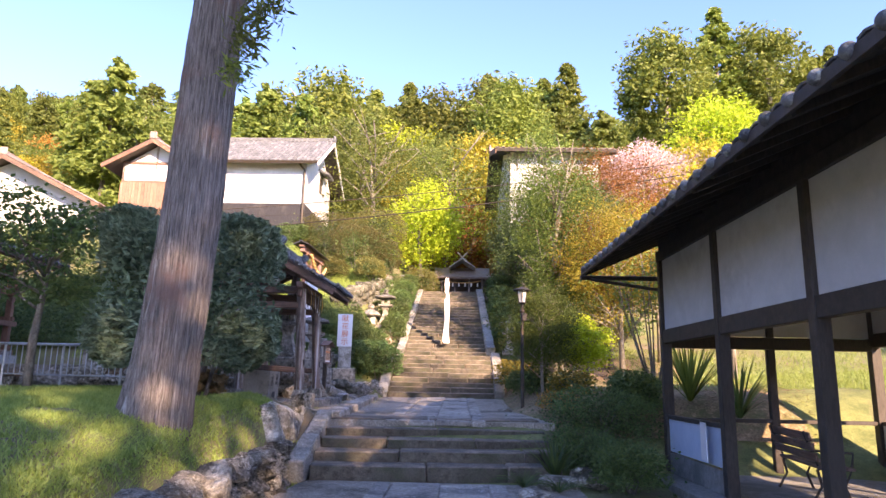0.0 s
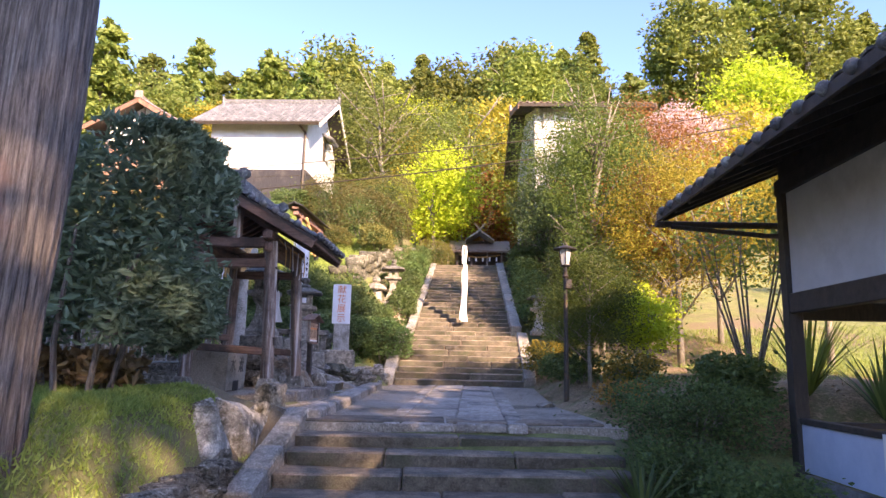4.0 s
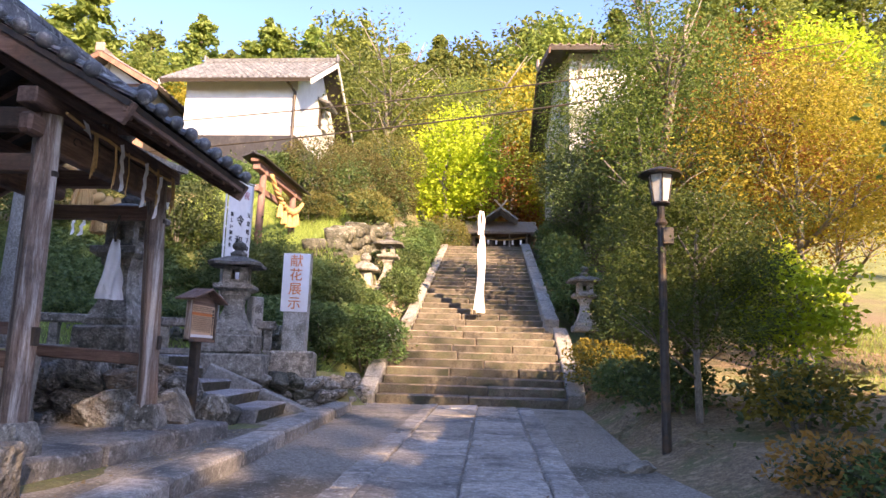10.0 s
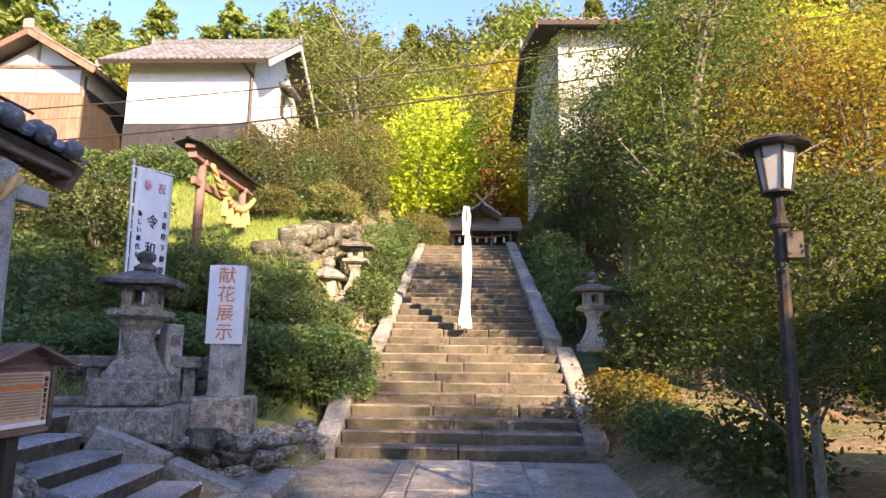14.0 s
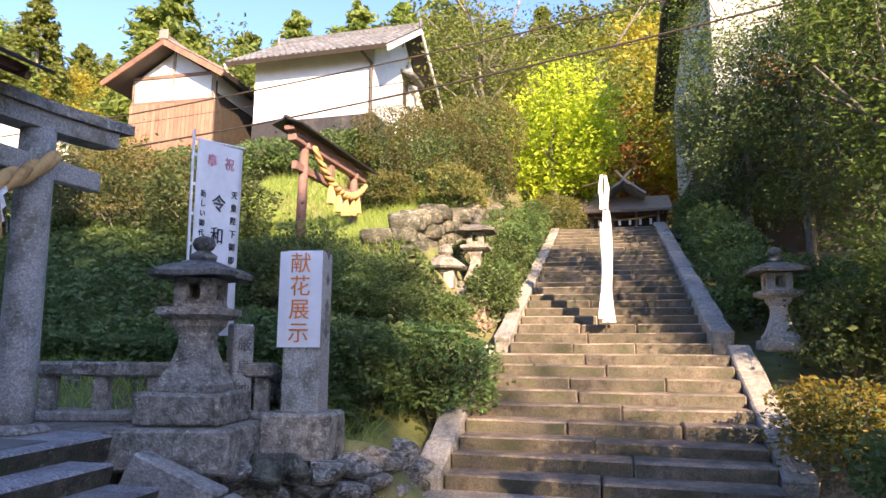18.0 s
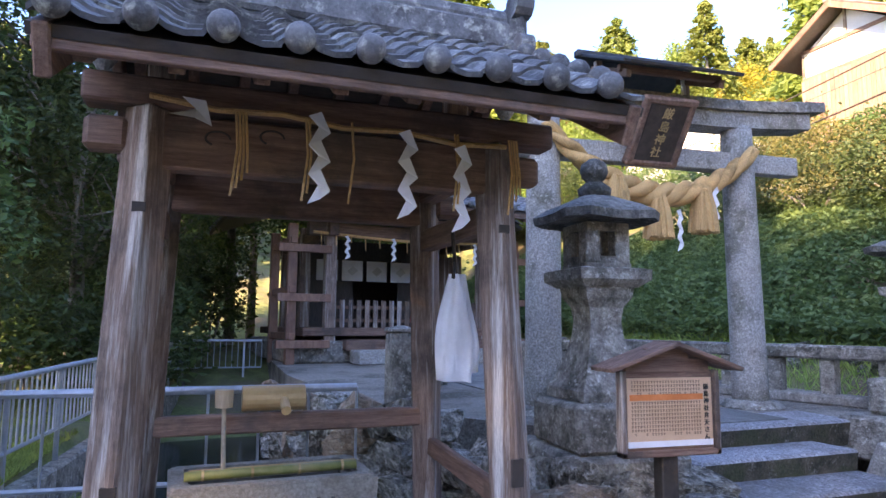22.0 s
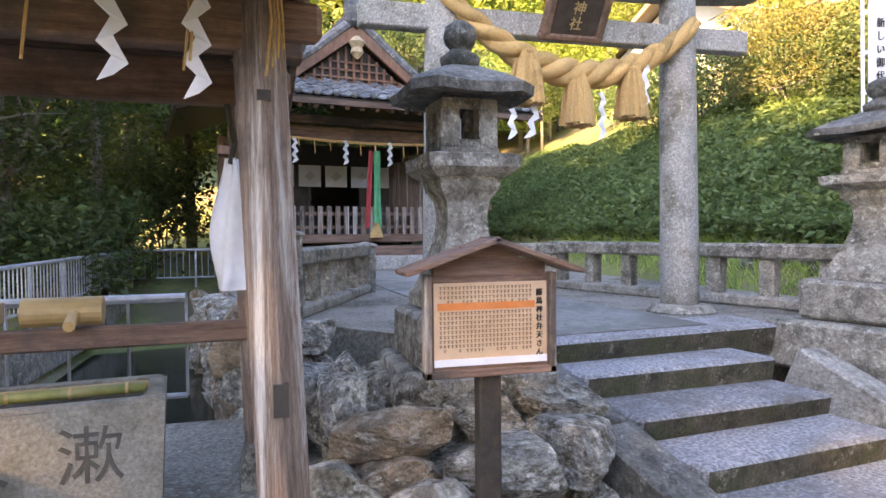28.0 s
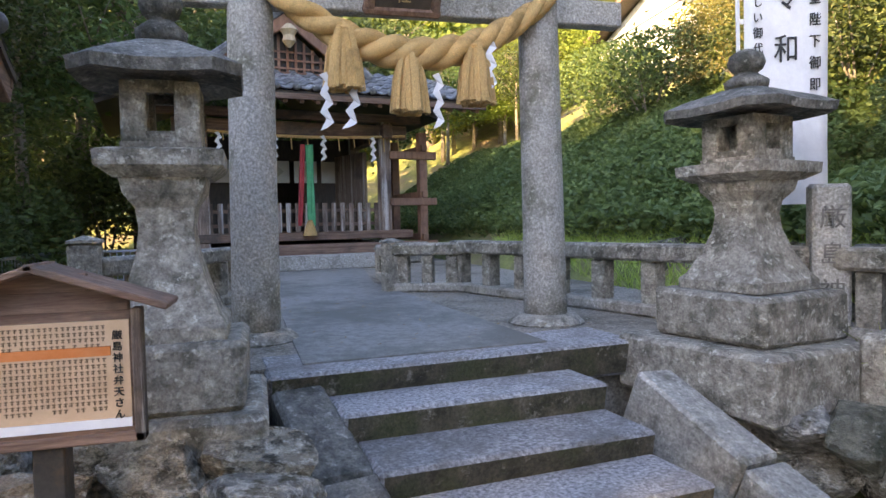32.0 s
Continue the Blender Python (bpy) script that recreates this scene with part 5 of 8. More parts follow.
# the skyline and the slope below it
frng = random.Random(21)
far = []
for i in range(330):
    v = frng.uniform(24, 78)
    u = frng.uniform(-62, 60)
    p = S(u, v)
    if -20 < u < -3 and v < 27:
        continue
    k = v + 0.12 * abs(u)
    r = frng.random()
    if k > 62:
        key = frng.choice(["cedar_a", "cedar_b", "cypress", "cedar_a", "round_dark"])
    elif k > 48:
        key = frng.choice(["cedar_b", "cypress", "broad_mid", "broad_gold", "round_dark", "broad_lime"])
    else:
        key = frng.choice(["broad_mid", "broad_mid", "broad_gold", "broad_rust", "broad_lime", "cypress", "broad_gold", "broad_mid"])
    far.append((key, p.x, p.y, frng.uniform(0.8, 1.15) * (1.3 if k > 54 and -17 < u < 16 else 0.72 if u < -28 else 0.9 if k > 58 and u > 18 else 1.0)))
NAMES = {"cedar_a": ("cedar_tree", "tall dark green cedar on the hillside"), "cedar_b": ("cedar_tree", "broad dark green cedar on the hillside"),
         "cypress": ("cypress_tree", "mid-green cypress on the hillside"), "round_dark": ("evergreen_tree", "round-headed dark evergreen on the hillside"),
         "broad_mid": ("broadleaf_tree", "fresh green broadleaf tree on the hillside"), "broad_lime": ("young_leaf_tree", "bright yellow-green tree in young leaf"),
         "broad_gold": ("golden_tree", "olive-gold tree in sunlit young leaf"), "broad_rust": ("russet_tree", "russet-leaved tree on the hillside"),
         "cherry": ("cherry_tree", "pale pink cherry tree in blossom")}
for key, x, y, k in far:
    plant(key, *NAMES[key], x, y, k, group="hillside trees")
# left slope behind the lawn
for i in range(60):
    x, y = frng.uniform(-75, -27), frng.uniform(-10, 45)
    key = frng.choice(["cedar_a", "cypress", "cedar_b", "broad_mid"])
    k = frng.uniform(0.8, 1.1)
    if y > 20 and x > -42:
        key, k = frng.choice(["broad_mid", "broad_gold", "broad_mid", "cypress"]), k * 0.55
    plant(key, *NAMES[key], x, y, k, group="hillside trees")
# the tall heads that break the skyline
for key, x, y, k in (("cypress", -32.4, 62.8, 1.4), ("cedar_b", -24.9, 66.2, 1.35), ("cypress", -29.4, 63.8, 1.2), ("cypress", -36.2, 60.4, 1.15),
                     ("cedar_b", -40.5, 58.0, 1.05), ("cypress", -27.4, 65.0, 1.25)):
    plant(key, *NAMES[key], x, y, k, group="hillside trees")
# singled-out trees
for x, y, k in ((-25.5, 20.8, 0.42), (-27.2, 21.9, 0.5), (-26.0, 22.8, 0.42), (-28.6, 23.0, 0.5), (-24.4, 21.6, 0.36), (-26.9, 20.1, 0.4), (-27.6, 18.9, 0.45), (-26.4, 22.3, 0.5), (-25.0, 23.2, 0.45), (-29.8, 22.4, 0.55), (-23.6, 20.3, 0.32), (-28.4, 20.6, 0.5), (-30.5, 21.2, 0.5)):
    plant("broad_mid", *NAMES["broad_mid"], x, y, k, group="hillside trees")
plant("cedar_a", *NAMES["cedar_a"], 24.6, 62, 1.2, z=22)
plant("round_dark", *NAMES["round_dark"], 29.5, 62, 1.1, z=22.5)
plant("round_dark", *NAMES["round_dark"], 18.6, 60, 1.15, z=20)
plant("round_dark", *NAMES["round_dark"], 2.5, 62, 1.05, z=17.5)
plant("broad_lime", *NAMES["broad_lime"], 19, 48, 1.1, z=13)
plant("cherry", *NAMES["cherry"], 11.5, 40, 0.85, z=10.4)
plant("cherry", *NAMES["cherry"], 14.0, 42, 0.85, z=11.0)
plant("broad_rust", *NAMES["broad_rust"], 6.5, 23.5, 0.5, z=3.3)
plant("broad_rust", *NAMES["broad_rust"], 8.5, 25.5, 0.55, z=4.0)
tree_kind("maple_lime", L_LIME, 5.6, (2.3, 2.3, 2.3), 0.17, 11000, 120, 31, 0.12, clump=0.2, hollow=0.35, limbs=10)
plant("maple_lime", "maple_tree", "bright yellow-green maple beside the top of the stairs", -2.7, 32.2, 1.02, z=5.5)
tree_kind("airy_green", L_MID, 9.5, (3.0, 3.0, 4.0), 0.16, 11000, 150, 32, 0.14, clump=0.18, hollow=0.3, limbs=14)
plant("airy_green", "broadleaf_tree", "airy light green tree with many pale stems", -6.2, 36.0, 1.1, z=6.2)
plant("airy_green", "broadleaf_tree", "airy light green tree with many pale stems", -2.0, 41.0, 1.15, z=6.5)
plant("broad_gold", *NAMES["broad_gold"], 1.0, 44.0, 1.2, z=8.0)

# ---- stone rail round the shrine court ----
def rail(name, label, a, b, n, z0=PZ, h=0.42):
    ob = thing(name, label, "stone rail", (a[0], a[1], z0), 0, "stone rails of the shrine court")
    a, b = Vector((0, 0, 0)), Vector((b[0] - a[0], b[1] - a[1], 0))
    d = b.normalized()
    ang = math.degrees(math.atan2(d.y, d.x))
    for i in range(n):
        p = a + (b - a) * (i / (n - 1))
        part("rail_post", B((p.x, p.y, h / 2), (0.13, 0.14, h), (0, 0, ang + rnd.uniform(-3, 3)), bevel=0.012, wear=0.006), LICHEN, ob)
    part("top_rail", beam(a - d * 0.12 + Vector((0, 0, h + 0.065)), b + d * 0.12 + Vector((0, 0, h + 0.065)), 0.22, 0.13, 0.02), LICHEN, ob)
    part("foot_rail", beam(a - d * 0.1 + Vector((0, 0, 0.05)), b + d * 0.1 + Vector((0, 0, 0.05)), 0.2, 0.1, 0.02), STONE, ob)
    return ob


rail("stone_rail", "lichened stone rail before the bank", (-6.9, 13.72), (-3.1, 15.02), 9)
rail("stone_rail", "short lichened stone rail beside the gate stone", (-7.15, 13.12), (-6.95, 13.62), 3, PZ, 0.40)
rail("stone_rail", "lichened stone rail on the pond side", (-5.15, 10.58), (-7.1, 11.38), 6)
rail("stone_rail", "short rail before the shrine front", (-7.45, 13.08), (-8.9, 13.18), 4, PZ, 0.34)
for x, y, h in ((-7.2, 13.0, 0.56), (-7.2, 11.45, 0.54), (-9.05, 13.2, 0.42), (-5.03, 10.53, 0.68)):
    g = thing("gate_stone", "squared lichened granite post at the end of a rail", "stone post", (x, y, PZ - 0.02), 10, "gate stones")
    part("shaft", B((0, 0, h / 2), (0.2, 0.2, h), bevel=0.02, wear=0.008), LICHEN, g)
    part("cap", lathe([(0.155, h), (0.15, h + 0.02), (0.02, h + 0.05)], 4), LICHEN, g)

# ---- inscribed pillar, sign post, banner ----
ip = thing("inscribed_pillar", "slim granite pillar carved with the shrine name", "stone pillar", (-3.29, 14.91, 0.60), 58)
part("shaft", B((0, 0, 0.56), (0.2, 0.18, 1.12), bevel=0.02, wear=0.006), GRANITE, ip)
column("厳島神社", 0.14, FAINT, ip, pose(0, -0.093, 0.6, 0, 0, 0), 1.5)
part("footing", B((0, 0, -0.1), (0.5, 0.45, 0.24), bevel=0.03), LICHEN, ip)

sp = thing("stone_sign_post", "granite post with a white board lettered in orange", "sign post", (-2.70, 15.12, 0.50), 12)
part("base_block", B((0, 0, 0.2), (0.66, 0.6, 0.42), bevel=0.03, wear=0.012), LICHEN, sp)
part("post", B((0, 0, 1.16), (0.36, 0.34, 1.52), bevel=0.015, wear=0.004), GRANITE, sp)
bd = part("white_board", B((-0.02, -0.19, 1.45), (0.41, 0.02, 0.90), bevel=0.004), PAPER, sp, "white board with four orange characters")
column("献花展示", 0.205, ORANGE, bd, pose(-0.02, -0.204, 1.45, 0, 0, 0), 1.06)
for i in range(4):
    part("carved_mark", B((0.181, 0.02, 1.15 + 0.25 * i), (0.004, 0.09, 0.09), (45, 0, 0)), FAINT, sp)


def cloth_strip(w, h, n=14, wave=0.02, gather=0.0, seed=1):
    """A hanging cloth, w wide and h long, thick enough to have an edge, with soft folds. Hangs down from z 0, faces -y."""
    bm = bmesh.new()
    rows = []
    for j in range(n + 1):
        t = j / n
        row = []
        for i in range(9):
            s = i / 8 - 0.5
            k = 1 - gather * (1 - t) ** 2
            y = wave * math.sin(s * 9 + t * 4 + seed) * (0.3 + t) + 0.5 * wave * math.sin(t * 7 + s * 3 + seed)
            row.append((s * w * k, y, -h * t))
        rows.append(row)
    f = [[bm.verts.new(p) for p in r] for r in rows]
    g = [[bm.verts.new((p[0], p[1] + 0.004, p[2])) for p in r] for r in rows]
    for j in range(n):
        for i in range(8):
            bm.faces.new((f[j][i], f[j + 1][i], f[j + 1][i + 1], f[j][i + 1]))
            bm.faces.new((g[j][i], g[j][i + 1], g[j + 1][i + 1], g[j + 1][i]))
    for j in range(n):
        bm.faces.new((f[j][0], g[j][0], g[j + 1][0], f[j + 1][0]))
        bm.faces.new((f[j][8], f[j + 1][8], g[j + 1][8], g[j][8]))
    return bm


bn = thing("banner", "tall white congratulatory banner on a white pole", "banner", (-3.78, 14.72, 0.7), 68)
bn.scale = (0.82, 1, 1)
part("pole", tube([(0, 0, 0), (-0.02, 0.05, 2.95)], 0.016, 8), PAPER, bn, "white banner pole")
part("cross_bar", tube([(-0.03, 0.05, 2.86), (0.68, 0.04, 2.89)], 0.011, 6), PAPER, bn)
sheet = part("banner_cloth", cloth_strip(0.62, 1.95, wave=0.006), CLOTH, bn, "white cloth with black and pink characters", True)
sheet.matrix_basis = pose(0.34, 0.03, 2.86)
for i in range(6):
    part("loop", B((0.005, 0.045, 2.7 - 0.3 * i), (0.05, 0.02, 0.03)), PAPER, bn)
column("令和", 0.19, BLACK, sheet, pose(0.0, -0.012, -0.80, 0, 0, 0), 1.75)
column("天皇陛下御即位", 0.088, BLACK, sheet, pose(0.21, -0.012, -0.92, 0, 0, 0), 1.55)
column("新しい御代を", 0.076, BLACK, sheet, pose(-0.21, -0.012, -0.80, 0, 0, 0), 1.3)
for x, ch in ((0.12, "祝"), (-0.12, "奉")):
    piece("character", text_mesh(ch, 0.14, PINK), sheet, pose(x, -0.012, -0.20, 90, 0, 0))

# white banner beside the stairs
fb = thing("banner", "white banner wound on a thin dark pole on the stairs", "banner", (-0.23, 19.84, 1.5), 30)
part("pole", tube([(0, 0, 0), (0.03, 0.0, 2.75)], 0.018, 8), IRON, fb)
part("cross_bar", tube([(0, 0, 2.62), (-0.28, 0.1, 2.55)], 0.012, 6), IRON, fb)
for i, (w, h, z, x) in enumerate(((0.2, 0.55, 2.72, 0.02), (0.26, 1.75, 2.15, 0.05), (0.16, 1.5, 1.95, -0.04))):
    o = part("banner_cloth", cloth_strip(w, h, wave=0.035, gather=0.4, seed=i), CLOTH, fb, "rumpled white cloth", True)
    o.matrix_basis = pose(x, -0.02 - 0.01 * i, z, 0, 0, 20 * i)

# ---- notice board ----
nb = thing("notice_board", "roofed wooden notice board on a dark post, telling of the shrine", "notice board", (-2.17, 11.165, 0.28), 90)
nb.scale = (0.87, 0.87, 0.87)
part("post", B((0, 0.03, 0.28), (0.095, 0.085, 1.08), bevel=0.006), IRON, nb, "dark iron post")
bk = part("back_board", B((0, 0, 0.985), (0.56, 0.035, 0.42), bevel=0.004), WOODX, nb)
for s in (-1, 1):
    part("frame_side", B((s * 0.275, -0.012, 0.985), (0.03, 0.06, 0.43), bevel=0.004), WOOD, bk)
part("frame_low", B((0, -0.012, 0.785), (0.58, 0.06, 0.03), bevel=0.004), WOODX, bk)
part("gable_board", B((0, 0.0, 1.225), (0.50, 0.03, 0.07), bevel=0.004), WOODX, nb)
part("gable_board", B((0, 0.0, 1.285), (0.26, 0.03, 0.06), bevel=0.004), WOODX, nb)
for s in (-1, 1):
    part("roof_board", B((s * 0.185, -0.01, 1.275), (0.42, 0.22, 0.022), (0, s * 19, 0), bevel=0.004), WOODX, nb)
sheet = part("notice_sheet", B((0, -0.021, 0.99), (0.50, 0.008, 0.345)), NOTICE, nb, "tan printed sheet in plastic")
part("stripe", B((-0.02, -0.0265, 1.065), (0.43, 0.003, 0.03)), ORANGE, sheet, "faded orange band")
part("lower_margin", B((0, -0.0262, 0.832), (0.50, 0.003, 0.03)), PAPER, sheet, "white lower margin")
column("厳島神社弁天さん", 0.032, BLACK, sheet, pose(0.215, -0.027, 0.985, 0, 0, 0), 1.14)
br = random.Random(3)
bm = bmesh.new()
for i in range(25):
    x = 0.175 - i * 0.0165
    for z0, n in ((1.15, 4), (1.045, 9)):
        for k in range(n - (br.random() < 0.3)):
            z = z0 - k * 0.0195
            box(bm, (x, -0.0265, z - 0.004), (0.0105, 0.002, 0.003))
            box(bm, (x + br.uniform(-0.002, 0.002), -0.0265, z - 0.011), (0.004 + br.random() * 0.006, 0.002, 0.003))
            box(bm, (x, -0.0265, z - 0.008), (0.003, 0.002, 0.013))
tagged(part("small_writing", bm, TEXTINK, sheet, "rows of small brown writing"), kind="stuff")


# ---- rough stone walls ----
ROCKS = [rock_mesh("rock", (1, 1, 1), i, ROCK, 3, 0.5) for i in range(10)]
MOSSY = [rock_mesh("rock", (1, 1, 1), 40 + i, MOSSROCK, 3, 0.6) for i in range(7)]
PALES = [rock_mesh("rock", (1, 1, 1), 40 + i, PALEROCK, 3, 0.5) for i in range(4)]
REDS = [rock_mesh("rock", (1, 1, 1), 20 + i, REDROCK, 3, 0.55) for i in range(4)]
SQUARED = [mesh_of("rock", B((0, 0, 0), (1, 1, 1), bevel=0.14, wear=0.07), MOSSROCK, True) for i in range(6)]


def rock_wall(name, label, line, base, top, size, pool=ROCKS, depth=0.3, seed=1, jitter=0.06, tilt=9):
    """Fitted rough stones in rows along a line of plan points; base(s) and top(s) give its height from start (0) to end (1)."""
    root = tagged(new(name), label, "stone wall", kind="structure")
    r = random.Random(seed)
    pts = [Vector(p) for p in line]
    lens = [(b - a).length for a, b in zip(pts, pts[1:])]
    total = sum(lens)

    def at(s):
        d = s * total
        for a, b, l in zip(pts, pts[1:], lens):
            if d <= l or b is pts[-1]:
                return a + (b - a) * min(1, d / l), (b - a).normalized()
            d -= l

    s = 0.0
    row = 0
    z_off = 0.0
    h = size * 0.7
    most = max(top(i / 10) - base(i / 10) for i in range(11))
    while z_off < most:
        s = -r.uniform(0, 0.5) * size / total
        while s < 1:
            w = size * r.uniform(0.7, 1.5)
            m = min(max(s + w / 2 / total, 0), 1)
            p, d = at(m)
            z = base(m) + z_off + h / 2
            hh = h * r.uniform(0.9, 1.3)
            if z + h * 0.1 < top(m):
                ang = math.degrees(math.atan2(d.y, d.x))
                n = Vector((-d.y, d.x))
                q = p + n * r.uniform(-jitter, jitter)
                m4 = pose(q.x, q.y, z + r.uniform(-0.03, 0.03), r.uniform(-tilt, tilt), r.uniform(-tilt, tilt), ang + r.uniform(-1.3, 1.3) * tilt)
                piece("stone", r.choice(pool), root, m4 @ Matrix.Diagonal((w * (1.12 if tilt > 4 else 0.98), depth * r.uniform(0.9, 1.3), hh * 1.15 if tilt > 4 else h, 1)))
            s += w / total
        z_off += h * 0.95
        row += 1
    return root


rock_wall("wall_lawn", "rough fieldstone edging of the lawn", [(-1.02, 1.2), (-1.12, 3.0), (-1.25, 4.9), (-1.5, 6.4)], lambda s: -0.80, lambda s: -0.25 + 0.05 * s, 0.22, seed=2)
rock_wall("wall_court_left", "rough boulder wall under the stone lantern", [(-2.5, 11.8), (-2.56, 11.2), (-2.75, 10.78), (-3.8, 10.62), (-5.2, 10.15), (-8.8, 9.6)], lambda s: 0.10 - 0.3 * s, lambda s: 0.60 + 0.25 * min(1, s * 3), 0.34, PALES * 2 + REDS[:3] + ROCKS[:4], seed=4)
rock_wall("wall_court_left_back", "rough boulder wall under the stone lantern", [(-2.8, 11.75), (-2.85, 11.1), (-3.6, 10.85)], lambda s: 0.35, lambda s: 0.78, 0.3, seed=14)
rock_wall("wall_court_right", "rough stone wall under the sign post", [(-3.15, 14.2), (-2.6, 14.5), (-2.15, 15.0), (-1.9, 15.9)], lambda s: 0.0, lambda s: 0.58 - 0.06 * s, 0.26, ROCKS[:5] + PALES + MOSSY[:2], seed=5)
rock_wall("wall_bank", "low dry-stone wall at the foot of the bank", [(-3.2, 15.75), (-5.5, 15.85), (-8.5, 16.05), (-13.0, 16.35)], lambda s: 0.72, lambda s: 1.28, 0.27, MOSSY, seed=6)
rock_wall("wall_revetment_front", "tall revetment of squared mossy stones", [(-4.4, 20.3), (-3.75, 20.4)], lambda s: 2.2, lambda s: 3.7 + 0.2 * s, 0.42, SQUARED, 0.5, 7, 0.03, 3)
rock_wall("wall_revetment_side", "tall revetment of squared mossy stones", [(-3.7, 20.4), (-3.5, 22.5), (-3.45, 26.0)], lambda s: 1.9 + 1.9 * s, lambda s: 3.9 + 1.3 * s, 0.42, SQUARED, 0.5, 8, 0.03, 3)
rock_wall("wall_pedestal", "reddish rough-stone pedestal under the stair lanterns", [(-3.5, 20.3), (-2.35, 20.25), (-2.15, 21.2)], lambda s: 1.3, lambda s: 2.33, 0.22, REDS + ROCKS[:1], seed=9)
slab_sheet("ledge_lanterns", [(-3.7, 20.25), (-2.25, 20.25), (-2.1, 21.9), (-3.7, 21.9)], 2.33, STONE, "stone ledge under the stair lanterns", 1.0)
for x, y, z, s, sd in ((-2.35, 6.62, -0.12, (0.9, 0.5, 0.6), 1), (-3.0, 6.5, -0.02, (0.7, 0.45, 0.44), 2), (-1.8, 8.45, 0.05, (0.42, 0.4, 0.6), 3), (-3.9, 3.3, 0.36, (0.34, 0.26, 0.24), 4),
                       (2.35, 6.3, -0.7, (0.6, 0.4, 0.35), 5), (2.0, 5.4, -0.72, (0.4, 0.3, 0.2), 6), (2.9, 6.7, -0.68, (0.5, 0.4, 0.3), 7), (1.78, 10.9, 0.05, (0.3, 0.22, 0.16), 8),
                       (-1.1, 3.0, -0.35, (0.55, 0.4, 0.45), 9), (-1.15, 2.0, -0.42, (0.6, 0.4, 0.4), 10), (-4.35, 8.35, 0.12, (0.5, 0.4, 0.35), 11), (-4.9, 8.2, 0.1, (0.9, 0.6, 0.3), 12),
                       (-2.28, 10.86, 0.3, (0.62, 0.5, 0.42), 13), (-2.68, 10.66, 0.3, (0.5, 0.42, 0.4), 14), (-2.12, 11.38, 0.28, (0.36, 0.34, 0.3), 15)):
    b = thing("boulder", "grey lichened boulder bedded in the ground", "boulder", (x, y, z), rnd.uniform(0, 360), "loose boulders")
    part("stone", rock_mesh("boulder", s, sd + 40, ROCK, 3, 0.3), None, b)

for x, y, z, size, turn, sd in ((-1.86, 6.85, -0.2, (0.5, 0.62, 0.78), 6, 71), (-1.80, 7.5, -0.12, (0.44, 0.8, 0.66), 3, 72), (-1.84, 8.1, -0.02, (0.36, 0.6, 0.5), -4, 73)):
    b = thing("boulder", "large boulder with white lichen edging the lawn", "boulder", (x, y, z), turn, "lawn boulders")
    part("stone", rock_mesh("boulder", size, sd, PALEROCK, 4, 0.8), None, b)
for x, y, z, size, turn, sd in ((-3.62, 7.95, 0.22, (0.95, 0.5, 0.22), -35, 75), (-3.2, 8.3, 0.16, (0.6, 0.4, 0.3), -30, 76), (-4.05, 7.62, 0.28, (0.4, 0.26, 0.2), -20, 77), (-4.75, 7.2, 0.32, (0.26, 0.2, 0.2), 0, 78), (-4.3, 7.5, 0.3, (0.2, 0.3, 0.16), 30, 79)):
    b = thing("boulder", "flat grey stone bedded in the grass by the channel", "boulder", (x, y, z), turn, "channel stones")
    part("stone", rock_mesh("boulder", size, sd, ROCK, 3, 0.55), None, b)
cb = thing("concrete_block", "tan concrete block at the corner of the channel", "concrete block", (-4.15, 8.2, 0.16), -8)
part("block", B((0, 0, 0), (0.55, 0.14, 0.34), bevel=0.012, wear=0.008), BASIN, cb)
ch = thing("metal_chute", "galvanised metal chute lying in the channel", "metal chute", (-3.3, 8.66, 0.14), 150)
for s_, c, t in (((0.9, 0.09, 0.006), (0, 0, 0), (0, -12, 0)), ((0.9, 0.006, 0.06), (0, 0.045, 0.03), (0, -12, 0)), ((0.9, 0.006, 0.06), (0, -0.045, 0.03), (0, -12, 0))):
    part("plate", B(c, s_, t), STEEL, ch)
pile = thing("leaf_pile", "heap of dry brown cedar twigs on the grass", "leaf pile", (-3.95, 7.32, 0.30))
pr = random.Random(44)
bm = bmesh.new()
for _ in range(260):
    a, d = pr.uniform(0, 6.28), 0.42 * pr.random() ** 0.6
    h = 0.16 * (1 - d / 0.45) * pr.random() + 0.01
    p = Vector((math.cos(a) * d * 1.3, math.sin(a) * d * 0.75, h))
    b2 = pr.uniform(0, 6.28)
    q = Vector((math.cos(b2), math.sin(b2), pr.uniform(-0.2, 0.3))) * pr.uniform(0.05, 0.14)
    tube([p - q, p + Vector((0, 0, 0.012)), p + q], [0.004, 0.008, 0.003], 4, bm)
tagged(part("twig_heap", bm, TWIG, pile), kind="stuff")

# stair lanterns
lantern("stone_lantern", "tall slender stone lantern on the ledge beside the stairs", (-2.60, 21.0, 2.33), 5, 0.74, ((0.36, 0.22), (0.28, 0.14)), slim=0.8)
l2 = thing("stone_lantern", "squat stone lantern with a broad roof and lattice window", "stone lantern", (-3.08, 20.62, 2.33), 5, "stone lanterns")
l2.scale = (0.95, 0.95, 0.9)
part("foot", lathe([(0.28, 0), (0.3, 0.1), (0.2, 0.16), (0.2, 0.22)], 6), LICHEN, l2)
fbx = part("fire_box", B((0, 0, 0.42), (0.4, 0.4, 0.4), bevel=0.02), GRANITE, l2)
# No hole is cut: a black plate gives the window its shade.
part("window", B((-0.05, -0.203, 0.42), (0.13, 0.01, 0.2)), BLACK, fbx, "window opening, its shade a flat black plate")
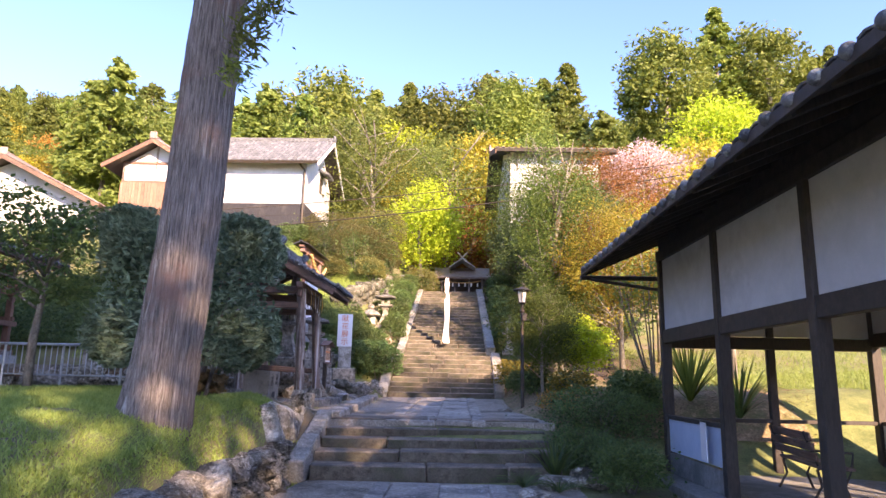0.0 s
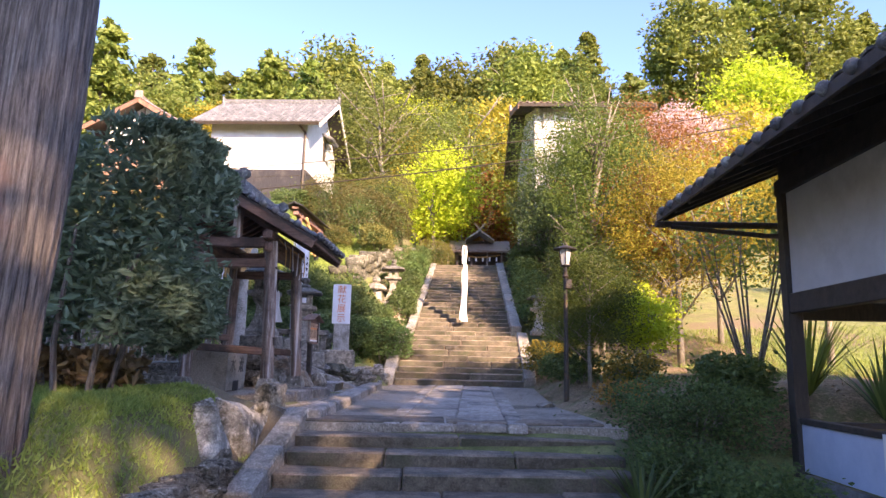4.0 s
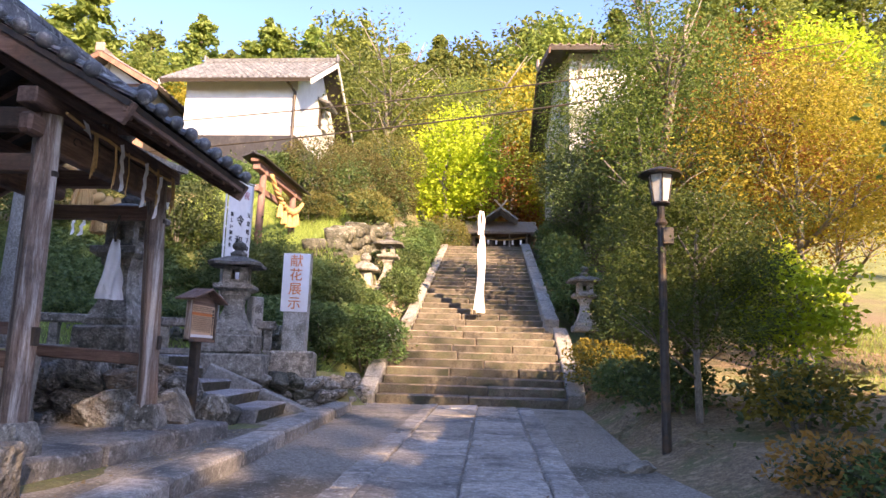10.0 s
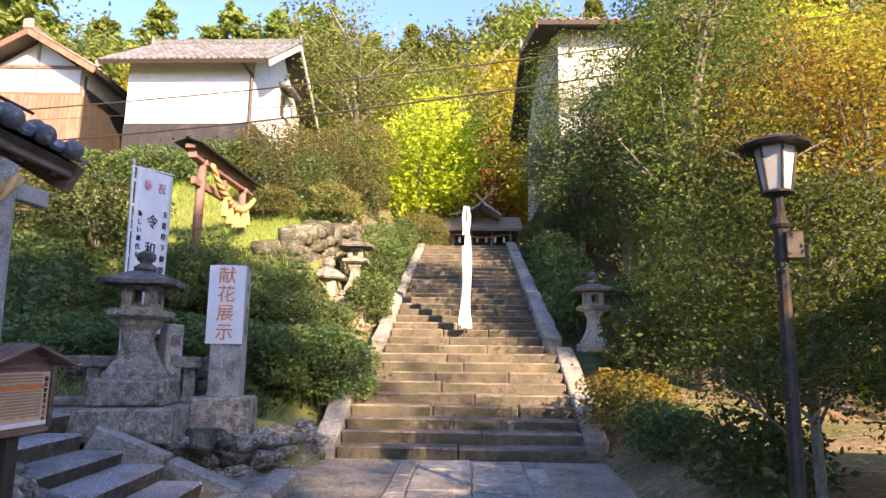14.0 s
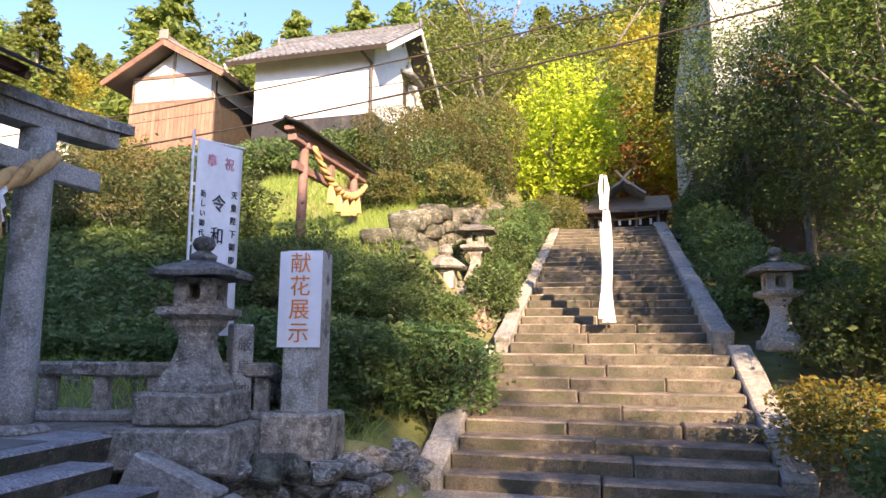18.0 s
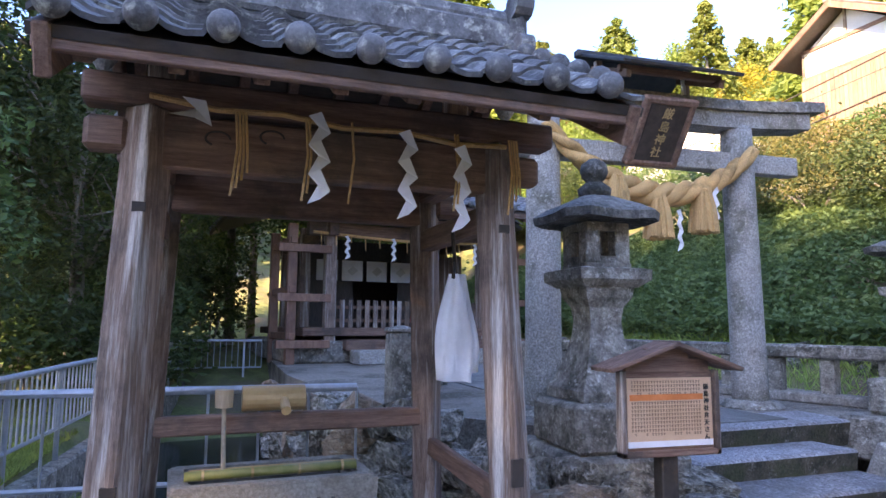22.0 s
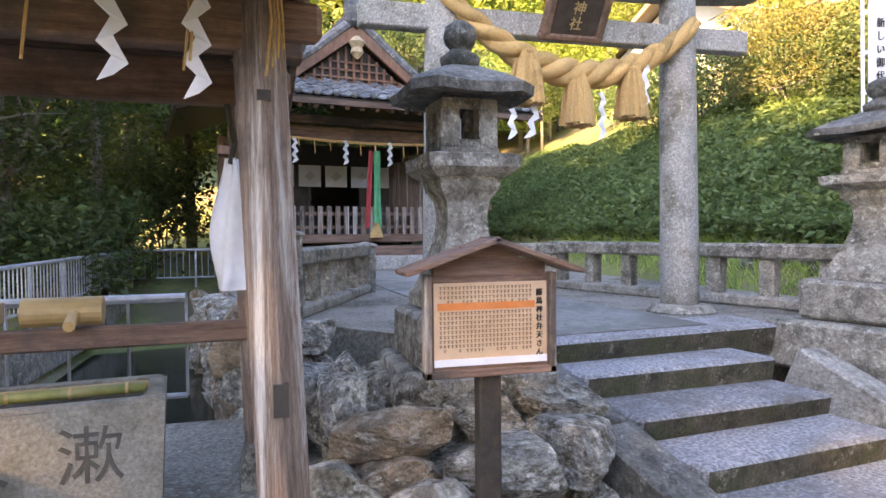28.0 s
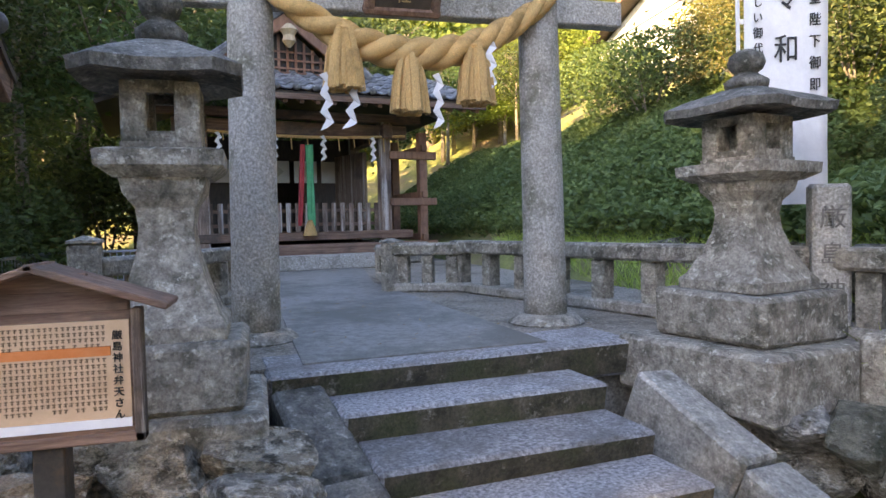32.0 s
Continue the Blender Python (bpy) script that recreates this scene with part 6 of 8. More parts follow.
part("roof", lathe([(0.42, 0.62), (0.46, 0.66), (0.36, 0.76), (0.18, 0.86), (0.12, 0.9)], 6), LICHEN, l2)
part("jewel", lathe([(0.1, 0.9), (0.15, 0.96), (0.13, 1.06), (0.02, 1.14)], 12), LICHEN, l2)
l3 = lantern("stone_lantern", "pale stone lantern half hidden in the shrubs by the stairs", (2.03, 19.0, 1.48), 5, 0.72, ((0.25, 0.14),), slim=0.8, mat_=GRANITE)

# ---- red torii on the bank ----
RT = thing("red_torii", "faded red wooden torii with dark sheet roof and straw rope", "torii", (-5.35, 20.43, 3.55), 92)
RT.scale = (0.82, 0.82, 0.82)
for s in (-1, 1):
    part("pillar", tube([(s * 1.36, 0, -0.4), (s * 1.30, 0, 1.95)], [0.11, 0.095], 14), FADED, RT, smooth=True)
    part("collar", lathe([(0.12, 1.72), (0.13, 1.76), (0.13, 1.84), (0.12, 1.86)], 14, at=(s * 1.30, 0, 0)), FADED, RT)
    part("wedge", B((s * 1.53, 0, 1.32), (0.14, 0.06, 0.05), bevel=0.004), FADED, RT)
part("tie_beam", B((0, 0, 1.26), (3.5, 0.11, 0.18), bevel=0.01), FADED, RT)
part("strut", B((0, 0, 1.53), (0.17, 0.12, 0.36), bevel=0.01), FADED, RT)
part("lintel", B((0, 0, 1.85), (3.75, 0.2, 0.2), bevel=0.012), FADED, RT)
part("top_lintel", B((0, 0, 1.99), (4.0, 0.24, 0.10), bevel=0.012), FADED, RT)
for s in (-1, 1):
    part("roof_slope", B((0, s * 0.16, 2.095), (4.3, 0.36, 0.045), (-s * 20, 0, 0), bevel=0.006), COPPER, RT, "dark sheet roof")
part("ridge", B((0, 0, 2.165), (4.36, 0.1, 0.06), bevel=0.01), COPPER, RT, "dark ridge cap")
RM = pose(-5.35, 20.43, 3.55, 0, 0, 92) @ Matrix.Diagonal((0.82, 0.82, 0.82, 1))
ra, rb = RM @ Vector((-1.42, -0.3, 1.70)), RM @ Vector((1.40, -0.3, 1.55))
rope2, at2 = strand_rope(ra, rb, 0.5, 0.045, 0.08, 5, "straw_rope", "straw rope sagging under the red torii", n=44)
t0 = tassel(0.34, 0.075)
t0.matrix_basis = pose(*(at2(0.30) - Vector((0, 0, 0.06))))
for q in (0.44, 0.58, 0.72, 0.82):
    copy_thing(t0, pose(*(at2(q) - Vector((0, 0, 0.06))), 0, 0, 60 * q))
sh2 = shide(0.26, 0.04)
sh2.matrix_basis = pose(*(at2(0.37) - Vector((0, 0, 0.08))), 0, 0, 90)
copy_thing(sh2, pose(*(at2(0.5) - Vector((0, 0, 0.08))), 0, 0, 90))

# ---- shrine at the back of the court ----
SH = thing("small_shrine", "old dark wooden shrine with a tiled hip-and-gable roof and picket fence", "shrine", (-12.84, 12.04, PZ), 100.4)
SH.scale = (1.43, 1.3, 1.25)
# local: x along the front (to -y of the world is +x turned), -y towards the torii
part("stone_base", B((0, 0.9, 0.16), (3.4, 3.4, 0.32), bevel=0.03), LICHEN, SH)
part("step", B((0, -1.15, 0.10), (1.9, 0.4, 0.2), bevel=0.02), GRANITE, SH)
part("step", B((0, -0.85, 0.26), (2.0, 0.3, 0.16), bevel=0.02), WOODX, SH)
part("floor", B((0, 0.9, 0.45), (3.0, 3.2, 0.12), bevel=0.01), WOODX, SH)
for x in (-1.14, 1.14):
    for y in (-0.6, 0.9, 2.3):
        part("post", B((x, y, 1.25), (0.15, 0.15, 1.9), bevel=0.01), WOOD, SH)
part("head_beam", B((0, -0.6, 1.98), (2.9, 0.13, 0.2), bevel=0.01), WOODX, SH)
part("head_beam", B((0, -0.6, 2.18), (3.3, 0.16, 0.12), bevel=0.01), WOODX, SH)
for s in (-1, 1):
    part("side_beam", B((s * 1.14, 0.9, 1.98), (0.13, 3.4, 0.2), bevel=0.01), WOODY, SH)
part("back_wall", B((0, 2.2, 1.2), (2.3, 0.06, 1.7)), DARKWOOD, SH)
part("inner_wall", B((-0.75, 0.95, 1.2), (0.75, 0.05, 1.7)), DARKWOOD, SH)
part("inner_wall", B((0.75, 0.95, 1.2), (0.75, 0.05, 1.7)), DARKWOOD, SH)
part("inner_lintel", B((0, 0.95, 1.85), (2.3, 0.06, 0.35)), DARKWOOD, SH)
for s in (-1, 1):
    part("side_wall", B((s * 1.1, 1.7, 1.2), (0.05, 1.6, 1.7)), DARKWOOD, SH)
part("pale_door", B((0.95, 0.4, 1.1), (0.05, 0.9, 1.3), (0, 0, 12)), WOOD, SH, "weathered side panel")
for i in range(5):
    part("curtain_panel", B((-0.8 + 0.4 * i, 0.88, 1.50), (0.33, 0.02, 0.36)), PAPER if i in (1, 2, 3) else CREAM, SH, "white curtain with a faded crest")
    part("crest", B((-0.8 + 0.4 * i, 0.866, 1.50), (0.11, 0.006, 0.13), (0, 45, 0)), CREAM, SH)
for i in range(19):
    x = -1.05 + 2.1 * i / 18
    bm = B((x, -0.5, 0.72), (0.06, 0.025, 0.42))
    part("picket", bm, WOOD, SH)
for z in (0.62, 0.82):
    part("fence_rail", B((0, -0.48, z), (2.15, 0.03, 0.05)), WOODX, SH)
# roof
EH, EYF = 2.32, -1.45
HW, RH = 2.25, 3.9
deckf = part("front_roof", B((0, -0.55, 2.66), (2 * HW, 2.0, 0.06), (21, 0, 0)), DARKWOOD, SH)
ang = radians(21)
tiled_slope(deckf, (-HW, -0.55 - 1.0 * math.cos(ang), 2.66 - 1.0 * math.sin(ang) + 0.06), (1, 0, 0), (0, math.cos(ang), math.sin(ang)), 2 * HW, 2.0, 20, 7, TILE, cap_mesh(0.05, TILE))
for i in range(24):
    x = -HW + 0.1 + (2 * HW - 0.2) * i / 23
    part("rafter", beam((x, -1.44, 2.22), (x, 0.2, 2.86), 0.05, 0.06, 0), WOODY, SH)
part("eave_board", B((0, -1.47, 2.27), (2 * HW, 0.05, 0.07)), WOODX, SH)
for s in (-1, 1):
    deck = part("side_roof", B((s * 1.55, 1.85, 2.68), (1.56, 3.5, 0.06), (0, s * 24, 0)), DARKWOOD, SH)
    up = Vector((-s * math.cos(radians(24)), 0, math.sin(radians(24))))
    o = Vector((s * 1.55, 0, 2.75)) - up * 0.77
    tiled_slope(deck, (o.x, 0.1 if s > 0 else 3.6, o.z), (0, s, 0), up, 3.5, 1.55, 12, 5, TILE)
    deck = part("gable_roof", B((s * 0.53, 1.7, 3.27), (1.42, 3.8, 0.06), (0, s * 42, 0)), DARKWOOD, SH)
    up = Vector((-s * math.cos(radians(42)), 0, math.sin(radians(42))))
    o = Vector((s * 0.53, 0, 3.34)) - up * 0.70
    tiled_slope(deck, (o.x, -0.22 if s > 0 else 3.6, o.z), (0, s, 0), up, 3.8, 1.40, 13, 6, TILE)
    part("barge_board", beam((s * 1.0, -0.24, 2.80), (0, -0.24, 3.66), 0.06, 0.15, 0.01), REDWOOD, SH, "red-brown gable board")
    part("barge_tiles", tube([(s * 1.10, -0.24, 2.86), (s * 0.55, -0.24, 3.34), (0, -0.24, 3.86)], 0.07, 8), TILE, SH)
bm = bmesh.new()
f = [bm.verts.new(p) for p in ((-0.78, -0.1, 2.84), (0.78, -0.1, 2.84), (0, -0.1, 3.56))]
g = [bm.verts.new(p) for p in ((-0.78, 0.0, 2.84), (0.78, 0.0, 2.84), (0, 0.0, 3.56))]
bm.faces.new(f)
bm.faces.new(g[::-1])
for i in range(3):
    bm.faces.new((f[i], g[i], g[(i + 1) % 3], f[(i + 1) % 3]))
part("gable_panel", bm, DARKWOOD, SH, "dark gable panel behind the lattice")
for i in range(13):
    x = -0.66 + 1.32 * i / 12
    top_z = 3.54 - abs(x) / 0.78 * 0.70
    part("gable_slat", B((x, -0.13, (2.86 + top_z) / 2), (0.03, 0.03, max(0.05, top_z - 2.86))), REDWOOD, SH)
for k, z in enumerate((2.95, 3.07, 3.19)):
    part("gable_lattice_bar", B((0, -0.145, z), (1.24 - 0.26 * k, 0.02, 0.025)), REDWOOD, SH)
part("gable_sill", B((0, -0.14, 2.86), (1.5, 0.08, 0.06), bevel=0.006), REDWOOD, SH)
part("gable_pendant", lathe([(0.02, -0.24), (0.09, -0.15), (0.07, -0.07), (0.12, 0.01), (0.04, 0.10)], 10, at=(0, -0.29, 3.46)), PALEWOOD, SH, "carved gable pendant")
part("ridge", B((0, 1.65, 3.86), (0.22, 3.8, 0.24), bevel=0.03), TILE, SH)
part("ridge_end", B((0, -0.28, 3.92), (0.34, 0.14, 0.40), bevel=0.06), TILE, SH)
# rope of the bell, cords and papers under the eave
br_ = part("bell_rope_green", cloth_strip(0.09, 1.15, wave=0.015, seed=3), GREEN, SH, "green cloth of the bell rope", True)
br_.matrix_basis = pose(0.12, -0.75, 1.75)
br_ = part("bell_rope_red", cloth_strip(0.06, 1.15, wave=0.015, seed=5), RED, SH, "red cloth of the bell rope", True)
br_.matrix_basis = pose(0.04, -0.74, 1.75, 0, 3, 0)
part("bell_rope_end", lathe([(0.03, 0.0), (0.06, -0.1), (0.09, -0.22)], 10, at=(0.1, -0.75, 0.68)), STRAW, SH)
pts = [(-1.4 + 2.8 * i / 10, -0.72, 1.92 - 0.06 * math.sin(math.pi * i / 10)) for i in range(11)]
part("cord", tube(pts, 0.022, 6), STRAW, SH, "straw cord under the eave")
for i in range(14):
    x = -1.3 + 2.6 * i / 13
    part("straw_strand", tube([(x, -0.72, 1.88), (x + 0.01, -0.72, 1.68 + 0.05 * (i % 3))], 0.008, 5), STRAW, SH)
for x in (-0.95, -0.3, 0.3, 0.95):
    q = copy_thing(sh, pose(-12.84, 12.04, PZ, 0, 0, 100.4) @ Matrix.Diagonal((1.43, 1.3, 1.25, 1)) @ pose(x, -0.75, 1.88))
# timber frames either side
for s, x0, y0 in ((1, -11.31, 9.86), (-1, -12.48, 14.54)):
    tf = thing("timber_frame", "red-brown timber buttress frame with short crossbars beside the shrine", "timber frame", (x0, y0, PZ - 0.05), 100.4, "timber frames")
    part("upright", B((0, 0, 1.27), (0.16, 0.16, 2.54), bevel=0.008), REDWOOD, tf)
    part("upright", B((0, 1.5, 1.27), (0.16, 0.16, 2.54), bevel=0.008), REDWOOD, tf)
    for z in (0.40, 1.22, 2.10):
        part("crossbar", B((s * 0.22, -0.06, z), (0.95, 0.13, 0.14), bevel=0.006), REDWOOD, tf)
        part("crossbar", B((0, 0.75, z + 0.14), (0.11, 1.8, 0.12), bevel=0.006), REDWOOD, tf)

# ---- things in the wash-basin pavilion ----
bs = thing("stone_basin", "pale granite water basin carved with two large characters", "water basin", (-2.99, 9.46, 0.24), 97)
# local: x along the front (towards +y of the world), -y towards the path
bm = bmesh.new()
W0, W1, D0, D1, HH = 0.95, 0.90, 0.52, 0.48, 0.56
outer = [[bm.verts.new((sx * w / 2, sy * d / 2, z)) for sx, sy in ((-1, -1), (1, -1), (1, 1), (-1, 1))] for w, d, z in ((W1, D1, 0), (W0, D0, HH))]
inner = [[bm.verts.new((sx * (W0 / 2 - 0.09), sy * (D0 / 2 - 0.09), z)) for sx, sy in ((-1, -1), (1, -1), (1, 1), (-1, 1))] for z in (HH, HH - 0.3)]
for i in range(4):
    j = (i + 1) % 4
    bm.faces.new((outer[0][i], outer[0][j], outer[1][j], outer[1][i]))
    bm.faces.new((outer[1][i], outer[1][j], inner[0][j], inner[0][i]))
    bm.faces.new((inner[0][i], inner[0][j], inner[1][j], inner[1][i]))
bm.faces.new(outer[0][::-1])
bm.faces.new(inner[1])
bmesh.ops.bevel(bm, geom=[e for e in bm.edges if all(v.co.z > HH - 0.01 for v in e.verts)], offset=0.015, segments=2, affect="EDGES")
part("trough", bm, BASIN, bs)
# Flat black plate in place of a hollow, its shade as colour.
part("drain_arch", B((0, -D1 / 2 - 0.001, 0.06), (0.26, 0.012, 0.14), bevel=0.004), BLACK, bs, "arched opening at the foot, its shade a flat black plate")
part("water", B((0, 0, HH - 0.07), (W0 - 0.19, D0 - 0.19, 0.01)), WATER, bs, "still water")
for x, ch in ((-0.2, "水"), (0.2, "漱")):
    piece("character", text_mesh(ch, 0.25, CARVED), bs, pose(x, -D0 / 2 + 0.006, 0.34, 92, 0, 0))
gb = thing("bamboo_rest", "green bamboo pole laid along the basin rim", "bamboo pole", (-2.86, 9.47, 0.825), 97)
part("pole", tube([(-0.40, 0, 0), (0.40, 0, 0)], 0.022, 10), GREENBAMBOO, gb, smooth=True)
part("pole", tube([(-0.38, 0.05, 0.0), (0.41, 0.05, 0.0)], 0.018, 10), BAMBOO, gb, smooth=True)
for x in (-0.32, -0.1, 0.12, 0.33):
    part("node", tube([(x - 0.006, 0, 0), (x + 0.006, 0, 0)], 0.025, 10), BAMBOO, gb)
ld = thing("ladle", "wooden water ladle standing on the bamboo against the rail", "ladle", (-2.85, 9.24, 0.83), 94.5)
part("handle", tube([(0, 0, 0), (0.0, 0.30, 0.28)], 0.011, 8), PALEWOOD, ld)
cup = part("cup", lathe([(0.045, 0), (0.048, 0.09)], 14, at=(0, 0.30, 0.26)), PALEWOOD, ld)
spt = thing("bamboo_spout", "thick golden bamboo spout lying on the rail", "bamboo spout", (-3.27, 9.465, 1.12), 94.5)
part("barrel", tube([(-0.165, 0, 0), (0.165, 0, 0)], 0.068, 18), BAMBOO, spt, smooth=False)
part("nozzle", tube([(0.05, -0.06, -0.01), (0.05, -0.17, -0.05)], 0.026, 10), BAMBOO, spt)
tw = thing("towel", "white cotton towel hung from an iron hook on the beam", "towel", (-2.49, 10.25, 1.76), 60)
cl = part("cloth", cloth_strip(0.19, 0.50, 14, 0.03, 0.75, 2), CLOTH, tw, smooth=True)
cl2 = part("cloth", cloth_strip(0.16, 0.46, 14, 0.03, 0.75, 4), CLOTH, tw, smooth=True)
cl2.matrix_basis = pose(0.03, 0.035, 0.0, 0, 0, 30)
part("hook", tube([(0, 0, -0.02), (0, 0.03, 0.06), (0, 0.0, 0.14), (0, -0.02, 0.2)], 0.01, 6), IRON, tw)
# cord with papers and straw across the front
M = pose(-2.685, 9.62, 0.22, 0, 0, 4.3)
cord = thing("shrine_rope", "thin straw cord along the front beam of the pavilion", "cord", (-2.685, 9.62, 0.22), 4.3)
pts = [(0.60, -0.70 + 1.42 * i / 12, 2.12 - 0.05 * (i / 12) - 0.02 * math.sin(math.pi * i / 12 * 3) ** 2) for i in range(13)]
part("cord", tube(pts, 0.011, 6), STRAW, cord)
for y, n in ((-0.40, 4), (-0.14, 2), (0.04, 1), (0.48, 2), (0.73, 4)):
    for k in range(n):
        dx = 0.012 * k
        part("straw_end", tube([(0.605, y + dx, 2.10), (0.615, y + dx + 0.01, 1.95), (0.615, y + 1.6 * dx - 0.01, 1.77 + 0.03 * k)], 0.005, 5), STRAW, cord)
for y, z, lean in ((-0.09, 2.11, -4), (0.27, 2.08, 2), (0.51, 2.04, 5)):
    copy_thing(sh, M @ pose(0.63, y, z, lean, 0, 90))
scrap = shide(0.09, 0.075, 1)
scrap.matrix_basis = M @ pose(0.63, -0.52, 2.10, -20, 25, 90)

# ---- steel fence along the channel ----
def fence(name, label, a, b, z0, z1, h=0.62, gap=0.11, top=0.024, slope=True):
    ob = thing(name, label, "fence", (a[0], a[1], z0), 0, "steel fences")
    a3, b3 = Vector((0, 0, 0)), Vector((b[0] - a[0], b[1] - a[1], z1 - z0))
    part("top_rail", tube([a3 + Vector((0, 0, h)), b3 + Vector((0, 0, h))], top, 8), STEEL, ob)
    part("low_rail", tube([a3 + Vector((0, 0, 0.1)), b3 + Vector((0, 0, 0.1))], 0.016, 6), STEEL, ob)
    n = max(2, int((b3 - a3).length / gap))
    for i in range(n + 1):
        p = a3 + (b3 - a3) * (i / n)
        if i % 10 == 0:
            part("post", tube([p + Vector((0, 0, -0.25)), p + Vector((0, 0, h))], 0.022, 6), STEEL, ob)
        else:
            part("bar", tube([p + Vector((0, 0, 0.1)), p + Vector((0, 0, h))], 0.009, 5), STEEL, ob)
    return ob


fence("steel_fence", "grey galvanised steel fence behind the basin", (-3.70, 7.68), (-3.58, 9.96), 0.50, 0.52, gap=0.28)
fence("steel_fence", "grey galvanised steel fence running back along the channel", (-3.72, 7.66), (-13.0, 7.95), 0.50, 0.55)
fence("steel_fence", "grey galvanised steel fence across the channel end", (-13.0, 7.95), (-13.0, 9.4), 0.55, 0.55)
slab_sheet("wall_channel", [(-4.0, 7.85), (-14, 8.1), (-14, 9.7), (-9, 10.0), (-4.6, 10.4)], -0.22, WATER, "dark shallow channel beside the court", 0.3)
kerb("kerb_channel", "cement edge of the channel", (-3.78, 7.7, 0.28), (-13.0, 7.97, 0.35), 0.16, 0.06, 5, LICHEN, 0.5)

# ---- path lamp ----
lp = thing("path_lamp", "dark iron lantern-style lamp on a slim post", "lamp post", (2.15, 11.68, G(2.15, 11.68)), 0)
H_ = 2.74 - G(2.15, 11.68)
part("post", tube([(0, 0, -0.1), (0, 0, H_ - 0.35)], [0.045, 0.035], 10), IRON, lp)
part("collar", lathe([(0.05, 0), (0.06, 0.02), (0.04, 0.06)], 12, at=(0, 0, H_ - 0.55)), IRON, lp)
head = part("lamp_glass", lathe([(0.075, 0), (0.115, 0.26)], 6, at=(0, 0, H_ - 0.32)), FROST, lp, "frosted six-sided glass, unlit")
for k in range(6):
    a = 2 * math.pi * (k + 0.5) / 6
    part("glazing_bar", tube([(math.cos(a) * 0.08, math.sin(a) * 0.08, H_ - 0.33), (math.cos(a) * 0.12, math.sin(a) * 0.12, H_ - 0.05)], 0.008, 5), IRON, head)
part("base_ring", lathe([(0.05, 0), (0.09, 0.02), (0.085, 0.035)], 12, at=(0, 0, H_ - 0.36)), IRON, lp)
part("hood", lathe([(0.2, 0.0), (0.21, 0.015), (0.14, 0.05), (0.08, 0.07), (0.03, 0.09)], 12, at=(0, 0, H_ - 0.06)), IRON, lp, "broad dark hood")
part("switch_box", B((0.05, -0.03, H_ - 0.66), (0.1, 0.09, 0.16), bevel=0.006), IRON, lp)

# ---- benches in the hall ----
def bench(at, turn):
    ob = thing("park_bench", "weathered wooden bench with curved iron ends", "bench", at, turn, "benches in the hall")
    for i in range(4):
        part("seat_slat", B((0, 0.08 + 0.1 * i, 0.42), (1.5, 0.085, 0.03), bevel=0.004), WOODX, ob)
    for i in range(3):
        part("back_slat", B((0, 0.46 + 0.03 * i, 0.55 + 0.12 * i), (1.5, 0.03, 0.1), (-12, 0, 0), bevel=0.004), WOODX, ob)
    for x in (-0.62, 0.62):
        part("iron_end", tube([(x, 0.05, 0), (x, 0.12, 0.2), (x, 0.03, 0.4), (x, 0.4, 0.4), (x, 0.55, 0.85)], 0.018, 6), IRON, ob)
        part("iron_leg", tube([(x, 0.5, 0), (x, 0.38, 0.2), (x, 0.42, 0.4)], 0.018, 6), IRON, ob)
        part("arm_rest", tube([(x, 0.03, 0.4), (x, 0.0, 0.6), (x, 0.45, 0.62)], 0.018, 6), IRON, ob)
    return ob


q = HP + HD * 1.9 + HN * 1.5
bench((q.x, q.y, -0.71), 85)
q = HP + HD * 4.4 + HN * 2.2
bench((q.x, q.y, -0.71), 85)
pst = thing("poster", "white poster with blue shapes pinned to the low panel", "poster", HP + HD * 1.75 + Vector((-0.12, 0, 0.55)), 85)
pb = part("sheet", B((0, 0, 0.1), (0.34, 0.012, 0.5)), PAPER, pst)
for x, z, w, h in ((-0.07, 0.22, 0.1, 0.12), (0.08, 0.05, 0.08, 0.14), (-0.06, -0.05, 0.1, 0.1), (0.07, 0.25, 0.06, 0.06)):
    part("blue_shape", B((x, -0.008, z), (w, 0.004, h)), SKYBLUE, pb)

# ---- overhead wires ----
for z0, bow, rise, thick in ((6.55, 0.0028, 0.078, 0.022), (7.40, 0.0022, 0.070, 0.018), (7.05, 0.0010, 0.035, 0.008)):
    wr = thing("overhead_wire", "thin black wire slung over the bank", "wire", (-9.0, 22.0, z0))
    pts = [(x, 0.02 * x, rise * x + bow * x * x) for x in np.linspace(-16, 18, 20)]
    part("wire", tube(pts, thick, 6), IRON, wr)

# ---- near plants ----
def shell_points(rng, n, half, power=0.5, thick=0.22, lump=0.12, low=-1.0):
    """Points near the surface of a rounded, uneven block."""
    d = rng.normal(size=(n * 2, 3))
    d /= np.linalg.norm(d, axis=1)[:, None]
    d = d[d[:, 2] > low][:n]
    q = np.sign(d) * np.abs(d) ** power
    q /= np.maximum(np.linalg.norm(q, axis=1), 1e-6)[:, None] ** 0.0
    l = np.array([noise.noise(Vector(p) * 2.6) for p in d])
    k = 1 + lump * l - thick * rng.uniform(0, 1, len(d)) ** 2
    return q * k[:, None] * np.array(half)


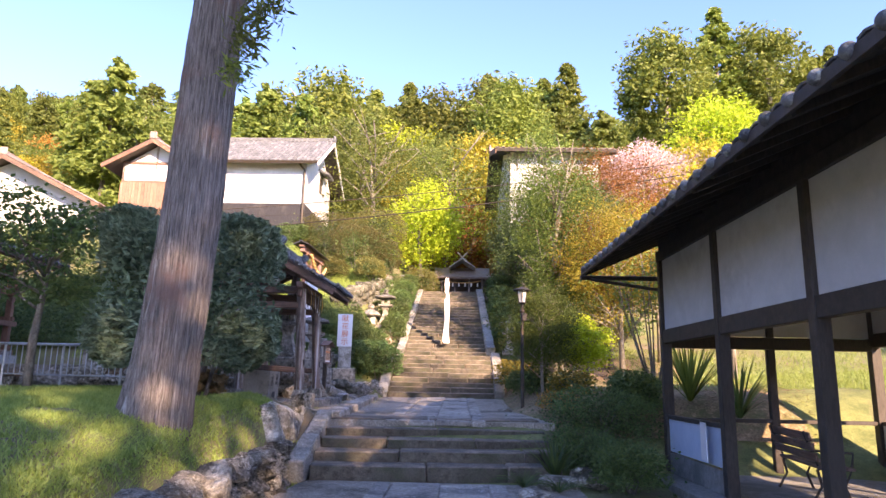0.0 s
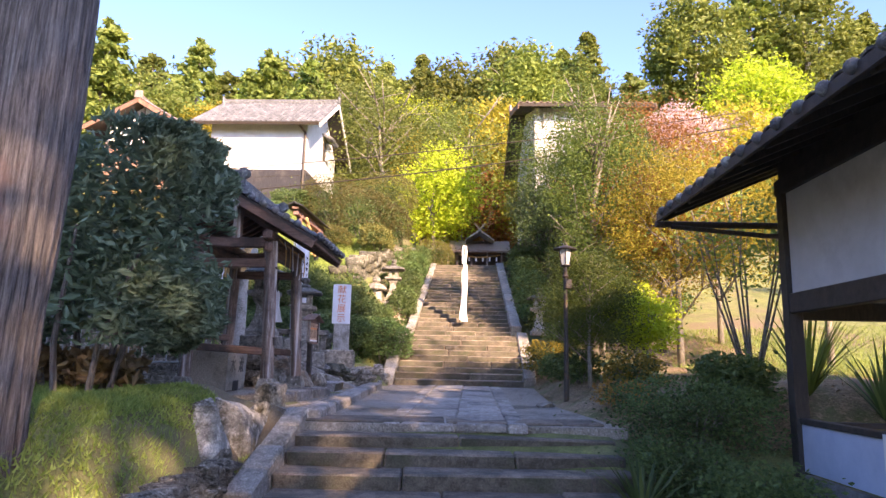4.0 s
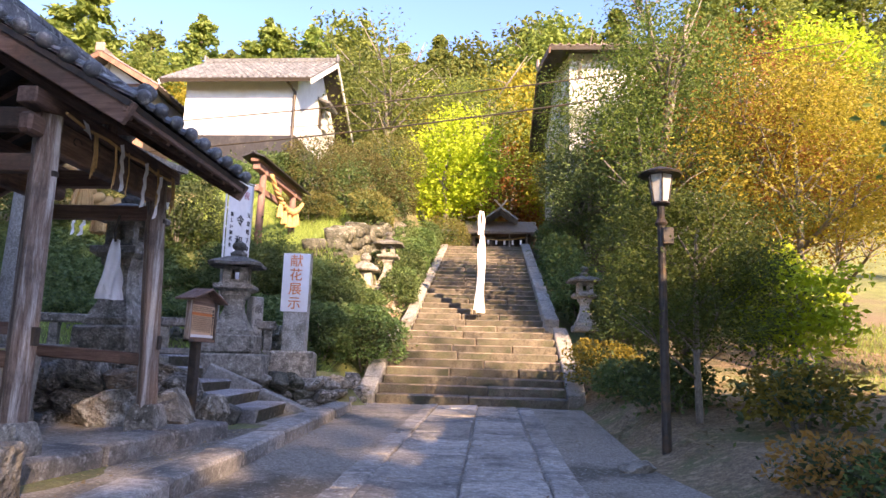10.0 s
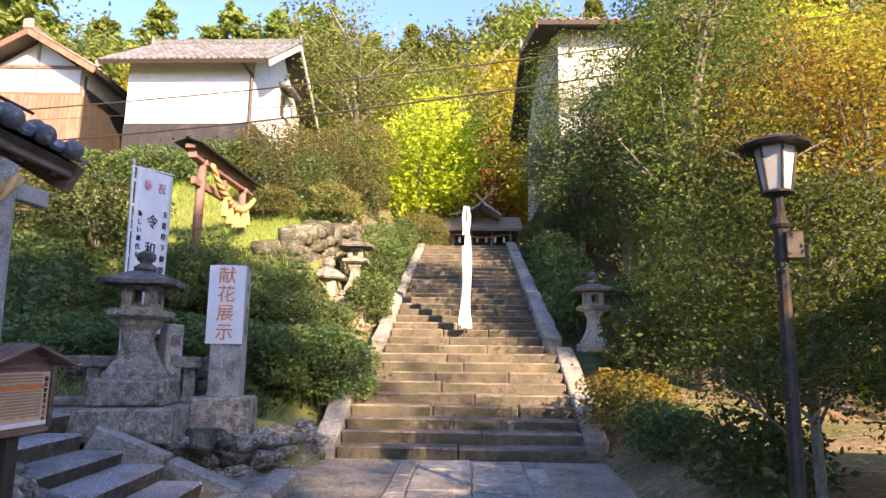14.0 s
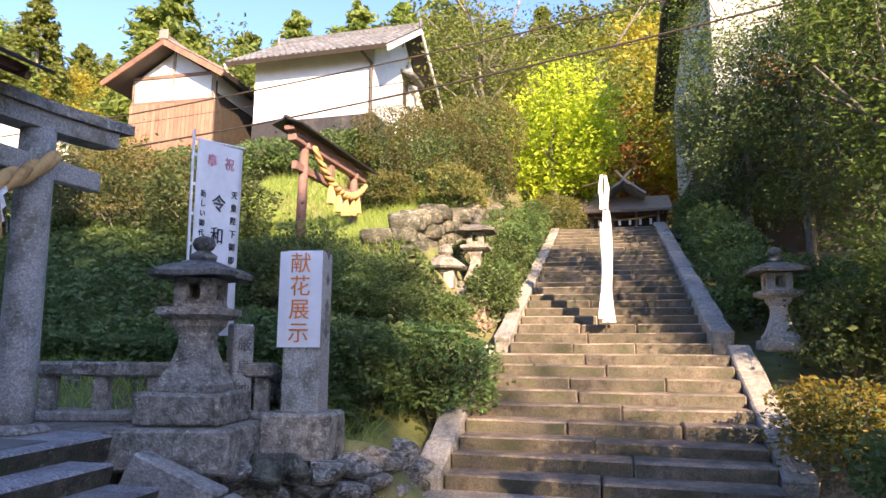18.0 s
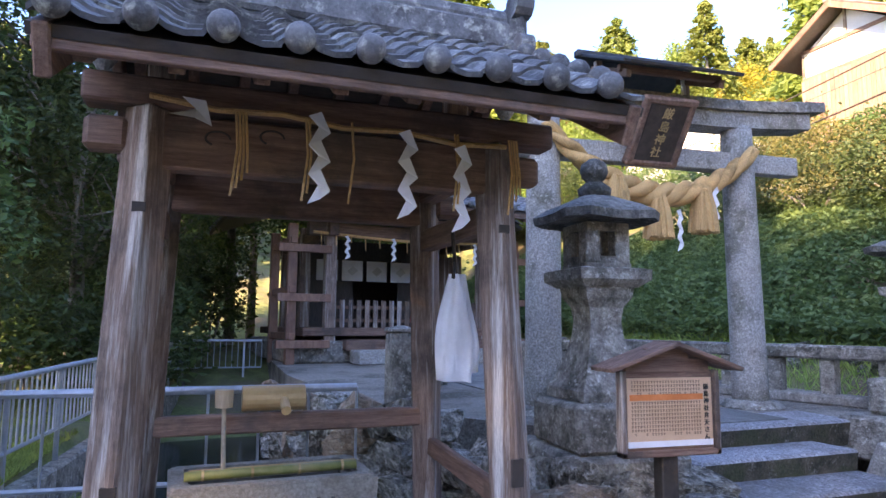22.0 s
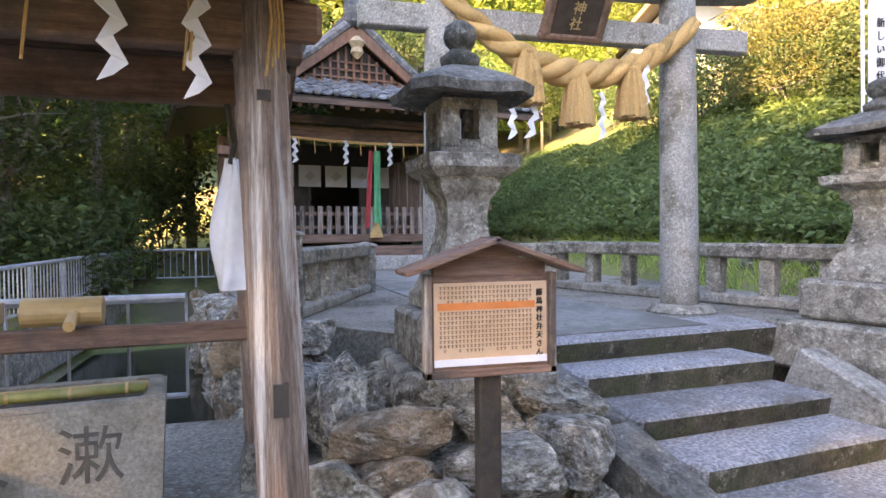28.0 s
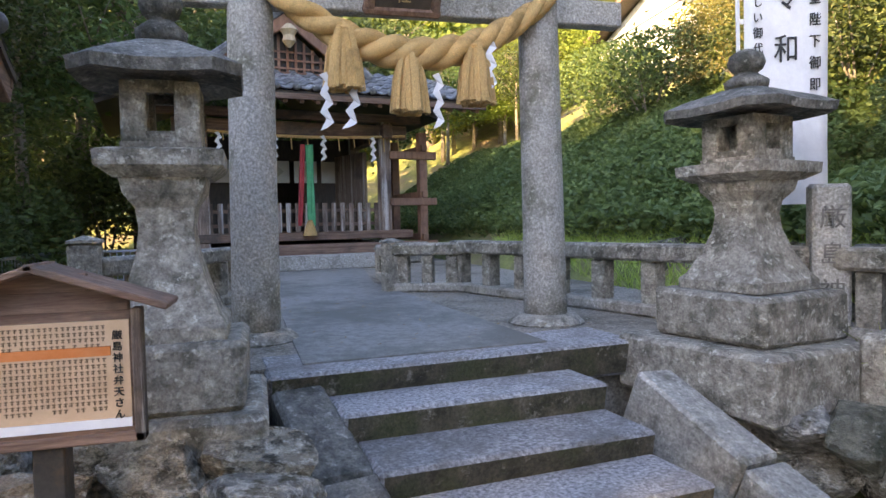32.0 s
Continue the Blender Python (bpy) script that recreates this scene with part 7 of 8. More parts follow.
def bush(name, label, x, y, half, leaf, n, material, seed, z=None, power=0.75, core=True, category="shrub", group="", low=-0.6, stems=6, turn=0.0, thick=0.35, lump=0.25):
    """A rounded shrub: stems, a shell of leaves and inner leaves."""
    rng = np.random.default_rng(seed)
    base = G(x, y) if z is None else z
    ob = thing(name, label, category, (x, y, base), turn, group)
    c = np.array([0, 0, half[2] * 0.95])
    pts = shell_points(rng, n, half, power, thick, lump, low) + c
    out = (pts - c) / (np.linalg.norm(pts - c, axis=1)[:, None] + 1e-6)
    part("foliage", leaves("foliage", pts, leaf, material, rng, 2.0, 0.0, out * 0.5), None, ob)
    r = random.Random(seed)
    bm = bmesh.new()
    for i in range(stems):
        a = r.uniform(0, 6.28)
        e = Vector((math.cos(a) * half[0] * 0.6, math.sin(a) * half[1] * 0.6, half[2] * r.uniform(0.8, 1.5)))
        tube([(e.x * 0.1, e.y * 0.1, -0.1), (e.x * 0.45, e.y * 0.45, e.z * 0.5), e], [0.025, 0.018, 0.006], 6, bm)
    part("branchwork", bm, GREYBARK, ob)
    # Inner leaves close the gaps; dark leaf colour stands for shade inside.
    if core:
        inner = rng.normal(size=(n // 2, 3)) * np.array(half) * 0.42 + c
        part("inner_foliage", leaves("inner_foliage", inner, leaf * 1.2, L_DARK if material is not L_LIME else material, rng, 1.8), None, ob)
    return ob


# clipped evergreen in front of the pavilion
cam_h = thing("clipped_evergreen", "large clipped evergreen with dense glossy dark leaves", "clipped tree", (-3.1, 6.42, 0.32), 14)
rng = np.random.default_rng(5)
half = (1.30, 0.66, 1.14)
pts = shell_points(rng, 19000, half, 0.30, 0.16, 0.14, -0.95) + np.array([0, 0, 1.6])
part("foliage", leaves("foliage", pts, 0.145, L_CLIP, rng, 3.3, 0.0, (pts - np.array([0, 0, 1.0])) * 0.3), None, cam_h)
pts = rng.uniform(-0.85, 0.85, size=(6000, 3)) * np.array(half) + np.array([0, 0, 1.6])
part("inner_foliage", leaves("inner_foliage", pts, 0.16, L_CLIP, rng, 3.0), None, cam_h)
bm = bmesh.new()
for i in range(7):
    a = i * 0.9
    tube([(0.3 * math.cos(a), 0.2 * math.sin(a), -0.2), (0.45 * math.cos(a), 0.3 * math.sin(a), 0.5), (0.8 * math.cos(a + 0.3), 0.5 * math.sin(a + 0.3), 1.6)], [0.035, 0.03, 0.015], 7, bm)
tagged(part("branchwork", bm, BARK, cam_h), kind="stuff")
bush("shrub", "low tangle of dry leaves under the evergreen", -3.3, 6.7, (0.7, 0.35, 0.2), 0.16, 900, L_DRY, 61, core=False, thick=0.8)

# great cedar on the lawn
cd = thing("great_cedar", "tall leaning cedar with ridged grey-brown bark on the lawn", "tree", (-2.27, 4.12, 0.2), 0)
zs = np.linspace(-0.25, 9.5, 110)
bm = bmesh.new()
rings = []
SD = 150
for z in zs:
    cx, cy = 0.03 * max(z, 0) + 0.02 * math.sin(z) + 0.14 * (1 - math.exp(-max(z, 0) / 1.6)), 0.02 * max(z, 0)
    r0 = 0.335 + 0.06 * math.exp(-max(z, 0) / 0.5) - 0.008 * z
    ring = []
    for k in range(SD):
        a = 2 * math.pi * k / SD
        tw = a + 0.05 * z
        ridge = abs(math.sin(13 * tw + 3.2 * noise.noise((math.cos(a) * 1.6, math.sin(a) * 1.6, z * 0.55))))
        fine = noise.noise((math.cos(tw) * 14, math.sin(tw) * 14, z * 1.1))
        ridge = ridge ** 0.6
        r = r0 * (0.97 + 0.085 * ridge + 0.075 * fine + 0.04 * math.sin(3 * a + 1))
        ring.append(bm.verts.new((cx + math.cos(a) * r, cy + math.sin(a) * r, z)))
    rings.append(ring)
for a, b in zip(rings, rings[1:]):
    for k in range(SD):
        bm.faces.new((a[k], a[(k + 1) % SD], b[(k + 1) % SD], b[k]))
part("trunk", bm, BARK, cd, "ridged bark with a reddish scar and pale lichen", True)
rng = np.random.default_rng(77)


def spray(base, tip, n, leaf, parent):
    base, tip = Vector(base), Vector(tip)
    part("branch", tube([base, (base + tip) / 2 + Vector((0, 0, 0.08)), tip], [0.02, 0.014, 0.005], 6), BARK, parent)
    t = rng.uniform(0.25, 1.05, n)
    pts = np.array(base)[None] + np.array(tip - base)[None] * t[:, None] + rng.normal(size=(n, 3)) * np.array([0.09, 0.09, 0.11])
    part("foliage", leaves("needles", pts, leaf, L_CEDAR, rng, 4.5, 0.5), None, parent)


for z0, dx, dy, dz, n in ((4.45, 0.55, -0.15, 0.25, 260), (4.25, 0.45, -0.3, -0.1, 220), (4.7, 0.6, 0.2, 0.55, 220), (3.95, 0.32, -0.25, -0.15, 150), (5.2, 1.7, -1.1, 0.15, 420), (5.25, 2.1, -0.5, 0.1, 420),
                          (5.6, -0.8, -0.7, 0.3, 260), (5.9, 1.2, -1.8, 0.4, 300), (4.9, 0.1, -0.7, 0.3, 150), (6.3, 0.5, 1.0, 0.5, 200)):
    b0 = (0.135 * z0 + 0.15, -0.082 * z0 - 0.1, z0)
    spray(b0, (b0[0] + dx, b0[1] + dy, z0 + dz), n, 0.13, cd)

# Crown above the view, added to shade the shrine and court.
n = 12000
cz = rng.uniform(7.3, 15.5, n)
ca = rng.uniform(0, 2 * np.pi, n)
cr = 2.6 * (1 - (cz - 7.3) / 9.0) ** 0.7 * rng.uniform(0.25, 1.0, n) ** 0.5
pts = np.stack([0.135 * cz + np.cos(ca) * cr, -0.082 * cz + np.sin(ca) * cr, cz - 0.25 * cr], 1)
part("crown", leaves("crown", pts, 0.27, L_CEDAR, rng, 3.5, 0.4), None, cd)

# ---- verge to the right of the landing ----
vx, vy = np.meshgrid(np.linspace(1.78, 8.5, 60), np.linspace(8.7, 21.0, 110))
edge = np.array([noise.noise((a * 0.9, b * 0.9, 11.0)) for a, b in zip(vx.ravel(), vy.ravel())]).reshape(vx.shape)
vz = ground(vx, vy) + 0.03 + 0.05 * edge - 0.25 * smooth(6.5, 8.5, vx) - 0.3 * smooth(18.5, 21, vy)
vi = np.arange(vx.size).reshape(vx.shape)
vq = np.stack([vi[:-1, :-1], vi[:-1, 1:], vi[1:, 1:], vi[1:, :-1]], -1).reshape(-1, 4)
verge_me = from_arrays("ground_verge", np.stack([vx, vy, vz], -1).reshape(-1, 3), vq, LEAFSOIL)
verge_me.shade_smooth()
tagged(new("ground_verge", verge_me), "brown leaf-strewn soil of the verge", "ground", kind="structure")

tree_kind("lamp_maple", L_SHADE, 3.4, (1.25, 1.25, 1.25), 0.052, 22000, 130, 41, 0.04, 0.15, clump=0.16, hollow=0.25, limbs=14)
tree_kind("tall_slim", L_SHADE, 8.4, (1.6, 1.6, 3.3), 0.078, 21000, 150, 42, 0.12, 0.2, clump=0.15, hollow=0.25, limbs=18)
tree_kind("gold_near", L_GOLD, 6.0, (2.0, 2.0, 2.1), 0.07, 22000, 150, 43, 0.08, 0.2, clump=0.16, hollow=0.25, limbs=16)
tree_kind("rust_near", L_RUST, 8.0, (2.7, 2.7, 2.5), 0.10, 22000, 160, 44, 0.12, 0.3, clump=0.18, hollow=0.3, limbs=16)
tree_kind("lime_small", L_LIME, 2.6, (0.85, 0.85, 0.95), 0.11, 4200, 70, 45, 0.03, 0.2, clump=0.2, hollow=0.2, limbs=9)
tree_kind("dark_near", L_DARK, 7.5, (2.3, 2.3, 3.0), 0.11, 22000, 140, 46, 0.12, 0.25, clump=0.16, hollow=0.3, limbs=14)
plant("lamp_maple", "maple_tree", "small green maple arching round the path lamp", 2.65, 12.5, 0.85, 20)
plant("lamp_maple", "maple_tree", "small green maple behind the path lamp", 2.8, 13.7, 0.72, 150)
plant("tall_slim", "slender_tree", "tall slender tree with pale stems beside the stairs", 3.4, 17.6, 0.95, 40)
plant("tall_slim", "slender_tree", "tall slender tree with pale stems beside the stairs", 4.6, 22.6, 0.95, 140)
plant("gold_near", "golden_tree", "olive-gold tree in thin young leaf", 5.2, 16.2, 0.9, 10)
plant("gold_near", "golden_tree", "olive-gold tree in thin young leaf", 6.8, 18.4, 0.85, 80)
plant("rust_near", "russet_tree", "russet-leaved tree above the verge", 5.1, 17.6, 0.62, 30)
plant("rust_near", "russet_tree", "russet-leaved tree above the verge", 5.9, 23.0, 0.92, 200)
plant("lamp_maple", "maple_tree", "dense green maple in the shade of the verge", 3.6, 17.4, 0.95, 70)
plant("dark_near", "evergreen_tree", "dark evergreen beside the upper stairs", 4.9, 20.0, 0.8, 10)
plant("lime_small", "young_leaf_tree", "small bright yellow-green tree in the sun", 3.75, 12.9, 0.75, 60)
plant("dark_near", "evergreen_tree", "dark evergreen beside the upper stairs", 3.6, 24.3, 0.75, 60)
plant("dark_near", "evergreen_tree", "dark evergreen beside the upper stairs", 2.75, 26.2, 0.68, 160)
plant("tall_slim", "slender_tree", "young slender tree in green leaf beside the top steps", 2.1, 28.8, 0.62, 120)
plant("tall_slim", "slender_tree", "tall slender tree in green leaf above the upper stairs", 2.7, 27.6, 1.0, 200)
plant("tall_slim", "slender_tree", "tall slender tree in green leaf above the upper stairs", 4.2, 27.0, 0.9, 290)
plant("gold_near", "golden_tree", "olive-gold tree in thin young leaf", 7.6, 14.2, 0.8, 200)
for i, (x, y, h, m, lf, n) in enumerate(((3.35, 8.5, (0.95, 0.8, 0.5), L_HEDGE, 0.045, 7000), (2.95, 7.5, (0.6, 0.6, 0.36), L_HEDGE, 0.045, 4500),
                                         (2.75, 9.6, (0.4, 0.4, 0.2), L_RUST, 0.05, 900), (4.1, 9.3, (0.5, 0.5, 0.4), L_DARK, 0.08, 2600), (2.55, 13.4, (0.5, 0.6, 0.35), L_HEDGE, 0.07, 1600),
                                         (2.1, 16.4, (0.62, 0.55, 0.42), L_GOLD, 0.06, 2600), (2.3, 15.2, (0.45, 0.5, 0.3), L_HEDGE, 0.07, 1500), (2.7, 18.6, (0.6, 0.9, 0.6), L_HEDGE, 0.08, 2200),
                                         (3.4, 6.4, (0.5, 0.5, 0.35), L_HEDGE, 0.05, 3000), (3.2, 11.4, (0.5, 0.5, 0.3), L_GOLD, 0.07, 1200))):
    bush("shrub", "loose dark green shrub on the verge" if m is not L_GOLD else "rounded yellow-green azalea on the verge", x, y, h, lf, n, m, 100 + i, group="verge shrubs", thick=0.6)

for i, (x, y, h) in enumerate(((-3.9, 18.7, (0.6, 0.55, 0.5)), (-3.05, 18.6, (0.6, 0.6, 0.42)), (-2.75, 19.45, (0.5, 0.5, 0.36)), (-3.6, 19.5, (0.5, 0.45, 0.4)), (-4.9, 18.95, (0.75, 0.5, 0.75)), (-5.9, 19.1, (0.7, 0.5, 0.6)))):
    bush("shrub", "dense dark green shrub below the stair lanterns", x, y, h, 0.06, 3200, L_HEDGE, 140 + i, group="bank shrubs", thick=0.6)


def tuft(name, label, x, y, n, length, spread, seed, material, z=None, wide=0.03):
    """Arching strap leaves from one root."""
    r = random.Random(seed)
    ob = thing(name, label, "plant", (x, y, G(x, y) if z is None else z))
    bm = bmesh.new()
    for i in range(n):
        a = r.uniform(0, 6.28)
        l = length * r.uniform(0.7, 1.2)
        s = spread * r.uniform(0.5, 1.2)
        side = Vector((-math.sin(a), math.cos(a), 0)) * wide / 2
        prev = None
        for k in range(5):
            t = k / 4
            p = Vector((math.cos(a) * s * t, math.sin(a) * s * t, l * (t - 0.55 * t * t * s / length)))
            w = side * (1 - t) ** 0.6
            cur = (bm.verts.new(p - w), bm.verts.new(p + w + Vector((0, 0, 0.004))))
            if prev:
                bm.faces.new((prev[0], prev[1], cur[1], cur[0]))
            prev = cur
    part("leaf_fan", bm, material, ob)
    return ob


tuft("fan_palm", "fan of stiff pointed palm leaves beside the steps", 2.42, 6.75, 46, 0.75, 0.55, 1, L_DARK, -0.72, 0.05)
tuft("grass_clump", "arching grass clump at the foot of the steps", 1.95, 6.15, 70, 0.34, 0.4, 2, L_HEDGE, -0.74, 0.012)
tuft("grass_clump", "arching grass clump at the foot of the steps", 2.4, 5.9, 60, 0.3, 0.36, 3, L_HEDGE, -0.74, 0.012)
tuft("yucca", "spiky yucca by the hall corner", 5.2, 9.7, 60, 1.5, 0.9, 4, L_MID, None, 0.05)
tuft("yucca", "spiky yucca by the hall corner", 5.9, 9.2, 50, 1.2, 0.8, 5, L_DARK, None, 0.05)
tuft("grass_clump", "arching grass clump beside the inscribed pillar", -3.0, 15.05, 60, 0.4, 0.35, 6, L_MID, 0.6, 0.012)

# multi-stemmed small tree at the hall corner
ms = thing("bare_stem_tree", "many-stemmed small tree with thin leafing twigs", "tree", (4.7, 10.3, G(4.7, 10.3)))
r = random.Random(8)
bm = bmesh.new()
tips = []
for i in range(9):
    a = r.uniform(0, 6.28)
    e = Vector((math.cos(a) * r.uniform(0.4, 1.3), math.sin(a) * r.uniform(0.4, 1.3), r.uniform(2.2, 3.6)))
    m = e * 0.5 + Vector((r.uniform(-0.15, 0.15), r.uniform(-0.15, 0.15), 0.1))
    tube([(0, 0, -0.1), m, e], [0.022, 0.014, 0.005], 6, bm)
    for _ in range(4):
        t = r.uniform(0.4, 0.95)
        p = e * t
        q = p + Vector((r.uniform(-0.5, 0.5), r.uniform(-0.5, 0.5), r.uniform(0.2, 0.7)))
        tube([p, q], [0.007, 0.003], 5, bm)
        tips.append(q)
part("branchwork", bm, GREYBARK, ms)
rng = np.random.default_rng(9)
pts = np.array([list(t) for t in tips])[rng.integers(0, len(tips), 1500)] + rng.normal(size=(1500, 3)) * 0.25
part("foliage", leaves("leaves", pts, 0.09, L_MID, rng), None, ms)

# ---- bank behind the court ----
rng = np.random.default_rng(12)
n = 130000
bu = rng.uniform(-25, -2.6, n)
bv = np.where(bu < -19, rng.uniform(-2.6, 4.4, n), rng.uniform(0.2, 4.4, n))
bx = bu * math.cos(SA) - bv * math.sin(SA)
by = 16 + bu * math.sin(SA) + bv * math.cos(SA)
hgt = 0.36 + 0.24 * np.array([noise.noise((a * 0.8, b * 0.8, 3.0)) for a, b in zip(bx, by)])
hgt = np.where((bu > -6.5) & (bv > 1.5), 0.4 * hgt, hgt)
hgt = np.where((bu > -5.6) & (bv > 2.4), 0.2 * hgt, hgt)
bz = ground(bx, by) + rng.uniform(0, 1, n) ** 0.5 * np.maximum(hgt, 0.05)
tagged(new("bank_hedge", leaves("bank_hedge", np.stack([bx, by, bz], 1), 0.11, L_HEDGE, rng, 1.9)), "clipped evergreen hedge covering the bank", "hedge", kind="stuff")
for i, (x, y, h, m, lf, n) in enumerate((
        (-2.15, 17.3, (0.75, 0.7, 0.62), L_HEDGE, 0.07, 5200), (-2.75, 16.6, (0.55, 0.5, 0.5), L_HEDGE, 0.07, 3600), (-3.75, 18.2, (0.42, 0.4, 0.34), L_HEDGE, 0.07, 3000),
        (-7.4, 19.5, (1.2, 0.9, 0.8), L_HEDGE, 0.09, 3600), (-9.5, 19.6, (1.6, 0.9, 0.85), L_OLIVE, 0.065, 7500),
        (-12.0, 19.2, (1.8, 1.0, 0.9), L_HEDGE, 0.09, 4200), (-4.6, 24.5, (1.3, 1.0, 1.0), L_OLIVE, 0.065, 8500), (-6.2, 26.0, (1.4, 1.1, 1.0), L_OLIVE, 0.065, 8500), (-7.8, 25.8, (1.0, 0.9, 0.5), L_HEDGE, 0.09, 3600),
        (-4.2, 27.5, (1.3, 1.1, 0.9), L_OLIVE, 0.065, 7500), (-8.6, 23.6, (1.2, 0.9, 0.5), L_HEDGE, 0.1, 3200), (-10.6, 23.2, (1.3, 0.9, 0.5), L_HEDGE, 0.1, 3200), (-13.5, 22.5, (1.8, 1.1, 0.9), L_OLIVE, 0.08, 6000),
        (-17, 21, (2.0, 1.3, 0.9), L_HEDGE, 0.12, 3200), (-2.3, 29.5, (0.9, 1.0, 0.8), L_OLIVE, 0.065, 6000),
        (-5.2, 18.45, (0.8, 0.55, 0.62), L_HEDGE, 0.07, 4200), (-4.35, 18.9, (0.5, 0.35, 0.42), L_HEDGE, 0.07, 2600), (-3.75, 23.6, (0.6, 1.2, 0.5), L_OLIVE, 0.065, 6000), (-3.6, 26.0, (0.7, 1.3, 0.75), L_OLIVE, 0.065, 6500), (-5.6, 23.4, (0.9, 0.7, 0.45), L_OLIVE, 0.065, 5000))):
    bush("shrub", "rounded olive-green azalea on the bank" if m is L_OLIVE else "dark rounded evergreen shrub on the bank", x, y, h, lf, n, m, 200 + i, group="bank shrubs", thick=0.3)
for i, (v, h) in enumerate(((6.6, 0.75), (8.2, 0.8), (9.8, 0.8), (11.3, 0.75))):
    p = S(-2.3, v)
    bush("clipped_hedge", "clipped box-shaped hedge along the stairs", p.x, p.y, (0.75, 1.0, h * 0.62), 0.06, 5200, L_HEDGE, 240 + i, z=1.45 + 0.385 * (v - 3.3), power=0.5, category="hedge", group="stair hedges", turn=5.5, thick=0.15, lump=0.08)
for i, (v, w) in enumerate(((4.6, 0.45), (5.3, 0.4))):
    p = S(-1.95, v)
    bush("shrub", "small shrub beside the stairs", p.x, p.y, (w, 0.5, 0.42), 0.07, 2200, L_HEDGE, 260 + i, z=1.5 + 0.385 * (v - 3.3))
for i, (u, v) in enumerate(((3.4, 3.4), (4.3, 5.0), (5.4, 4.0), (3.6, 6.2), (5.2, 6.4), (6.6, 5.6))):
    p = S(u, v)
    bush("shrub", "green undergrowth on the shaded verge", p.x, p.y, (0.8, 0.7, 0.45), 0.075, 2600, L_HEDGE if i % 2 else L_OLIVE, 280 + i, group="verge undergrowth", thick=0.6)
for i, v in enumerate((4.8, 6.8, 8.8, 11.0)):
    p = S(2.3, v)
    bush("shrub", "dark shrub crowding the upper stairs", p.x, p.y, (0.6, 1.1, 0.6), 0.1, 2600, L_HEDGE, 270 + i, z=1.35 + 0.38 * (v - 3.3), thick=0.6)

# ---- wood beyond the channel ----
tree_kind("wood_tree", L_WOOD, 7.2, (2.2, 2.2, 2.3), 0.16, 7500, 130, 51, 0.10, 0.45, clump=0.17, hollow=0.3, limbs=14)
tree_kind("wood_low", L_WOOD, 4.2, (1.7, 1.7, 1.8), 0.13, 7000, 110, 52, 0.06, 0.15, clump=0.18, hollow=0.25, limbs=12)
wr_ = random.Random(31)
tree_kind("pad_tree", L_DARK, 3.1, (1.05, 1.05, 0.95), 0.10, 3600, 34, 53, 0.06, 0.3, clump=0.2, hollow=0.35, limbs=8)
plant("pad_tree", "evergreen_tree", "evergreen with a mottled grey trunk beyond the fence", -5.6, 6.5, 1.0, 20)
plant("wood_low", "broadleaf_tree", "low green broadleaf with a leaning pale trunk", -8.0, 5.5, 0.75, 40)
spots = [(-9.5, 3.2), (-11.5, 6.4), (-12.5, 4.0), (-14, 7.2), (-12.2, 9.2), (-14.5, 10.2), (-16, 5.2), (-17, 8.6), (-16.5, 12.2), (-21, 12), (-7.5, 2.0), (-10.5, 0.5), (-18, 14.5),
         (-19.5, 11), (-20, 6.5), (-19, 2.5), (-15, 1.5), (-14, -2), (-20, -1), (-23, 9), (-24, 5), (-22, 13)]
for x, y in spots:
    if -19.5 < x < -10.5 and 8.8 < y < 16:
        continue
    k = wr_.choice(["wood_tree", "wood_tree", "wood_low", "dark_near"])
    nm = {"wood_tree": ("evergreen_tree", "dark evergreen in the wood beyond the channel"), "wood_low": ("broadleaf_tree", "low green broadleaf in the wood beyond the channel"), "dark_near": ("evergreen_tree", "tall dark evergreen in the wood beyond the channel")}[k]
    plant(k, *nm, x, y, wr_.uniform(0.9, 1.3), group="wood trees")
for x, y in ((-10.8, 7.2), (-12.6, 7.4), (-10.5, 4.4), (-13.2, 8.9), (-12.4, 5.6), (-14.5, 6.6), (-14.8, 9.6), (-13.4, 10.8), (-15.4, 8.2), (-14.2, 12.4), (-16.5, 11.0), (-13.0, 3.0), (-16.8, 6.0), (-16, 2), (-17, -1), (-18.5, 3.5), (-15.5, -4), (-20, 0), (-19, -4), (-22, -3), (-20.5, 5.5)):
    if -19.5 < x < -10.5 and 8.4 < y < 16:
        continue
    bush("shrub", "leafy undergrowth in the wood", x, y, (1.1, 1.0, 0.75 + 0.10 * abs(x + 10)), 0.12, 2600, L_WOOD if x > -13 else L_DARK, int(300 - x * 10), group="undergrowth", thick=0.7)

# ---- unseen trees added on the sunward side to keep the court in shade ----
for i in range(11):
    q = (i + 0.5) / 11
    x, y = 12.2 + 5.2 * q + wr_.uniform(-1.2, 1.2) + (2.5 if i % 2 else 0), -25.5 + 15.0 * q + wr_.uniform(-0.6, 0.6) - (3.6 if i % 2 else 0)
    # Labels are those of the hillside trees; these stand out of view.
    key, as_ = ("shade_cedar", "cedar_a") if i % 3 else ("shade_round", "round_dark")
    if i == 10:
        x, y = 30.0, -2.0
    plant(key, *NAMES[as_], x, y, wr_.uniform(1.2, 1.4), z=-0.6, group="sunward wood")
for x, y in ((14.9, -17.3), (15.8, -15.6), (12.9, -20.4), (4.6, -13.4), (-1.5, -14.0), (9.5, -17.5)):
    plant("shade_high", *NAMES["round_dark"], x, y, 1.0, z=-0.6, group="sunward wood")
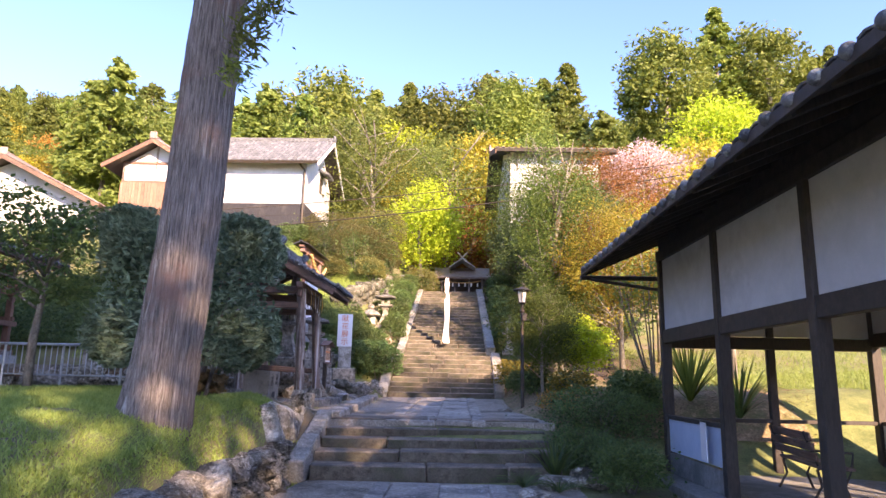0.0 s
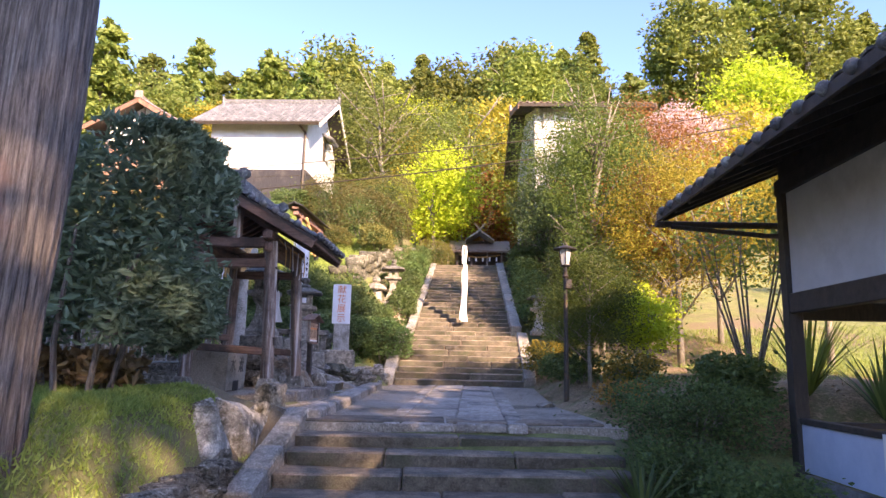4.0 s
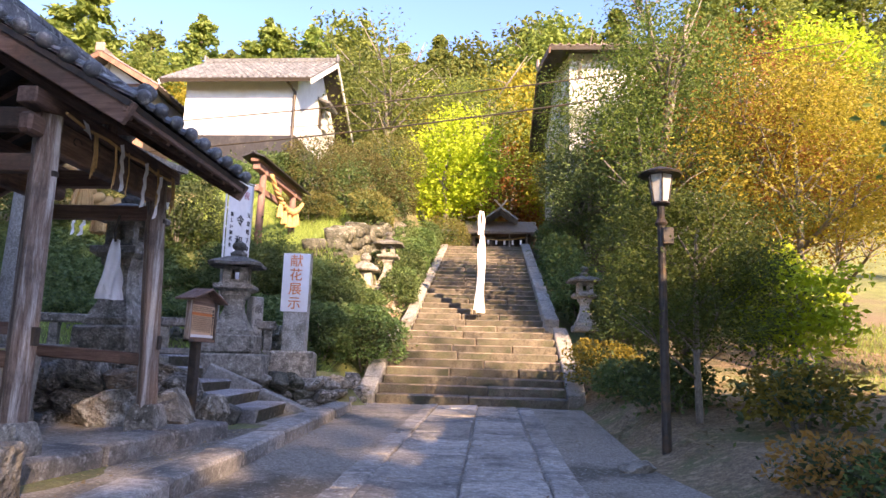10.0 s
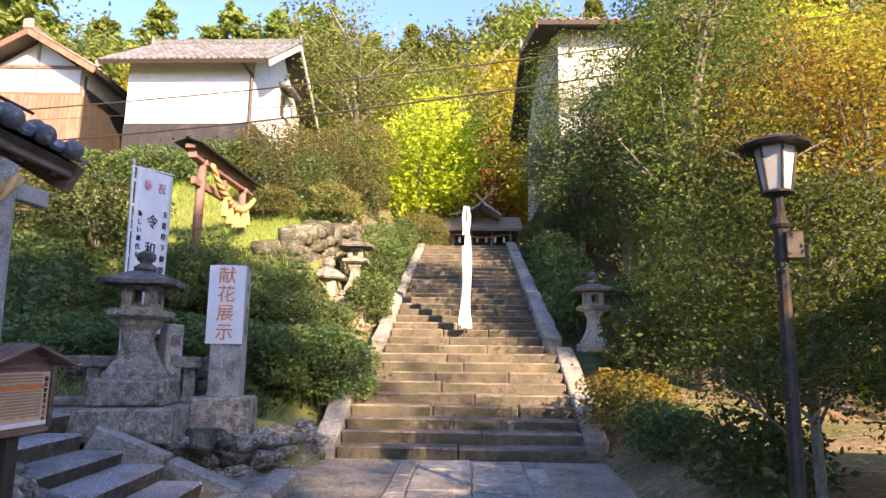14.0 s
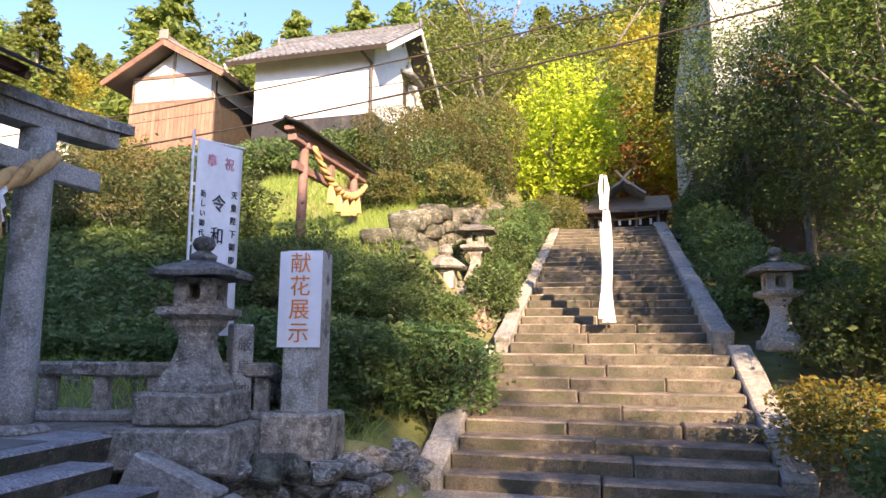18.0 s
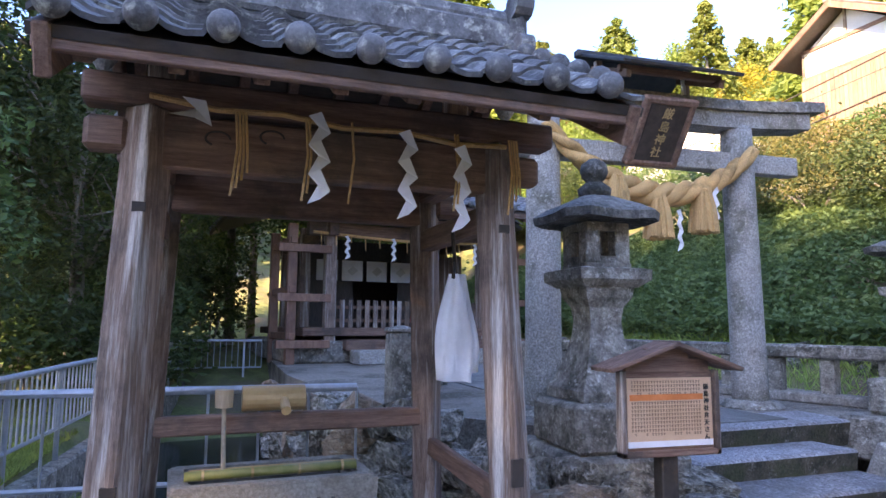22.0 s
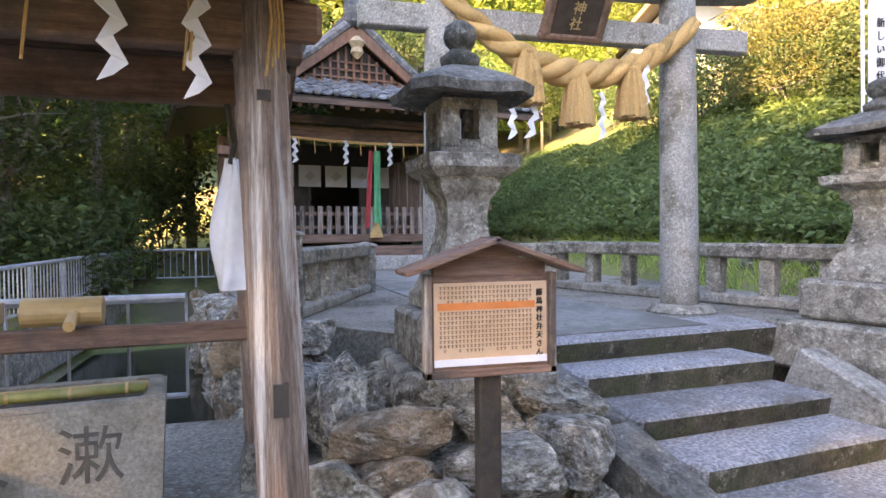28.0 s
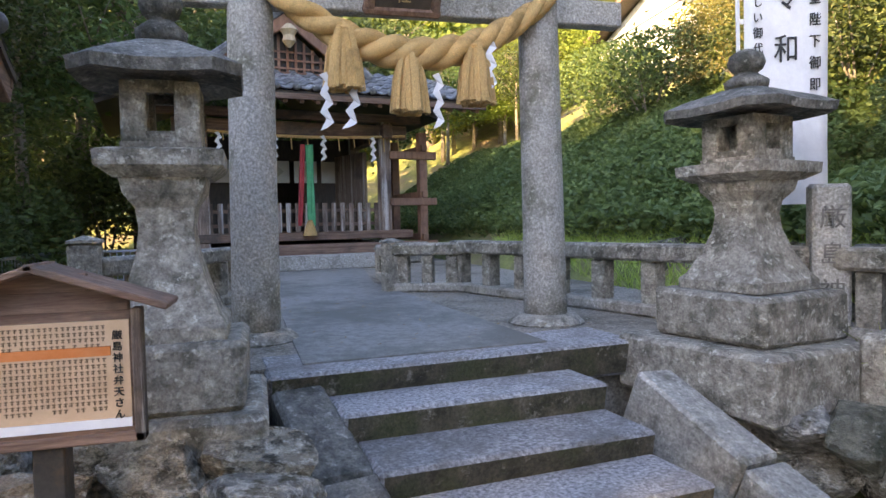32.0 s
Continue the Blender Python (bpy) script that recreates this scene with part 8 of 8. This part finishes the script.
for x, y, k in ((-22, 15.5, 1.0), (-25, 18.4, 0.7), (-20, 14.0, 1.0), (-21.5, 20.0, 0.5), (-28, 19.5, 0.8), (-31, 20.5, 0.8)):
    plant("wood_tree", "evergreen_tree", "dark evergreen behind the shrine court", x, y, k, group="wood trees")

# ---- lawn, litter ----
def blades(name, label, n, xr, yr, h, material, seed, keep):
    rng = np.random.default_rng(seed)
    x, y = rng.uniform(*xr, n), rng.uniform(*yr, n)
    k = keep(x, y)
    x, y = x[k], y[k]
    n = len(x)
    z = ground(x, y) - 0.01
    a = rng.uniform(0, 2 * np.pi, n)
    hh = h * rng.uniform(0.4, 1.3, n)
    w = 0.006 + 0.006 * rng.random(n)
    lean = rng.normal(size=(n, 2)) * 0.6 * hh[:, None]
    p = np.stack([x, y, z], 1)
    s = np.stack([np.cos(a) * w, np.sin(a) * w, 0 * w], 1)
    tip = p + np.stack([lean[:, 0], lean[:, 1], hh], 1)
    v = np.stack([p - s, p + s, tip], 1).reshape(-1, 3)
    f = np.arange(3 * n).reshape(-1, 3)
    tagged(new(name, from_arrays(name, v, f, material)), label, "grass", kind="stuff")


blades("lawn_grass", "short green lawn grass with bare patches", 200000, (-6.5, -1.15), (-2, 7.95), 0.055, L_GRASS, 71, lambda x, y: ((y < 7.35) | (x < -2.6)) & (np.array([noise.noise((a * 1.1, b * 1.1, 7.0)) for a, b in zip(x, y)]) > -0.42))
blades("bank_grass", "longer sunlit grass on the bank top", 26000, (-8.5, -3.5), (19.8, 26), 0.22, L_GRASS, 72, lambda x, y: x < -3.7)
blades("court_grass", "tufts of grass along the bank wall", 9000, (-11, -2.5), (15.4, 16.6), 0.16, L_GRASS, 73, lambda x, y: y > 15.7 + (x + 2.5) * 0.14)
blades("wood_grass", "thin grass under the trees by the channel", 22000, (-12, -4.2), (3.2, 7.9), 0.07, L_GRASS, 74, lambda x, y: np.array([noise.noise((a * 0.9, b * 0.9, 2.0)) for a, b in zip(x, y)]) > -0.1)
blades("slope_grass", "sunlit grass of the slope beyond the hall", 70000, (5, 18), (2, 20), 0.13, L_GRASS, 75, lambda x, y: (x > 8.6) | (y > 11))


def litter(name, label, n, xr, yr, size, seed, lift=0.012, z=None):
    rng = np.random.default_rng(seed)
    x, y = rng.uniform(*xr, n), rng.uniform(*yr, n)
    zz = (ground(x, y) if z is None else np.full(n, z)) + lift
    a = rng.uniform(0, 2 * np.pi, n)
    s = size * rng.uniform(0.5, 1.3, n)
    d = np.stack([np.cos(a), np.sin(a), rng.uniform(-0.25, 0.25, n)], 1) * s[:, None]
    e = np.stack([-np.sin(a), np.cos(a), rng.uniform(-0.25, 0.25, n)], 1) * s[:, None] * 0.45
    p = np.stack([x, y, zz], 1)
    v = np.stack([p - d, p + e, p + d, p - e], 1).reshape(-1, 3)
    f = np.arange(4 * n).reshape(-1, 4)
    tagged(new(name, from_arrays(name, v, f, L_DRY)), label, "leaf litter", kind="stuff")


litter("verge_litter", "brown fallen leaves under the verge shrubs", 15000, (1.8, 7.5), (8.6, 19), 0.035, 81, 0.03)
litter("landing_litter", "scattered dry leaves on the landing", 500, (-1.6, 1.8), (8.2, 15.9), 0.02, 82, 0.10)
litter("kerb_litter", "dry leaves along the kerb", 500, (-2.0, -1.2), (8.2, 13.8), 0.02, 83, 0.01, 0.105)
litter("court_litter", "scattered dry leaves on the court gravel", 300, (-7, -4), (11, 14.5), 0.018, 84, 0.012, PZ + 0.015)
